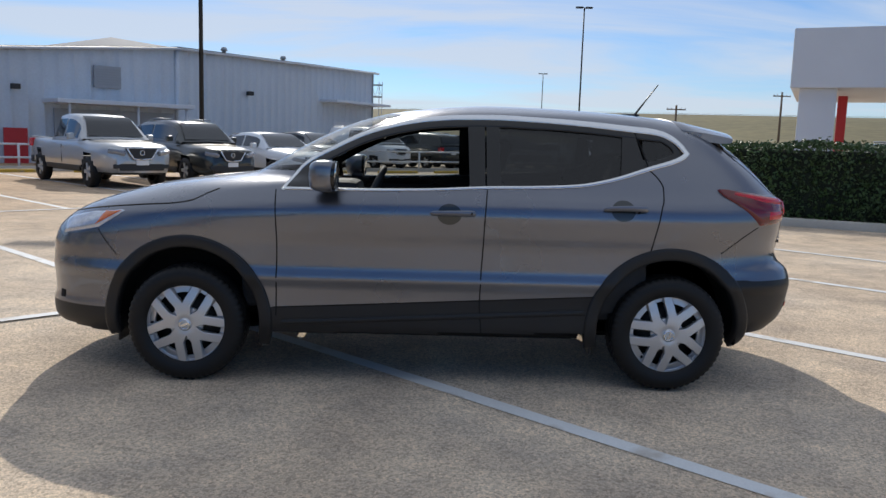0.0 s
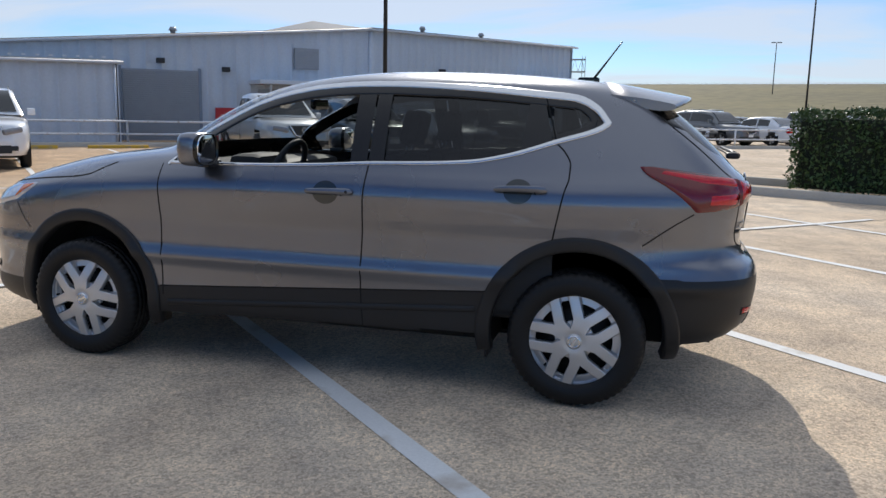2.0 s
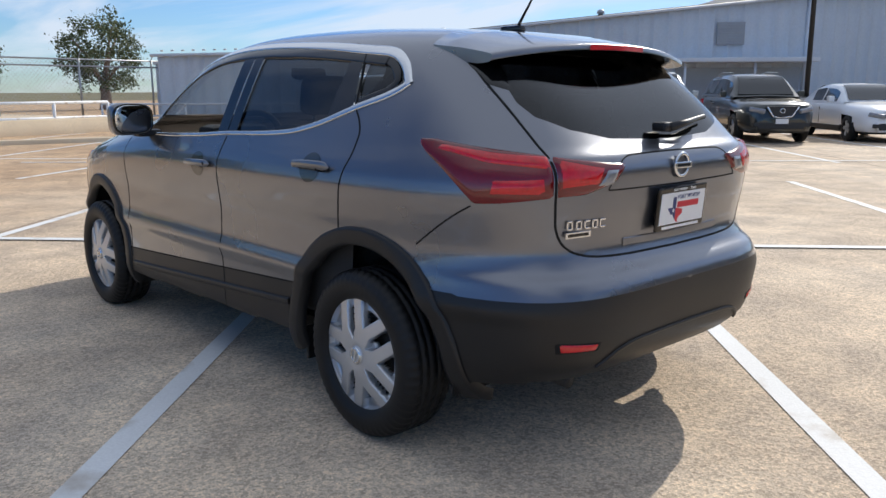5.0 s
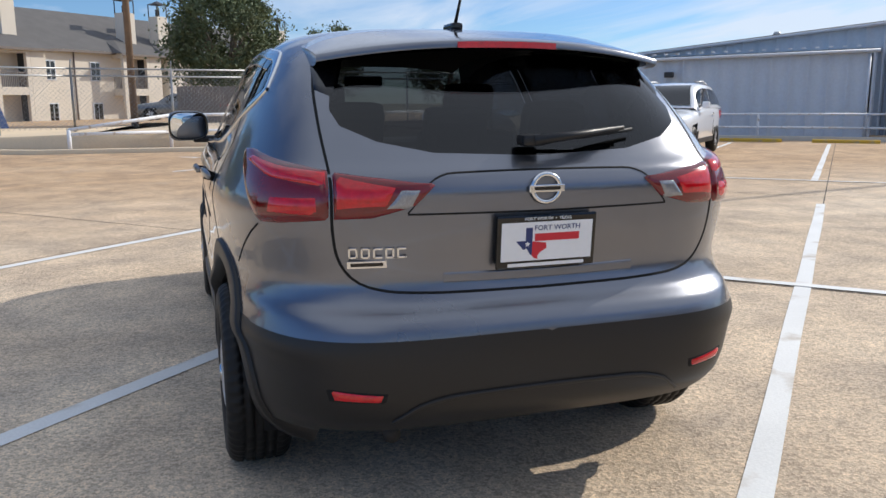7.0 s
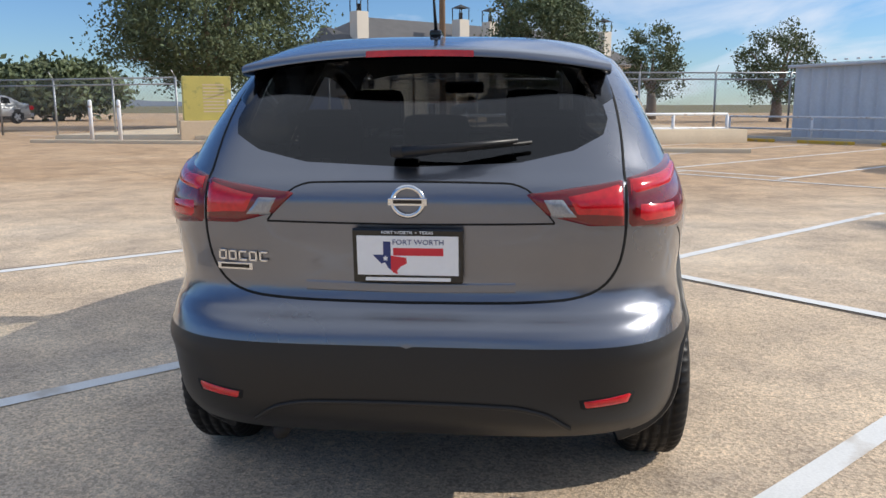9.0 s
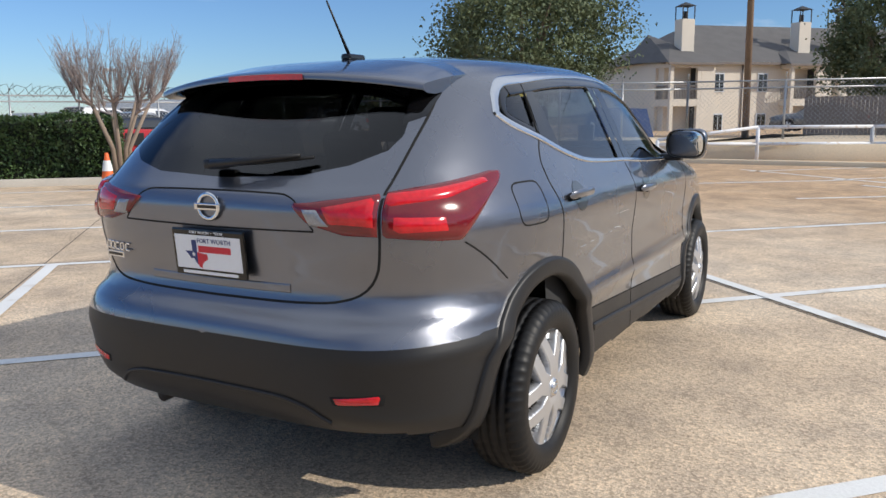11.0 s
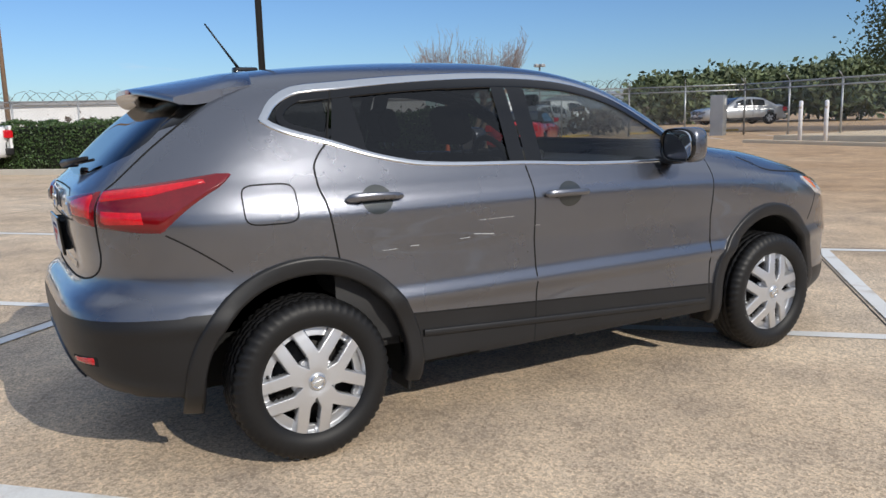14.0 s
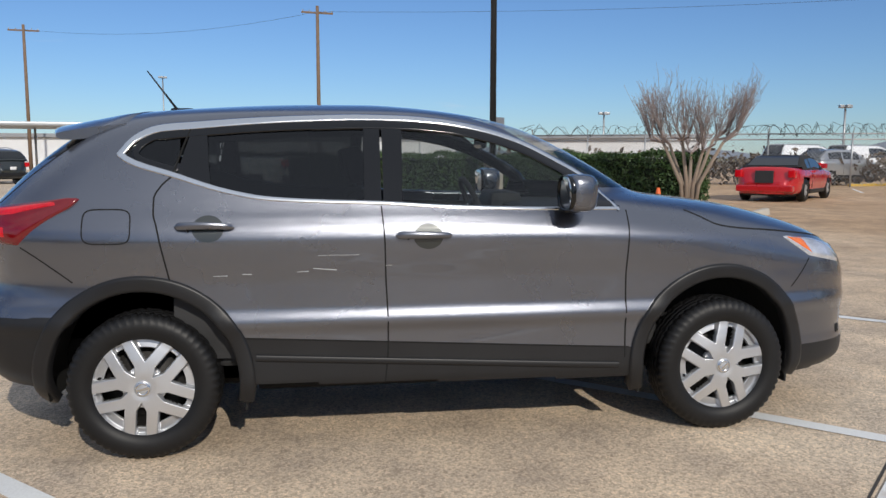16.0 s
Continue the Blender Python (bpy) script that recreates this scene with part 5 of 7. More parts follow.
# underside and cabin
part("underbody", block(-1.9, 1.40, -.50, .50, .24, .36, .03), M["gap"], car)
part("underbody_side", block(-.86, .86, -.74, .74, .27, .36, .03), M["gap"], car)
part("cabin_floor", block(-.90, 1.02, -.78, .78, .40, .46, .02), M["cabin"], car)
part("cargo_floor", block(1.02, 2.0, -.50, .50, .46, .82, .03), M["cabin"], car)
part("fire_wall", block(-1.05, -.95, -.74, .74, .42, 1.07, .02), M["cabin"], car)
dash = part("dashboard", block(-.98, -.48, -.74, .74, .80, 1.075, .07), M["cabin"], car)
part("instrument_hood", block(-.62, -.42, -.56, -.20, 1.00, 1.13, .05), M["cabin"], dash)
part("centre_console", block(-.60, .35, -.13, .13, .46, .80, .04), M["cabin"], car)
stw = []
for q in np.linspace(0, 2 * math.pi, 33):
    stw.append((0.0, .185 * math.cos(q), .185 * math.sin(q)))
sw = part("steering_wheel", tube(stw[:-1], .017, 10, closed=True), M["cabin"], car)
sw.matrix_local = pose(-.36, -.37, 1.03, 0, 24, 0)
part("wheel_hub", block(-.03, .02, -.07, .07, -.06, .05, .025), M["cabin"], sw)
for a in (0, 180, 270):
    part("wheel_spoke", block(-.012, .008, .05, .18, -.016, .016, .006, Matrix.Rotation(radians(a), 4, "X")), M["silver"], sw)
part("inside_mirror", block(-.335, -.30, -.11, .11, 1.375, 1.44, .02), M["gloss_black"], car)
for sgn in (-1, 1):
    part("door_card", patch(side_chart(sgn), [(-.80, 1.075), (1.2, 1.10)], [(-.80, .45), (1.2, .45)], 20, 10, -.07), M["cabin"], car)
    part("quarter_lining", patch(side_chart(sgn), [(1.2, 1.10), (1.85, 1.10)], [(1.2, .84), (1.85, .84)], 10, 10, -.07), M["cabin"], car)
rl = np.array([[(x, y, roof_z(x, max(abs(y), .05)) - .045) for y in np.linspace(-.50, .50, 15)] for x in np.linspace(-.25, 1.38, 20)])
part("headliner", grid_mesh(rl, True), M["cabin_grey"], car, "pale grey headliner")


def seat_back(name, x, y, w, top, head=True, lean=14):
    m = pose(x, y, .62, 0, lean, 0)
    bm = block(-.055, .075, -w / 2, w / 2, 0, top - .62, .05, m)
    o = part(name, bm, M["seat"], car, "charcoal cloth seat back")
    if head:
        part("headrest", block(-.045, .055, -.125, .125, top - .62 + .05, top - .62 + .235, .045, m), M["seat"], o)
        for s in (-.05, .05):
            part("headrest_post", tube([tuple(m @ Vector((0, s, top - .64))), tuple(m @ Vector((0, s, top - .55)))], .006, 6), M["chrome"], o)
    return o


for y in (-.37, .37):
    part("seat_cushion", block(-.28, .26, y - .25, y + .25, .58, .74, .06), M["seat"], car)
    seat_back("front_seat_back", .22, y, .50, 1.17)
part("bench_cushion", block(.62, 1.08, -.64, .64, .58, .74, .06), M["seat"], car)
for y in (-.40, .40):
    seat_back("rear_seat_back", 1.06, y, .60, 1.10, True, 20)
seat_back("rear_seat_back", 1.06, 0, .30, 1.08, True, 20)
part("parcel_shelf", block(1.32, 1.90, -.58, .58, 1.06, 1.09, .01), M["cabin"], car)


# wheels
def tyre_mesh(seg=168):
    prof = [(.222, -.085), (.232, -.098), (.262, -.108), (.292, -.108), (.316, -.100), (.329, -.088), (.336, -.074)]
    for g in (-.050, -.018, .018, .050):
        prof += [(.3385, g - .006), (.331, g - .0045), (.331, g + .0045), (.3385, g + .006)]
    prof += [(.336, .074), (.329, .088), (.316, .100), (.292, .108), (.262, .108), (.232, .098), (.222, .085)]
    verts, faces = [], []
    for k in range(seg):
        a = 2 * math.pi * k / seg
        for i, (r, o) in enumerate(prof):
            rr = r
            if abs(o) > .055 and r > .312 and k % 3 == 0:
                rr = r - .008
            elif r > .337 and abs(o) <= .055 and (k + (3 if o > 0 else 0)) % 6 == 0:
                rr = r - .006
            sk = .03 * math.copysign(1, o) * (abs(o) > .055) + .35 * o
            verts.append((rr * math.cos(a + sk), o, rr * math.sin(a + sk)))
    n = len(prof)
    for k in range(seg):
        for i in range(n - 1):
            a, b = k * n + i, ((k + 1) % seg) * n + i
            faces.append((a, a + 1, b + 1, b))
    return mesh_of("tyre", [(x * .945, y, z * .945) for x, y, z in verts], faces)


def cover_mesh():
    """Wheel cover: ten flat arms in five pairs round a hub, open slots between them, a plain rim."""
    rs = np.concatenate([np.linspace(.030, .19, 64), np.linspace(.1925, .228, 10)])
    seg = 360
    zf = smooth_curve([(.03, .030), (.06, .034), (.11, .030), (.17, .020), (.20, .014), (.215, .012), (.228, .002)])

    def arm_gap(r, a):
        """Distance outside the nearest arm (arms run in parallel pairs), and whether the slot lies inside a pair."""
        q = (a + radians(36)) % (2 * math.pi / 5) - radians(36)
        off = abs(r * math.sin(q))
        inside = off < .0455
        g = abs(off - .0455) - .0235
        if inside:
            g = min(g, max(-.02, (r - .060) * .5 - off))
        elif r < .125:
            g = min(g, (r - .102) * .6)
        return g, inside

    def open_slot(r, a):
        g, inside = arm_gap(r, a)
        return g > .0015 and (.092 < r < .184 if inside else .120 < r < .172)
    verts, faces = [], []
    for r in rs:
        for k in range(seg):
            a = 2 * math.pi * k / seg
            g, pair = arm_gap(r, a)
            dip = -.030 * min(1.0, max(0.0, g / .005)) * max(0.0, min(1.0, (r - .06) / .01, (.220 - r) / .012))
            verts.append((r * math.cos(a), float(zf(r)) + dip, r * math.sin(a)))
    nf = len(verts)
    for i in range(len(rs) - 1):
        for k in range(seg):
            am, rm = 2 * math.pi * (k + .5) / seg, (rs[i] + rs[i + 1]) / 2
            if open_slot(rm, am):
                continue
            a, b = i * seg + k, i * seg + (k + 1) % seg
            faces.append((a, b, b + seg, a + seg))
    # walls of the slots
    edge = {}
    for f in faces:
        for p, q in zip(f, f[1:] + f[:1]):
            edge[(p, q)] = 1
    rim = [(p, q) for (p, q) in edge if (q, p) not in edge]
    back = {}
    for p, q in rim:
        for w in (p, q):
            if w not in back:
                back[w] = len(verts)
                x, y, z = verts[w]
                verts.append((x, y - .022, z))
        faces.append((q, p, back[p], back[q]))
    me = mesh_of("cover", verts, faces, True)
    return me


def make_wheel():
    w = new("wheel")
    part("tyre", tyre_mesh(), M["rubber"], w, "black road tyre")
    cv = part("wheel_cover", cover_mesh(), M["silver"], w, "silver wheel cover with five forked spokes")
    cv.location = (0, .073, 0)
    hb = part("hub_cap", revolve([(0, .010), (.024, .010), (.031, .007), (.037, .003), (.040, -.006)], 40), M["silver"], cv)
    hb.location = (0, .028, 0)
    rg = part("hub_ring", revolve([(.021, .0105), (.024, .0130), (.028, .0120), (.031, .007)], 40), M["chrome"], cv)
    rg.location = (0, .0285, 0)
    hm = part("hub_bar", block(-.024, .024, .038, .0415, -.0055, .0055, .001), M["chrome"], cv)
    part("brake_disc", revolve([(0, .02), (.14, .02), (.145, .0), (.222, -.02)], 48), M["dark_metal"], w)
    for k in range(5):
        a = 2 * math.pi * (k + .3) / 5
        nut = part("wheel_nut", revolve([(0, .02), (.009, .02), (.011, 0)], 10), M["dark_metal"], w)
        nut.location = (.057 * 2.2 * math.cos(a), .03, .057 * 2.2 * math.sin(a))
    vs = part("valve_stem", tube([(.165, .05, .075), (.172, .075, .080)], .006, 8), M["rubber"], w)
    return w


wheel = make_wheel()
wheel.parent = car
spots = [(1.323, .79, 0, 12), (-1.323, .79, 0, 40), (1.323, -.79, 180, 70), (-1.323, -.79, 180, 25)]
for k, (x, y, rz, spin) in enumerate(spots):
    m = pose(x, y, .348 if x > 0 else .342, 0, 0, rz) @ pose(0, 0, 0, 0, spin, 0)
    if k == 0:
        wheel.matrix_basis = m
    else:
        copy_thing(wheel, m)

# pale scratches across the rear door
ch = side_chart(1)
for xa, za, xb, zb_, w in ((.50, .838, .60, .848, .005), (.62, .835, .67, .834, .0035), (.40, .905, .58, .905, .0025), (.86, .826, .90, .828, .004), (.96, .822, 1.02, .822, .003), (.26, .855, .29, .856, .003)):
    part("scratch", patch(ch, [(xa, za + w), (xb, zb_ + w * .6)], [(xa, za), (xb, zb_)], 6, 3, .0015, .001), M["scratch"], DOORS["rear_door", 1] if ("rear_door", 1) in DOORS else car, "pale scratch in the paint")

# ---------------------------------------------------------------- other parked vehicles
def simple_wheel(r=.34, w=.22):
    o = new("wheel")
    part("tyre", revolve([(r * .62, -w / 2), (r * .9, -w / 2), (r, -w * .36), (r, w * .36), (r * .9, w / 2), (r * .62, w / 2)], 28), M["rubber"], o)
    verts, faces = [], []
    n = 0
    rim = bmesh.new()
    for k in range(5):
        box(rim, .03, r * .6, w * .30, w * .44, -.045, .045, .012, Matrix.Rotation(2 * math.pi * k / 5, 4, "Y"))
    part("rim", rim, M["silver"], o)
    part("rim_barrel", revolve([(r * .64, w * .46), (r * .58, w * .42), (r * .55, 0), (0, -.01)], 24), M["dark_metal"], o)
    return o


SHAPES = dict(
    suv=dict(L=4.65, W=.91, wb=2.70, r=.35, belt=[(-2.32, .62), (-2.25, .92), (-1.2, 1.06), (-1.0, 1.10), (1.6, 1.16), (2.2, 1.12), (2.33, .75)],
             roof=[(-1.05, 1.12), (-.35, 1.62), (.3, 1.70), (1.5, 1.67), (1.95, 1.58), (2.25, 1.14)], zb=.30),
    sedan=dict(L=4.8, W=.91, wb=2.8, r=.33, belt=[(-2.4, .55), (-2.3, .78), (-1.2, .95), (-.9, .98), (1.4, 1.0), (2.2, 1.02), (2.4, .70)],
               roof=[(-1.0, .98), (-.2, 1.40), (.4, 1.45), (1.0, 1.40), (1.75, 1.04)], zb=.26),
    hatch=dict(L=4.2, W=.86, wb=2.6, r=.31, belt=[(-2.08, .55), (-1.95, .82), (-1.15, 1.02), (-1.0, 1.04), (1.5, 1.10), (1.98, 1.06), (2.06, .65)],
               roof=[(-1.1, 1.04), (-.2, 1.50), (.3, 1.55), (1.3, 1.50), (1.95, 1.10)], zb=.26),
    pickup=dict(L=5.25, W=.92, wb=3.2, r=.37, belt=[(-2.6, .66), (-2.55, .98), (-1.4, 1.12), (-1.2, 1.14), (.75, 1.14), (.80, 1.13), (2.5, 1.15), (2.62, .80)],
                roof=[(-1.2, 1.15), (-.55, 1.68), (.0, 1.76), (.55, 1.74), (.80, 1.15)], zb=.38, bed=(.90, 2.50)),
    bigpickup=dict(L=5.9, W=1.0, wb=3.57, r=.41, belt=[(-2.9, .75), (-2.85, 1.08), (-1.6, 1.24), (-1.4, 1.27), (1.05, 1.30), (1.1, 1.28), (2.85, 1.32), (2.98, .95)],
                   roof=[(-1.45, 1.28), (-.75, 1.86), (-.2, 1.94), (.85, 1.92), (1.12, 1.30)], zb=.45, bed=(1.22, 2.85)),
    van=dict(L=4.75, W=.88, wb=2.92, r=.31, belt=[(-2.35, .6), (-2.25, .95), (-1.65, 1.12), (-1.5, 1.15), (1.9, 1.15), (2.3, 1.12), (2.38, .6)],
             roof=[(-1.75, 1.15), (-.85, 1.76), (-.3, 1.86), (1.9, 1.87), (2.32, 1.15)], zb=.28),
    coupe=dict(L=4.77, W=.94, wb=2.72, r=.34, belt=[(-2.4, .55), (-2.3, .82), (-1.1, .95), (-.8, .98), (1.2, 1.0), (2.2, 1.02), (2.36, .60)],
               roof=[(-.75, .98), (-.05, 1.34), (.4, 1.38), (1.0, 1.33), (1.65, 1.03)], zb=.24),
)


def vehicle(name, kind, paint, label, m, soft_top=False, group="parked cars"):
    """A parked vehicle with its nose towards local -x."""
    S = SHAPES[kind]
    car2 = thing(name, label, "car", m, group)
    belt, roof = smooth_curve(S["belt"]), smooth_curve(S["roof"])
    x0, x1 = S["belt"][0][0], S["belt"][-1][0]
    W, zb = S["W"], S["zb"]
    xs = np.concatenate([x0 + (x1 - x0) * (1 - np.cos(np.linspace(0, math.pi, 61))) / 2])
    rows = []
    for x in xs:
        q = 2 * (x - x0) / (x1 - x0) - 1
        w = W * max(.0, 1 - abs(q) ** 7) ** .20
        w = max(w, W * .66)
        zt = float(belt(x))
        prof = [(0, zt + .01), (.6 * w, zt), (.88 * w, zt - .03), (.97 * w, zt - .10), (w, zt - .28), (.99 * w, (zt + zb) / 2 - .1), (.98 * w, zb + .14), (.92 * w, zb), (0, zb)]
        rows.append([(x, -y, z) for y, z in prof] + [(x, y, z) for y, z in prof[::-1]])
    R = np.array(rows)
    F, nv = [], R.shape[1]
    wx = (-S["wb"] / 2, S["wb"] / 2)
    idx = np.arange(R.shape[0] * nv).reshape(R.shape[0], nv)
    for i in range(R.shape[0] - 1):
        for j in range(nv - 1):
            c = R[i:i + 2, j:j + 2].mean((0, 1))
            if abs(c[1]) > W * .6 and any(math.hypot(c[0] - a, c[2] - S["r"]) < S["r"] + .05 for a in wx):
                continue
            if "bed" in S and S["bed"][0] < c[0] < S["bed"][1] and abs(c[1]) < .7 * W and c[2] > zb + .5:
                continue
            F.append((idx[i, j], idx[i, j + 1], idx[i + 1, j + 1], idx[i + 1, j]))
    F.append(tuple(idx[0, ::-1])), F.append(tuple(idx[-1]))
    part("body", mesh_of("body", R.reshape(-1, 3), F), M[paint], car2)
    if "bed" in S:
        part("truck_bed", block(S["bed"][0], S["bed"][1], -.8 * W, .8 * W, zb + .25, zb + .42, .02), M["dark_open"], car2)
        part("tailgate", block(x1 - .07, x1 + .01, -.85 * W, .85 * W, zb + .22, float(belt(x1 - .15)), .02), M[paint], car2)
    # near-black block in place of the shadow under the vehicle
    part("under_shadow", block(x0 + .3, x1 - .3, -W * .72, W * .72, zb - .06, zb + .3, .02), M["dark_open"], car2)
    # cabin
    g0, g1 = S["roof"][0][0], S["roof"][-1][0]
    gx = np.linspace(g0, g1, 34)
    rows = []
    for x in gx:
        zr, zt = float(roof(x)), float(belt(x)) - .06
        f = max(0.0, min(1.0, (zr - zt) / .5))
        wt = W * (.93 - .20 * f)
        rows.append([(x, -W * .93, zt), (x, -wt, zr - .06 * f), (x, -wt * .85, zr - .01), (x, 0, zr + .01), (x, wt * .85, zr - .01), (x, wt, zr - .06 * f), (x, W * .93, zt)])
    part("cabin", grid_mesh(np.array(rows)), M["cloth_roof" if soft_top else paint], car2)

    def pane(nm, xa, xb, sgn):
        pts = []
        for x in np.linspace(xa, xb, 8):
            zr, zt = float(roof(x)), float(belt(x)) - .06
            f = max(0.0, min(1.0, (zr - zt) / .5))
            wt = W * (.93 - .20 * f)
            a, b = Vector((x, W * .93, zt)), Vector((x, wt, zr - .06 * f))
            pts.append([tuple((a.lerp(b, q) + Vector((0, .008, 0)))[k] * (sgn if k == 1 else 1) for k in range(3)) for q in (.16, .88)])
        part(nm, grid_mesh(np.array(pts), sgn > 0), M["car_glass"], car2, "dark side glass")
    rx0, rx1 = S["roof"][1][0], S["roof"][-2][0]
    mid = (rx0 + rx1) / 2 if kind not in ("coupe",) else rx1 - .3
    for sgn in (-1, 1):
        pane("side_window", rx0 - .32, mid - .04, sgn)
        if kind != "van":
            pane("side_window", mid + .04, rx1 + .12, sgn)
    for nm, xa, xb in (("windshield", g0 + .06, rx0 + .02), ("rear_window", rx1 + .05, g1 - .05)):
        pts = []
        for x in np.linspace(xa, xb, 6):
            zr = float(roof(x))
            f = max(0.0, min(1.0, (zr - float(belt(x)) + .06) / .5))
            wt = W * (.93 - .20 * f) * .86
            pts.append([(x + (-.012 if nm == "windshield" else .012), y, zr + .014) for y in np.linspace(-wt, wt, 7)])
        part(nm, grid_mesh(np.array(pts)), M["car_glass"], car2, "dark glass")
    tall = S["belt"][1][1]
    # lamps, grille, bumpers, plate, mirrors
    for sgn in (-1, 1):
        part("headlight", block(-.06, .06, -.20, .20, -.06, .06, .045, Matrix.Translation((x0 + .075, sgn * W * .62, tall - .12)) @ Matrix.Rotation(-sgn * radians(30), 4, "Z") @ Matrix.Rotation(sgn * radians(9), 4, "X")), M["clear_lens"], car2)
        part("taillight", block(x1 - .22, x1 + .015, sgn * W * .80 - .10, sgn * W * .80 + .10, tall - .10, tall + .12, .03), M["red_bright"], car2)
        part("door_mirror", block(rx0 - .38, rx0 - .22, sgn * (W + .07) - .08, sgn * (W + .07) + .08, float(belt(rx0)) - .02, float(belt(rx0)) + .13, .03), M[paint], car2)
        part("fog_light", block(x0 - .005, x0 + .1, sgn * W * .62 - .09, sgn * W * .62 + .09, zb + .10, zb + .20, .02), M["dark_open"], car2)
    gv = [(-.40, tall - .03), (.40, tall - .03), (.22, tall - .30), (-.22, tall - .30)]
    part("grille", mesh_of("grille", [(x, q * W * 1.05, z) for x in (x0 - .022, x0 + .14) for q, z in gv], [(0, 3, 2, 1), (0, 1, 5, 4), (1, 2, 6, 5), (2, 3, 7, 6), (3, 0, 4, 7)], False), M["dark_open"], car2, "dark tapered grille")
    for sgn in (-1, 1):
        part("grille_trim", tube([(x0 - .03, sgn * .40 * W, tall - .04), (x0 - .035, sgn * .24 * W, tall - .27), (x0 - .035, 0, tall - .29)], .022, 6), M["chrome"], car2, "bright grille strip")
        if kind in ("suv", "van"):
            part("roof_rail", tube([(S["roof"][1][0] + .3, sgn * W * .64, S["roof"][2][1] + .02), (S["roof"][3][0] - .6, sgn * W * .64, S["roof"][2][1] + .045), (S["roof"][3][0] - .1, sgn * W * .64, S["roof"][3][1] + .01)], .02, 6), M["galv"], car2)
    gr = part("grille_badge", revolve([(.045, 0), (.055, .01), (.065, 0)], 20), M["chrome"], car2)
    gr.location, gr.rotation_euler = (x0 - .02, 0, tall - .13), (0, 0, math.pi / 2)
    part("lower_grille", block(x0 - .006, x0 + .12, -W * .62, W * .62, zb + .02, zb + .24, .05), M["dark_open"], car2)
    part("front_plate", block(x0 - .03, x0 - .01, -.15, .15, zb + .18, zb + .30, .004), M["white_plate"], car2)
    part("rear_plate", block(x1 + .008, x1 + .022, -.15, .15, tall - .22, tall - .08, .004), M["white_plate"], car2)
    part("rear_bumper", block(x1 - .2, x1 + .03, -W * .86, W * .86, zb + .06, zb + .26, .04), M["plastic" if "pickup" in kind or kind == "suv" else paint], car2)
    for sgn in (-1, 1):
        part("sill", block(wx[0] + S["r"] + .1, wx[1] - S["r"] - .1, sgn * W * .95 - .03, sgn * W * .95 + .03, zb, zb + .12, .02), M["plastic"], car2)
        part("door_seam", block(mid - .006, mid + .006, sgn * W * .992 - .006, sgn * W * .992 + .006, zb + .16, float(belt(mid)) - .16, .001), M["gap"], car2)
        part("door_handle", block(mid - .26, mid - .06, sgn * W - .02, sgn * W + .015, float(belt(mid)) - .24, float(belt(mid)) - .20, .01), M[paint], car2)
    w0 = simple_wheel(S["r"])
    w0.parent = car2
    k = 0
    for a in wx:
        for sgn in (-1, 1):
            mm = pose(a, sgn * (W - .12), S["r"], 0, 0, 0 if sgn > 0 else 180)
            if k == 0:
                w0.matrix_basis = mm
            else:
                copy_thing(w0, mm)
            k += 1
    if kind == "coupe":
        part("racing_stripe", block(x1 - .03, x1 + .034, -.26, .26, zb + .32, tall + .10, .01), M["dark_open"], car2, "broad black stripe")
    return car2


def park(n, v, turn=0.0, axle=None):
    """A pose in lot axes with the nose towards -v."""
    return Matrix.Translation(lot(n, v, LOT_Z)) @ pose(0, 0, 0, 0, 0, LOT_TURN + 90 + turn)


vehicle("white_suv", "suv", "white_car", "white SUV parked nose out before a yellow stop", park(-2.2, 16.5))
vehicle("silver_pickup", "pickup", "silver_car", "silver extended-cab pickup parked beside a dark SUV", park(4.75, 17.4))
vehicle("dark_suv", "suv", "dark_car", "dark green-black SUV parked beside a silver pickup", park(7.6, 17.9))
vehicle("white_sedan", "sedan", "white_car", "white sedan parked in the lot row", park(10.5, 18.2))
row = [("sedan", "white_car", "white sedan"), ("hatch", "grey_car", "grey hatchback"), ("van", "white_car", "white cargo van"), ("suv", "dark_car", "black SUV"), ("sedan", "silver_car", "silver sedan"),
       ("suv", "grey_car", "grey SUV"), ("sedan", "white_car", "white sedan"), ("pickup", "grey_car", "grey pickup"), ("suv", "white_car", "white SUV"), ("sedan", "dark_car", "dark sedan"), ("suv", "silver_car", "silver SUV"), ("sedan", "navy_car", "navy sedan")]
for k, (kind, paint, lab) in enumerate(row):
    vehicle(lab.replace(" ", "_"), kind, paint, lab + " parked beyond the white railing", park(14.6 + 2.9 * k, 26.4 - .45 * k, 180 if k % 3 == 0 else 0))
for k, (kind, paint, lab) in enumerate(row[4:10]):
    vehicle(lab.replace(" ", "_"), kind, paint, lab + " parked by the dry grass bank", park(26 + 3.0 * k, 36 - .5 * k, 180 if k % 2 else 0))
vehicle("white_pickup", "bigpickup", "white_car", "large white crew-cab pickup parked side on", pose(4.5, -21.5, LOT_Z, 0, 0, 198))
vehicle("red_coupe", "coupe", "red_car", "red convertible with a black stripe and soft top", pose(-14.1, -18.9, LOT_Z, 0, 0, 43), True)
vehicle("silver_hatch", "hatch", "silver_car", "silver hatchback behind the chain-link fence", pose(-23.8, -30.2, .15, 0, 0, 14))
vehicle("white_van", "van", "white_car", "white delivery van behind the chain-link fence", pose(-24.5, -34.0, .1, 0, 0, 16))
vehicle("white_van", "van", "white_car", "white delivery van behind the chain-link fence", pose(-29.0, -35.4, .1, 0, 0, 16))
vehicle("silver_sedan", "sedan", "silver_car", "silver sedan with a dented nose behind the fence", pose(-33.3, -26.0, .4, 0, 0, 160))
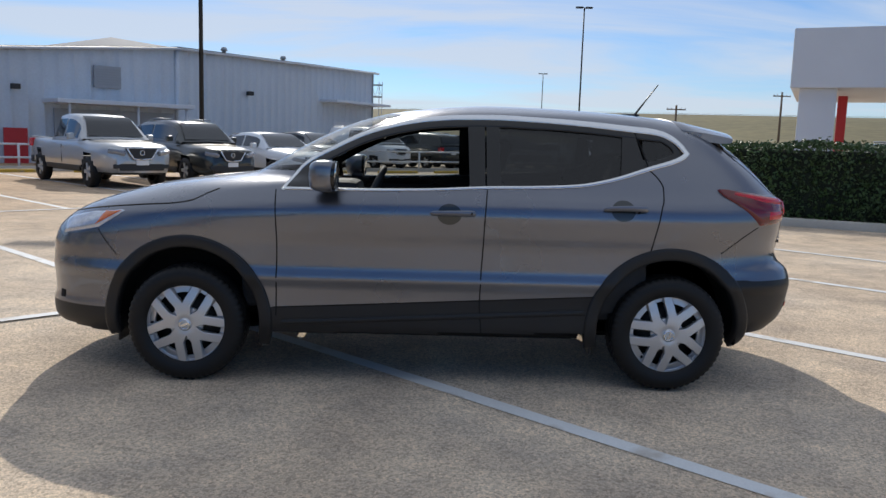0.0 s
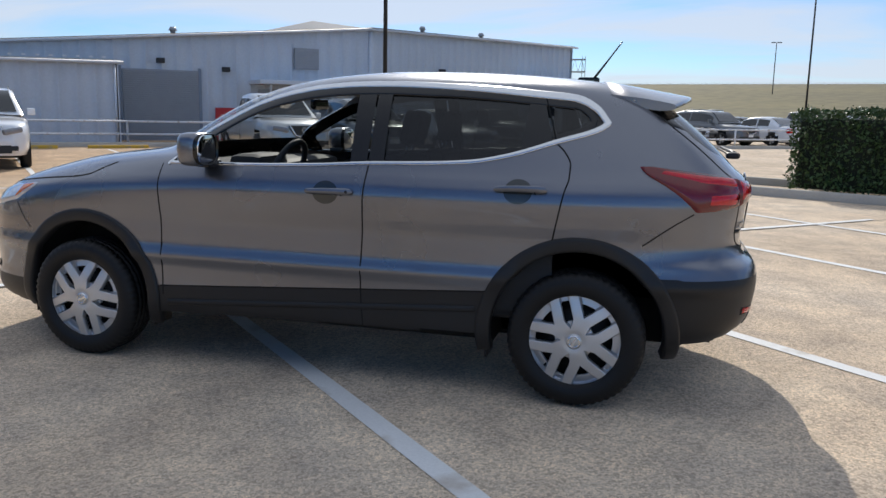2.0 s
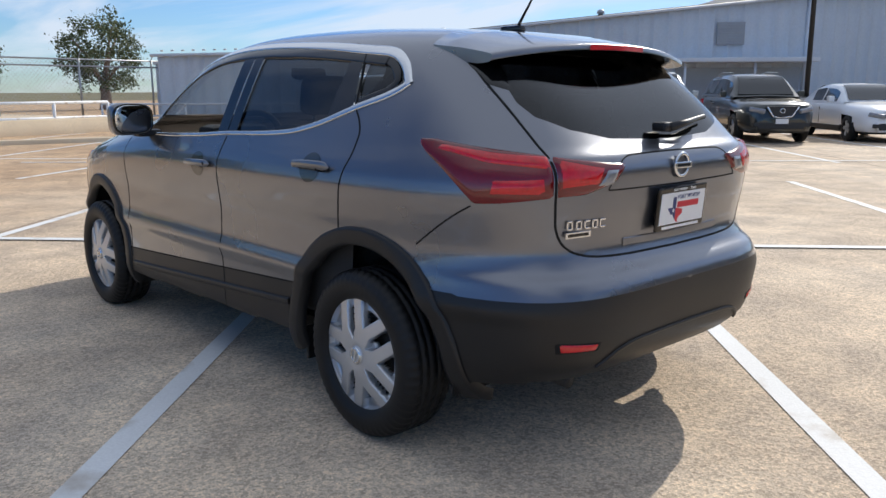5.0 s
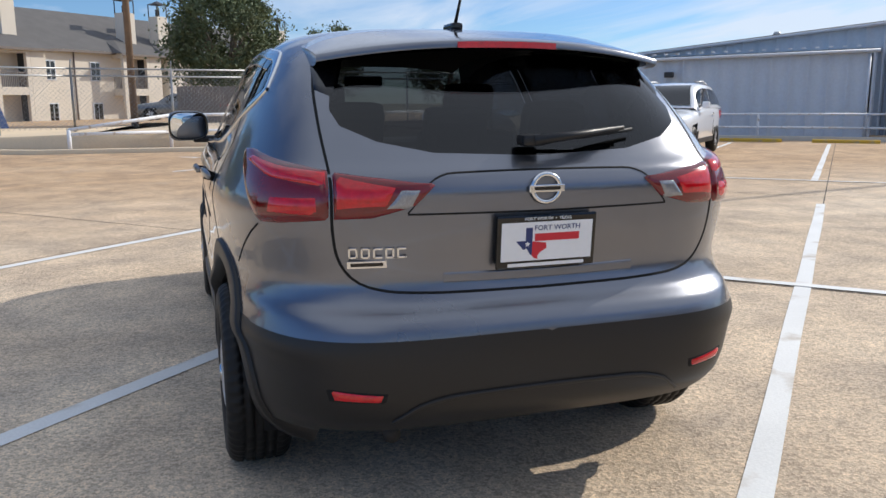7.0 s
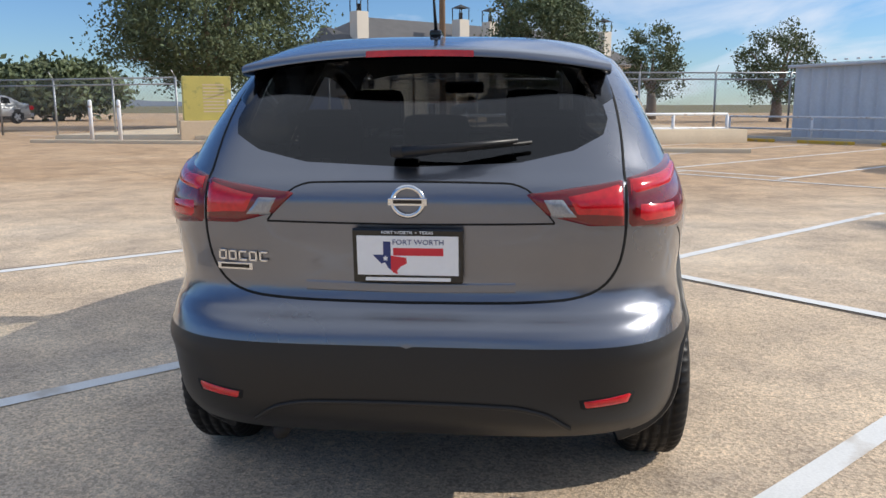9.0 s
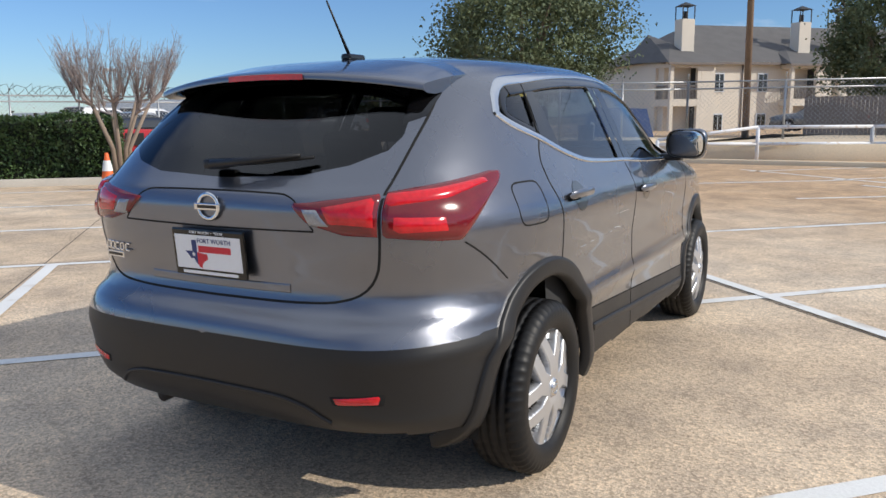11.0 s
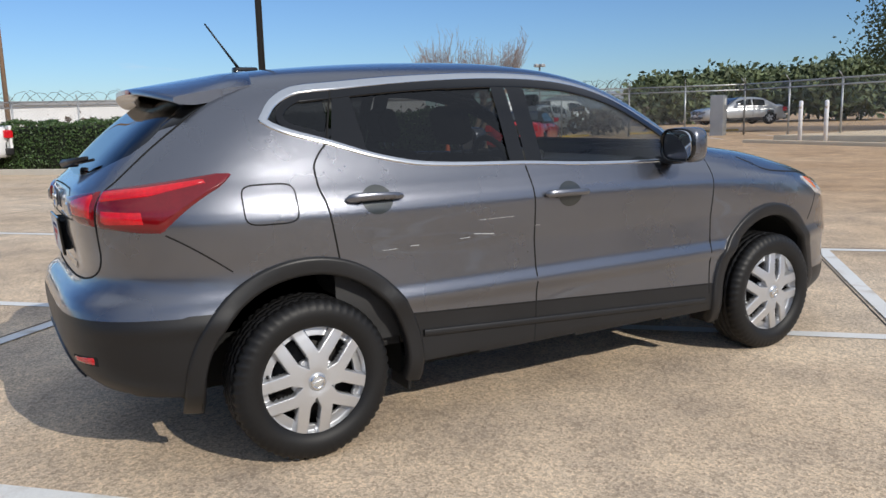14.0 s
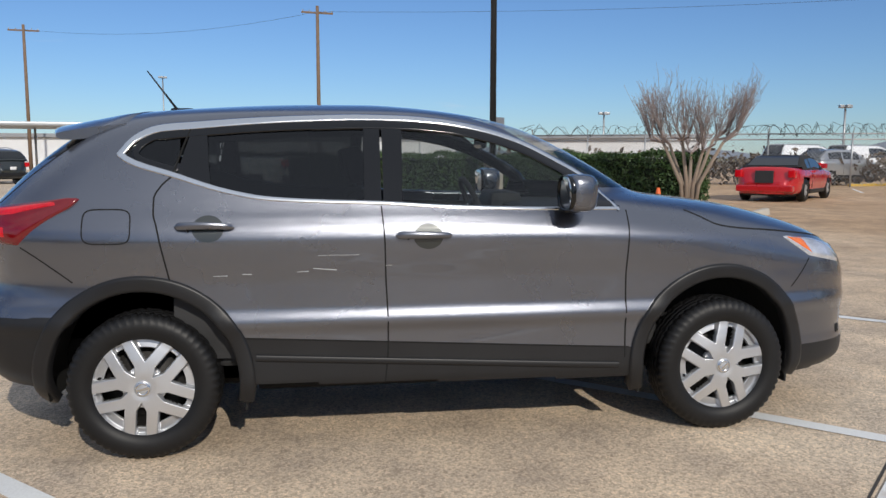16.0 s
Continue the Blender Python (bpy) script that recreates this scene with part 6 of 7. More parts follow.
vehicle("red_pickup", "pickup", "red_car", "red pickup parked far across the lot", pose(21.5, -41, 0, 0, 0, 150))
vehicle("dark_suv", "suv", "dark_car", "black SUV parked far across the lot", pose(16.5, -38, 0, 0, 0, 140))
vehicle("grey_sedan", "sedan", "grey_car", "grey sedan parked behind the clipped hedge", pose(2.0, -27.5, 0, 0, 0, 20))
vehicle("grey_sedan", "sedan", "grey_car", "grey sedan parked at the apartments", pose(-42, -1.0, .45, 0, 0, 80))
vehicle("navy_suv", "suv", "navy_car", "dark blue SUV parked behind the island hedge", pose(13.2, 18.0, 0, 0, 0, 0))
vehicle("red_suv", "suv", "red_car", "dark red SUV parked behind the island hedge", pose(18.6, 18.0, 0, 0, 0, 0))

# ---------------------------------------------------------------- hedges, trees, poles, fences, apartments
rng = np.random.default_rng(7)


def leaf_cards(centres, size, spread=.5):
    """Small folded leaf blades at the given places, each turned at random."""
    n = len(centres)
    a = rng.normal(size=(n, 3))
    a /= np.linalg.norm(a, axis=1, keepdims=True)
    b = np.cross(a, rng.normal(size=(n, 3)))
    b /= np.linalg.norm(b, axis=1, keepdims=True)
    c = np.cross(a, b)
    s = size * rng.uniform(1 - spread, 1 + spread, (n, 1))
    P = np.stack([centres - a * s, centres + b * s * .55 + c * s * .12, centres + a * s, centres - b * s * .55 + c * s * .12], 1)
    idx = np.arange(4 * n).reshape(n, 4)
    return mesh_of("leaves", P.reshape(-1, 3), np.concatenate([idx[:, [0, 1, 2]], idx[:, [0, 2, 3]]]).tolist(), False)


def hedge(label, a, b, width, height, count):
    a, b = Vector((*a, 0)), Vector((*b, 0))
    L = (b - a).length
    ang = math.degrees(math.atan2(b.y - a.y, b.x - a.x))
    m = Matrix.Translation(a) @ pose(0, 0, .1, 0, 0, ang)
    h = thing("hedge", label, "hedge", m)
    nx, ny = int(L / .25), 6
    # solid block coloured near-black to stand for shade between the leaves
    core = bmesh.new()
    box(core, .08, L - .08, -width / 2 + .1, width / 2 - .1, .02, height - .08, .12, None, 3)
    part("hedge_core", core, M["hedge_core"], h, "near-black block for the shade inside")
    area = [("t", L * width), ("f", L * height), ("k", L * height), ("e", width * height), ("e2", width * height)]
    tot = sum(q for _, q in area)
    pts = []
    for k, q in area:
        n = int(count * q / tot)
        u, w = rng.uniform(0, 1, n), rng.uniform(0, 1, n)
        d = rng.normal(0, .035, n)
        wob = .05 * np.sin(u * L * 2.1) + .04 * np.sin(u * L * 5.3 + w * 4)
        if k == "t":
            p = np.stack([u * L, (w - .5) * width, height + d + wob * .8], 1)
        elif k == "f":
            p = np.stack([u * L, -width / 2 + d + wob, w * height], 1)
        elif k == "k":
            p = np.stack([u * L, width / 2 + d + wob, w * height], 1)
        else:
            p = np.stack([(0 if k == "e" else L) + d, (u - .5) * width, w * height], 1)
        pts.append(p)
    tagged(part("hedge_leaves", leaf_cards(np.concatenate(pts), .035), M["hedge_leaf"], h, "dense small evergreen leaves"), kind="stuff")
    return h


hedge("clipped evergreen hedge on a kerbed island", (4.35, 12.1), (17.5, 4.7), 1.3, 1.38, 44000)
h2a, h2b = lot(-14.6, -3.6), lot(-14.6, -12.2)
hedge("clipped evergreen hedge beside a lamp post", h2a[:2], lot(-14.6, -9.0)[:2], 1.1, 1.28, 24000)
hedge("clipped evergreen hedge beside a lamp post", lot(-14.6, -9.9)[:2], lot(-14.6, -22)[:2], 1.1, 1.28, 27000)


def oak(label, x, y, z0, height, radius, n_clumps=150, leaves=75, trunk=.38, leaf=.105):
    t = thing("live_oak", label, "tree", pose(x, y, z0))
    ctr = np.array([0, 0, height * .60])
    limbs = []
    base = Vector((0, 0, height * .26))
    part("trunk", tube([(0, 0, -.1), (.1, .05, height * .14), tuple(base)], [trunk * 1.25, trunk, trunk * .85], 10), M["bark"], t)
    clumps = []
    for k in range(n_clumps):
        d = rng.normal(size=3)
        d /= np.linalg.norm(d)
        r = rng.uniform(.45, 1.0) ** .5
        p = ctr + d * r * np.array([radius, radius, height * .40]) * (1 + .16 * math.sin(3 * math.atan2(d[1], d[0]) + k % 3))
        if p[2] < height * .24:
            p[2] = height * .24 + rng.uniform(0, .5)
        clumps.append(p)
    for k in range(9):
        q = Vector(clumps[k * (n_clumps // 9)])
        mid = base.lerp(q, .5) + Vector((0, 0, .4))
        part("limb", tube([tuple(base), tuple(mid), tuple(q)], [trunk * .5, trunk * .3, .04], 7), M["bark"], t)
    pts = []
    for p in clumps:
        s = rng.uniform(.45, 1.0) * radius * .165
        pts.append(p + rng.normal(size=(leaves, 3)) * np.array([s, s, s * .75]))
    tagged(part("crown", leaf_cards(np.concatenate(pts), leaf), M["leaf"], t, "dense dark evergreen crown"), kind="stuff")
    return t


oak("broad live oak behind the chain-link fence", -41.0, -17.2, .3, 9.4, 5.3, 270, 170)
oak("live oak beside the apartments", -49.5, 2.0, .3, 8.4, 3.5, 190, 150)
oak("live oak beside the apartments", -60, 10.6, .3, 6.9, 2.5, 90, 85)
oak("small round oak at the end of the warehouse", -57.7, 19.3, 0, 7.0, 2.9, 90, 85)
for fx, fy, fh, fr in ((-55.5, -43.9, 6.2, 4.6), (-60.5, -38.0, 6.8, 5.2), (-49.0, -45.5, 5.4, 4.2)):
    oak("distant oak behind the fence", fx, fy, 0, fh * .66, fr, 150, 80, .38, .26)


def bare_tree(x, y):
    t = thing("crape_myrtle", "bare multi-stemmed crape myrtle with pollarded knuckles", "tree", pose(x, y, 0.05))
    r2 = random.Random(5)
    twigs_v, twigs_f = [], []

    def stick(p, q, r0, r1, sides=4):
        p, q = Vector(p), Vector(q)
        d = (q - p).normalized()
        o = d.orthogonal().normalized()
        s = d.cross(o)
        i = len(twigs_v)
        for c, r in ((p, r0), (q, r1)):
            for k in range(sides):
                a = 2 * math.pi * k / sides
                twigs_v.append(tuple(c + (o * math.cos(a) + s * math.sin(a)) * r))
        for k in range(sides):
            twigs_f.append((i + k, i + (k + 1) % sides, i + sides + (k + 1) % sides, i + sides + k))
    for k in range(7):
        a = 2 * math.pi * k / 7 + r2.uniform(-.3, .3)
        out = r2.uniform(.35, .75)
        p0 = (.10 * math.cos(a), .10 * math.sin(a), -.05)
        p1 = (.30 * out * math.cos(a), .30 * out * math.sin(a), .7)
        p2 = (out * math.cos(a), out * math.sin(a), r2.uniform(1.35, 1.65))
        part("stem", tube([p0, p1, p2], [.055, .045, .032], 8), M["bark"], t)
        for j in range(4):
            b = a + r2.uniform(-1, 1)
            kn = Vector(p2) + Vector((math.cos(b) * .28, math.sin(b) * .28, r2.uniform(.05, .35)))
            stick(p2, kn, .026, .022, 6)
            for w in range(17):
                c = b + r2.uniform(-1.0, 1.0)
                ln = r2.uniform(.6, 1.25)
                tip = kn + Vector((math.cos(c) * ln * r2.uniform(.12, .55), math.sin(c) * ln * r2.uniform(.12, .55), ln * r2.uniform(.65, 1.0)))
                mid = kn.lerp(tip, .5) + Vector((r2.uniform(-.04, .04), r2.uniform(-.04, .04), .04))
                stick(kn, mid, .0065, .005, 3)
                stick(mid, tip, .005, .0025, 3)
                for e in range(2):
                    q = mid.lerp(tip, r2.uniform(.2, .9))
                    stick(q, q + Vector((r2.uniform(-.16, .16), r2.uniform(-.16, .16), r2.uniform(.08, .28))), .004, .002, 3)
    tagged(part("twig_crown", mesh_of("twig", twigs_v, twigs_f), M["twig"], t, "fine bare upright twigs"), kind="stuff")
    return t


bare_tree(-7.4, -11.9)


def light_pole(x, y, height, label, base=True, heads=2):
    p = thing("light_pole", label, "lamp post", pose(x, y, 0))
    if base:
        bm = bmesh.new()
        t2 = revolve([(0, 1.05), (.24, 1.05), (.27, 1.02), (.28, -.05)], 28, "z")
        part("concrete_base", t2, M["kerb"], p, "round concrete footing")
        part("base_plate", block(-.17, .17, -.17, .17, 1.05, 1.08, .01), M["pole_black"], p)
    part("pole", tube([(0, 0, 1.05 if base else 0), (0, 0, height)], [.085, .06], 12), M["pole_black"], p)
    for k in range(heads):
        s = 1 if k == 0 else -1
        part("lamp_head", block(min(s * .1, s * .75), max(s * .1, s * .75), -.18, .18, height - .08, height + .06, .04), M["pole_black"], p)
    return p


light_pole(-8.5, 25.0, 13.0, "tall black car-park light pole")
light_pole(-3.9, -15.7, 13.0, "tall black light pole on a round concrete footing")
light_pole(13.4, 68.0, 13.5, "tall dark light pole by the grass bank", False)
light_pole(18.6, 131, 13.0, "far light pole on the grass bank", False)
sg = thing("pole_cabinet", "pale grey metal box fixed behind a light pole", "utility box", pose(-4.1, -16.1, 0, 0, 0, 40))
part("box_body", block(-.22, .22, -.08, .08, 1.75, 2.35, .02), M["galv"], sg)
part("box_post", tube([(.1, 0, .0), (.1, 0, 1.8)], .05, 8), M["galv"], sg)


def utility_pole(x, y, h, label, arm=2.2, turn=0.0, lean=0.0, r=.15):
    p = thing("utility_pole", label, "utility pole", pose(x, y, 0, lean, 0, turn))
    part("pole", tube([(0, 0, -.2), (0, 0, h)], [r * 1.1, r * .75], 12), M["wood"], p)
    part("crossarm", block(-arm / 2, arm / 2, -.05, .05, h - .55, h - .42, .01), M["wood"], p)
    for k in (-1, -.55, .55, 1):
        part("insulator", revolve([(0, .14), (.04, .13), (.03, .06), (.05, .03), (.03, 0)], 10, "z"), M["galv"], p).location = (k * arm * .46, 0, h - .42)
    return p


utility_pole(0.2, -56, 12.2, "tall wooden utility pole with a crossarm", 2.3, 10)
utility_pole(24.5, -69, 12.3, "tall wooden utility pole with a crossarm", 2.4, 10)
utility_pole(-27.5, -2.6, 14, "tall wooden utility pole by the fence", 2.2, 80, 1.5, .12)
utility_pole(28, 87, 6.2, "far wooden utility pole on the bank", 2.2, 0)
utility_pole(43.5, 95, 8.6, "far wooden utility pole on the bank", 2.2, 0)
for (a, b) in (((0.2, -56, 11.8), (24.5, -69, 11.9)), ((0.2, -56, 11.8), (-60, -30, 12.0)), ((-27.5, -2.6, 13.4), (-60, 40, 13.0))):
    A, B = Vector(a), Vector(b)
    w = thing("power_line", "thin sagging overhead power line", "cable")
    part("wire", tube([tuple(A.lerp(B, q) - Vector((0, 0, 4 * .9 * q * (1 - q)))) for q in np.linspace(0, 1, 15)], .012, 4), M["dark_open"], w)


def flood_pole(x, y, h, label):
    p = thing("floodlight_pole", label, "lamp post", pose(x, y, 0))
    part("pole", tube([(0, 0, 0), (0, 0, h)], [.11, .07], 8), M["galv"], p)
    for a in (0, 90, 180, 270):
        part("flood_head", block(.14, .48, -.15, .15, h - .06, h + .16, .04, Matrix.Rotation(radians(a), 4, "Z")), M["galv"], p)
    return p


flood_pole(-24, -62, 5.0, "far galvanised floodlight pole")
flood_pole(-36.9, -48.2, 4.9, "far galvanised floodlight pole")
flood_pole(18, -95, 10.5, "far galvanised floodlight pole")

# orange cones
cone = thing("traffic_cone", "orange traffic cone with a white band", "traffic cone", pose(-6.25, -10.9, 0), "traffic cones")
part("cone_body", revolve([(.0, .72), (.028, .72), (.035, .70), (.15, .04), (.15, .03)], 28, "z"), M["orange"], cone)
part("cone_band", revolve([(.062, .575), (.098, .38)], 28, "z"), M["white_band"], cone, "white reflective band")
part("cone_base", block(-.19, .19, -.19, .19, 0, .04, .015), M["orange"], cone)
copy_thing(cone, pose(2.75, 12.8, .0, 0, 0, 20) @ Matrix.Diagonal((.72, .72, .72, 1)))


# ---------------------------------------------------------------- chain-link fence
def chain_link(label, pts, h, z0=0.0, pitch=.16, spike=True, dense=True):
    f = thing("chain_link_fence", label, "fence")
    V, Fc = [], []
    for a, b in zip(pts[:-1], pts[1:]):
        a, b = Vector((*a, z0)), Vector((*b, z0))
        L = (b - a).length
        d = (b - a).normalized()
        k = max(1, round(L / 3.0))
        for i in range(k + 1):
            p = a + d * (L * i / k)
            part("post", tube([tuple(p - Vector((0, 0, .1))), tuple(p + Vector((0, 0, h)))], .042, 8), M["galv"], f)
            if spike:
                part("barb_arm", tube([tuple(p + Vector((0, 0, h))), tuple(p + Vector((-d.y * .22, d.x * .22, h + .25)))], .02, 6), M["galv"], f)
        for z in (h - .03, h - .28):
            part("top_rail", tube([tuple(a + Vector((0, 0, z))), tuple(b + Vector((0, 0, z)))], .032, 6), M["galv"], f)
        n = int((L + h) / pitch)
        s = Vector((0, 0, 1))
        for sg_ in (1, -1):
            for i in range(n):
                q0 = -h + i * pitch if sg_ > 0 else i * pitch
                e0, e1 = (q0, 0.05), (q0 + sg_ * (h - .1), h - .05)
                lo, hi = 0.0, 1.0
                x0_, x1_ = e0[0], e1[0]
                if x1_ != x0_:
                    ts = sorted(((0 - x0_) / (x1_ - x0_), (L - x0_) / (x1_ - x0_)))
                    lo, hi = max(0, ts[0]), min(1, ts[1])
                if hi <= lo:
                    continue
                A = a + d * (x0_ + (x1_ - x0_) * lo) + s * (e0[1] + (e1[1] - e0[1]) * lo)
                B = a + d * (x0_ + (x1_ - x0_) * hi) + s * (e0[1] + (e1[1] - e0[1]) * hi)
                t = Vector((0, 0, .0055))
                j = len(V)
                V.extend([tuple(A - t), tuple(B - t), tuple(B + t), tuple(A + t)])
                Fc.append((j, j + 1, j + 2, j + 3))
    tagged(part("wire_mesh", mesh_of("wire", V, Fc, False), M["galv"], f, "diamond wire mesh"), kind="stuff")
    return f


chain_link("galvanised chain-link fence with barbed arms", [(-29.5, 14), (-27.4, 2), (-26.4, -4.5), (-25.2, -9.0)], 2.15, .40)
chain_link("tall galvanised chain-link fence", [(-26.5, -13.0), (-29.0, -22.0), (-26.0, -26.5), (-19.5, -29.0), (-10.0, -34.0), (6, -40)], 2.35, .05)
# coils of wire and scrub along the fence top
bw = thing("barbed_wire", "tangled barbed wire along the fence top", "wire")
for (x0_, y0_), (x1_, y1_) in (((-26.0, -26.5), (-19.5, -29.0)), ((-19.5, -29.0), (-10.0, -34.0)), ((-10.0, -34.0), (6, -40))):
    for r in range(3):
        n = 60
        ptsw = [(x0_ + (x1_ - x0_) * i / n + rng.normal(0, .06), y0_ + (y1_ - y0_) * i / n + .25 * math.cos(i * 1.1 + r), 2.55 + .26 * math.sin(i * (1.1 + .1 * r) + r) + rng.normal(0, .05)) for i in range(n + 1)]
        part("wire_coil", tube(ptsw, .011, 3), M["dark_metal"], bw)
for k in range(9):
    a, b = (-2 + k * -3.1, -37.5 + k * 1.2), (-4.5 + k * -3.1, -36.5 + k * 1.2)
    sc = thing("scrub_bush", "tangle of brown bare winter brush", "shrub", pose(a[0], a[1] - 1.5, 0))
    pts = rng.normal(size=(700, 3)) * np.array([1.1, .5, .32]) + np.array([0, 0, .8])
    tagged(part("brush", leaf_cards(pts, .16), M["brush"], sc), kind="stuff")
ws = thing("pale_shed", "long low white-sheeted shed beyond the fence", "building", pose(-30, -47, 0, 0, 0, -20))
part("wall", block(4, 16, -2, 2, 0, 2.6, .05), M["tarp_white"], ws)
part("roof", block(3.7, 16.3, -2.4, 2.4, 2.6, 2.85, .05), M["galv"], ws)
can = thing("shade_canopy", "flat grey shade canopy on posts", "canopy", pose(22, -52, 0, 0, 0, 10))
part("roof", block(-9, 9, -3, 3, 3.2, 3.5, .1), M["galv"], can)
for x in (-8, -3, 3, 8):
    part("post", tube([(x, -2, 0), (x, -2, 3.2)], .08, 8), M["galv"], can)
lb = thing("white_warehouse", "long low white building across the lot", "building", pose(30, -85, 0, 0, 0, 5))
part("wall", block(-45, 30, -4, 4, 0, 3.2, .05), M["tarp_white"], lb)
part("roof", block(-45.4, 30.4, -4.4, 4.4, 3.2, 3.6, .05), M["roofing"], lb)
kg = thing("gate_cabinet", "grey steel gate cabinet between fence posts", "utility box", pose(-28.4, -23.0, 0, 0, 0, 30))
part("box_body", block(-.45, .45, -.3, .3, 0, 1.9, .03), M["galv"], kg)
part("notice", block(-.15, .15, .3, .32, 1.45, 1.75, .004), M["white_plate"], kg, "small white notice")
yc = thing("yellow_cabinet", "faded yellow utility cabinet on a concrete plinth", "utility box", pose(-25.0, -11.2, 0, 0, 0, 25))
part("plinth", block(-.6, .65, -1.0, 1.0, 0, .75, .03), M["wall_tan"], yc)
cb = part("cabinet", block(-.5, .5, -.85, .85, .75, 2.35, .02), M["box_yellow"], yc)
part("cabinet_side", block(-.505, .495, .85, .86, .77, 2.33, .004), M["galv"], yc)
for k in range(9):
    part("warning_bar", block(.498, .505, -.15, .6, 1.05 + k * .12, 1.10 + k * .12, .002), M["wall_tan"], cb, "faded unreadable print")
for x, y in ((-22.4, -9.4), (-22.6, -13.4), (-22.9, -14.6)):
    bl_ = thing("bollard", "white steel pipe bollard", "bollard", pose(x, y, 0), "white bollards")
    part("pipe", tube([(0, 0, 0), (0, 0, 1.45), (0, 0, 1.5)], [.07, .07, .04], 12), M["rail"], bl_)
tb = thing("trash_bin", "black mesh litter bin by the fence", "bin", pose(-24.2, -7.6, .2))
part("bin_body", revolve([(0, .02), (.26, .02), (.29, .8), (.27, .82), (.25, .1)], 20, "z"), M["dark_open"], tb)
hy = thing("fire_hydrant", "pale fire hydrant behind the fence", "hydrant", pose(-31, -9.6, .3))
part("barrel", revolve([(0, .8), (.1, .76), (.13, .66), (.11, .62), (.11, .12), (.16, .1), (.16, 0)], 18, "z"), M["rail"], hy)
part("outlet", tube([(-.2, 0, .5), (.2, 0, .5)], .06, 10), M["rail"], hy)
tp = thing("blue_tarpaulin", "blue tarpaulin slung over stacked goods", "tarpaulin", pose(-38.6, -10.8, .2, 0, 0, 14))
part("sheet", mesh_of("tarp", [(0, -2, 0), (0, 2, 0), (-.6, 1.6, 1.5), (-.6, -1.2, 1.6), (-2.5, -1.4, 1.5), (-2.5, 1.5, 1.3), (-2.8, -2, 0), (-2.8, 2, 0)], [(0, 1, 2, 3), (3, 2, 5, 4), (4, 5, 7, 6), (0, 3, 4, 6), (1, 7, 5, 2)], False), M["tarp_blue"], tp)
df = thing("board_enclosure", "grey wooden bin enclosure behind the fence", "fence", pose(-33, 1.6, .3, 0, 0, 92))
for k in range(36):
    part("board", block(-2.7 + k * .15, -2.56 + k * .15, -.02, .02, 0, 1.75 + .01 * (k % 3), .004), M["wood_fence"], df)
part("block_pier", block(2.75, 3.5, -.2, .3, 0, 1.7, .02), M["stucco"], df, "pale masonry pier")


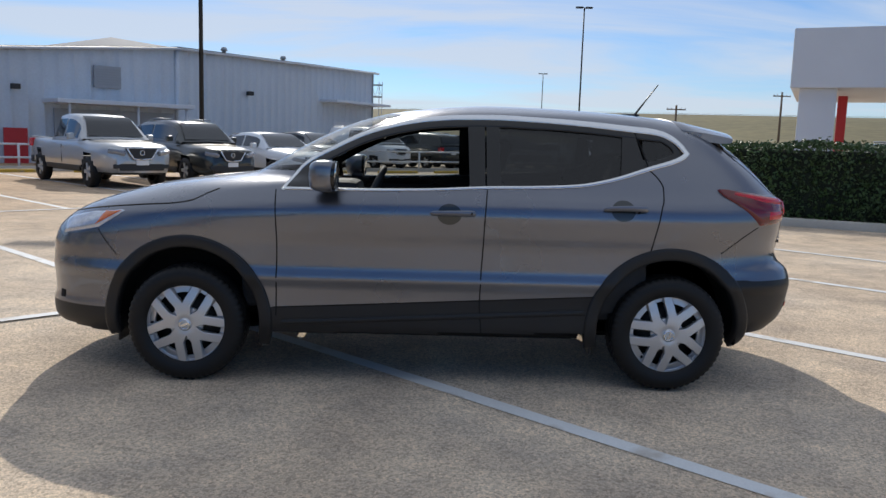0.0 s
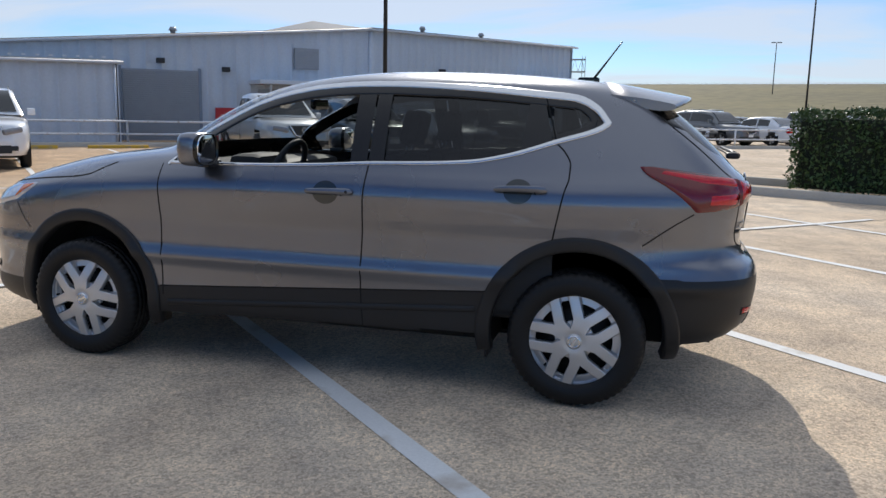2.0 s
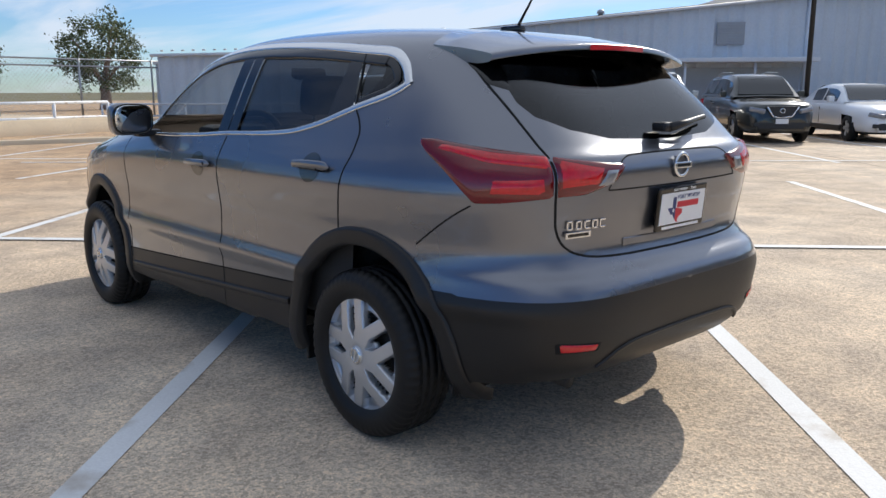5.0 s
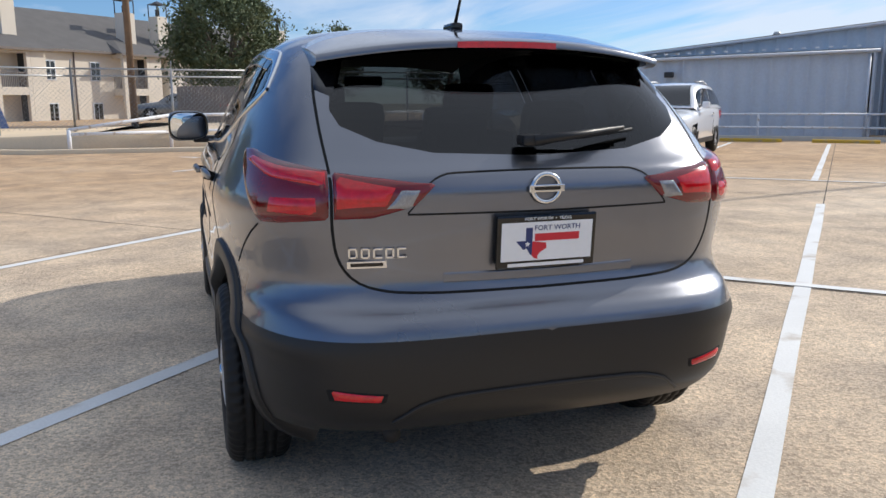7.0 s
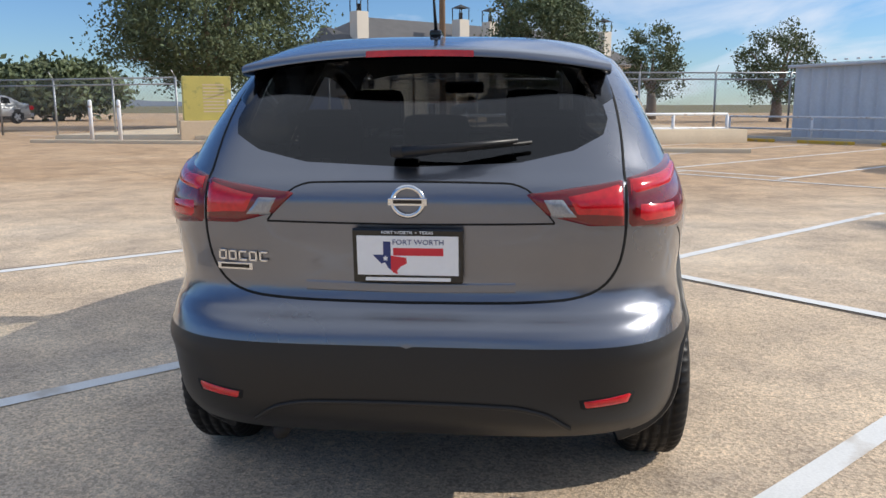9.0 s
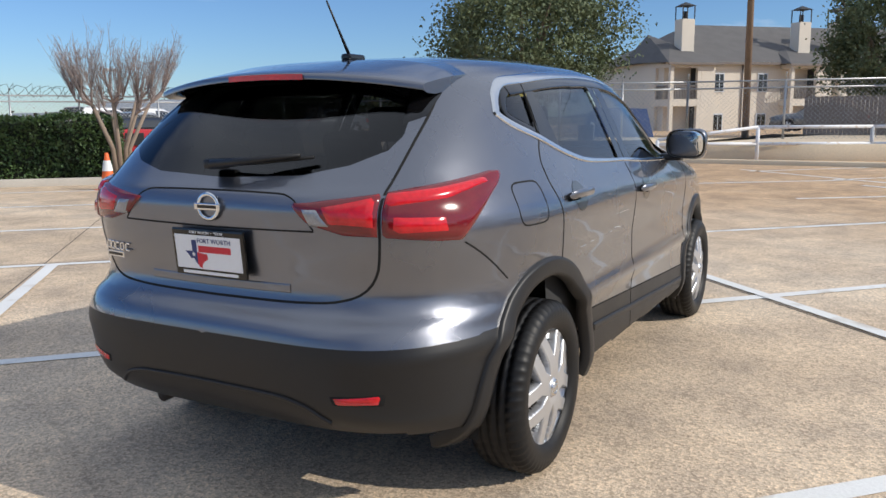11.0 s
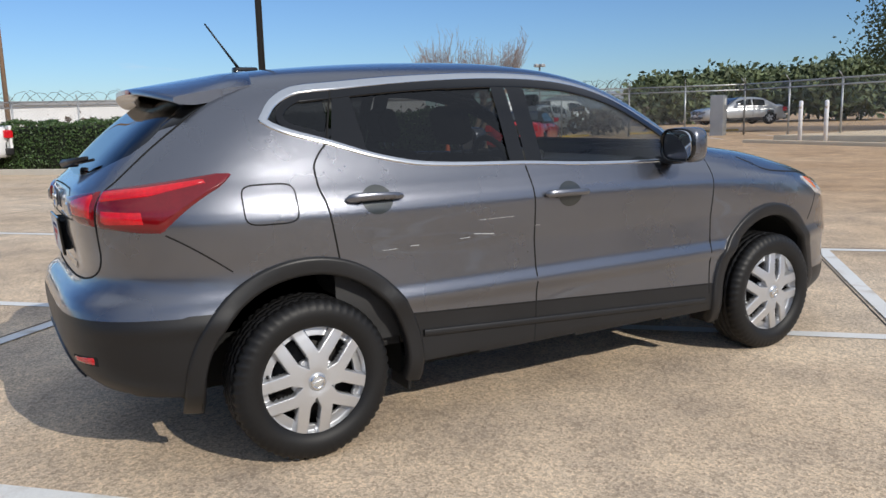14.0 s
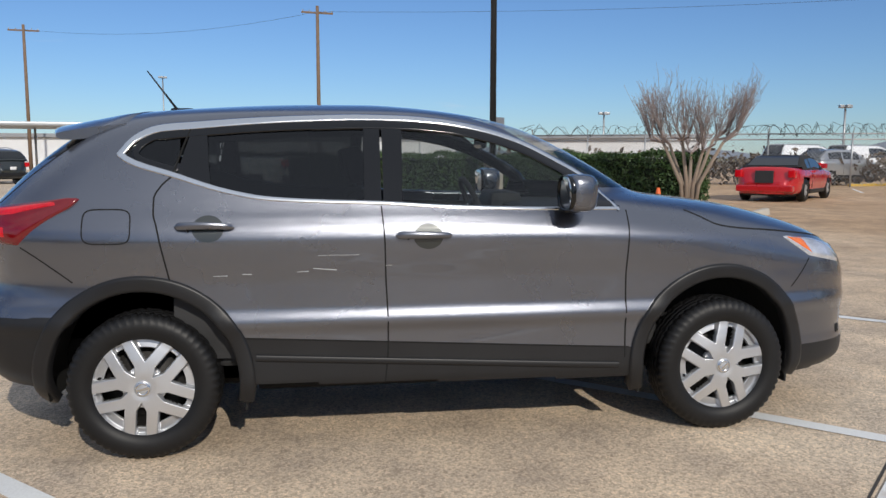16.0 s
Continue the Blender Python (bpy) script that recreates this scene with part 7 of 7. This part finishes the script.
# ---------------------------------------------------------------- apartment block
def apartments(m):
    """Local x points out of the long front, y runs along it; balcony wings stand forward of it in mirrored pairs."""
    a = thing("apartment_block", "two-storey cream apartment block with grey shingle roof", "building", m)
    g0, eave = -.8, 4.75
    part("wall", block(-12, -1.2, .2, 34, g0, eave + .15, .02), M["stucco"], a)
    ridge = [(-.75, -.3, eave + .1), (-.75, 34.5, eave + .1), (-6.4, 29.5, 8.0), (-6.4, 5.2, 8.0), (-12.5, -.3, eave + .1), (-12.5, 34.5, eave + .1)]
    part("main_roof", mesh_of("roof", ridge, [(0, 1, 2, 3), (3, 2, 5, 4), (0, 3, 4), (1, 5, 2)], False), M["shingle"], a, "grey hipped shingle roof")
    part("fascia_board", block(-.78, -.70, -.3, 34.5, eave - .08, eave + .09, .01), M["wood_fence"], a)
    for y0, near in ((0, 0), (9.7, 0), (13.9, 1), (23.6, 0), (27.8, 1)):
        y1 = y0 + 3.5
        lo, hi = (y0, y0 + 2.4) if not near else (y1 - 2.4, y1)
        w = part("wing", block(-3.7, -2.2, y0, y1, g0, eave, .02), M["stucco"], a)
        rest = (hi, y1) if not near else (y0, lo)
        part("wing_front", block(-2.2, 0, rest[0], rest[1], g0, eave, .02), M["stucco"], w)
        post = lo if not near else hi
        for py in (lo + .14, hi - .14):
            part("corner_post", block(-.28, 0, py - .14, py + .14, g0, eave, .02), M["stucco"], w)
        part("corner_post", block(-2.24, -1.98, post - (.0 if not near else .26), post + (.26 if not near else .0), g0, eave, .02), M["stucco"], w)
        for z0, z1 in ((g0, g0 + .1), (1.75, 2.25), (4.40, eave)):
            part("balcony_slab", block(-2.2, -.01, lo + .01, hi - .01, z0, z1, .01), M["stucco"], w)
        # back and one side coloured near-black for the shade within the balcony
        part("balcony_shade", block(-2.19, -2.12, lo + .05, hi - .05, g0 + .1, 4.4, .01), M["dark_open"], w, "back wall of a deep balcony, near-black for its shade")
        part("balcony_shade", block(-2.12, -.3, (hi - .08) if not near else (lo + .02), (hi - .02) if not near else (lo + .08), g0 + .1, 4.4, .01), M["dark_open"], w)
        part("balcony_rail", block(-.16, -.10, lo + .28, hi - .28, 3.12, 3.20, .01), M["wood_fence"], w)
        side = lo + .1 if not near else hi - .1
        part("balcony_rail", block(-1.98, -.28, side - .03, side + .03, 3.12, 3.20, .01), M["wood_fence"], w)
        for k in range(15):
            q = lo + .33 + k * (hi - lo - .66) / 14
            part("baluster", block(-.15, -.11, q - .02, q + .02, 2.25, 3.12, .004), M["wood_fence"], w)
        for k in range(12):
            q = -1.93 + k * 1.6 / 11
            part("baluster", block(q - .02, q + .02, side - .02, side + .02, 2.25, 3.12, .004), M["wood_fence"], w)
        c = (y0 + y1) / 2
        g = [(.35, y0 - .35, eave - .05), (.35, y1 + .35, eave - .05), (-3.2, c, eave + 1.55), (-6.4, c, 7.2), (-6.4, y0 - .35, eave + .25), (-6.4, y1 + .35, eave + .25)]
        part("wing_roof", mesh_of("roof", g, [(0, 1, 2), (1, 5, 3, 2), (0, 2, 3, 4)], False), M["shingle"], w, "grey hipped shingle roof")
        part("fascia_board", block(.30, .36, y0 - .35, y1 + .35, eave - .20, eave - .04, .01), M["wood_fence"], w)
    for y in (4.6, 8.2, 18.6, 21.9, 32.2):
        for z in (-.1, 2.75):
            fr = part("window", block(-1.22, -1.14, y - .42, y + .42, z, z + 1.35, .01), M["fascia"], a)
            part("pane", block(-1.145, -1.12, y - .34, y + .34, z + .08, z + 1.27, .004), M["car_glass"], fr)
            part("glazing_bar", block(-1.125, -1.11, y - .02, y + .02, z + .08, z + 1.27, .002), M["fascia"], fr)
    for y in (6.5, 20.2):
        part("downspout", tube([(-1.14, y, g0), (-1.14, y, eave)], .05, 6), M["wood_fence"], a)
    for y in (2.3, 12.0, 15.2, 25.9, 29.6):
        x = -2.2
        c = part("chimney", block(x - .5, x + .5, y - .5, y + .5, eave, 7.85, .02), M["stucco"], a, "square stucco chimney")
        part("chimney_cap", mesh_of("cap", [(x - .55, y - .55, 8.75), (x + .55, y - .55, 8.75), (x + .55, y + .55, 8.75), (x - .55, y + .55, 8.75), (x, y, 9.05)], [(0, 1, 4), (1, 2, 4), (2, 3, 4), (3, 0, 4), (3, 2, 1, 0)], False), M["dark_open"], c)
        for sx in (-.47, .47):
            for sy in (-.47, .47):
                part("cap_leg", block(x + sx - .03, x + sx + .03, y + sy - .03, y + sy + .03, 7.8, 8.77, .004), M["dark_open"], c)
        part("flue", tube([(x, y, 7.8), (x, y, 8.4)], .16, 10), M["dark_metal"], c)
    return a


apartments(pose(-65.0, -14.1, -.05, 0, 0, LOT_TURN) @ Matrix.Diagonal((1.22, 1.22, 1.22, 1)))

# white dealer canopy across the grass, with a red stripe
dc = thing("dealer_canopy", "white-clad flat canopy on square columns with a red stripe", "building", pose(18.4, 36, 0, 0, 0, -26))
part("fascia", block(0, 22, -4, 8, 4.3, 7.0, .05), M["fascia"], dc)
part("column", block(.4, 2.0, -3.6, -2.0, 0, 4.3, .03), M["fascia"], dc)
part("column", block(6.4, 8.0, -3.6, -2.0, 0, 4.3, .03), M["fascia"], dc)
part("red_stripe", block(2.15, 2.6, 2.0, 3.5, 0, 4.3, .03), M["red_door"], dc, "glossy red portal edge")
part("back_wall", block(8.2, 22, -2, 8, 0, 4.3, .05), M["fascia"], dc)

# far land: a road on the bank; low ridges coloured blue as haze
def ridge_line(name, r, a0, a1, h, label, mat, seed):
    P = []
    for k in range(81):
        a = radians(a0 + (a1 - a0) * k / 80)
        hh = h * (.55 + .30 * math.sin(k * .21 + seed) + .18 * math.sin(k * .53 + seed * 2) + .08 * math.sin(k * 1.7))
        P.append([(r * math.sin(a), r * math.cos(a), -6), (r * math.sin(a), r * math.cos(a), max(hh, 1)), ((r + 120) * math.sin(a), (r + 120) * math.cos(a), max(hh * 1.05, 1))])
    return tagged(part(name, grid_mesh(np.array(P)), M[mat]), label, "hill", kind="structure")


ridge_line("backdrop_north", 900, -40, 75, 27, "low wooded ridge on the horizon, coloured blue as haze", "ridge", 1)
ridge_line("backdrop_south", 900, 140, 260, 24, "low hills on the horizon, coloured blue as haze", "ridge", 2)
rd = [[(x, y, hill(x, y) + .25) for y in (172 - .30 * x, 184 - .30 * x)] for x in np.linspace(-20, 260, 40)]
tagged(part("road", grid_mesh(np.array(rd), True), M["far_road"]), "pale highway along the top of the bank", "road", kind="structure")
gant = thing("sign_gantry", "steel lattice mast beside the warehouse end", "gantry", pose(-3.9, 55.4, 0) @ Matrix.Diagonal((.22, .5, .62, 1)))
for x in (0, 1.0):
    part("leg", tube([(x, 0, -1), (x, 0, 9)], .12, 6), M["galv"], gant)
for z in (7.2, 8.6):
    part("chord", tube([(-9, 0, z), (1.0, 0, z)], .09, 6), M["galv"], gant)
for k in range(9):
    part("brace", tube([(-9 + k * 1.1, 0, 7.2 if k % 2 else 8.6), (-9 + (k + 1) * 1.1, 0, 8.6 if k % 2 else 7.2)], .05, 5), M["galv"], gant)
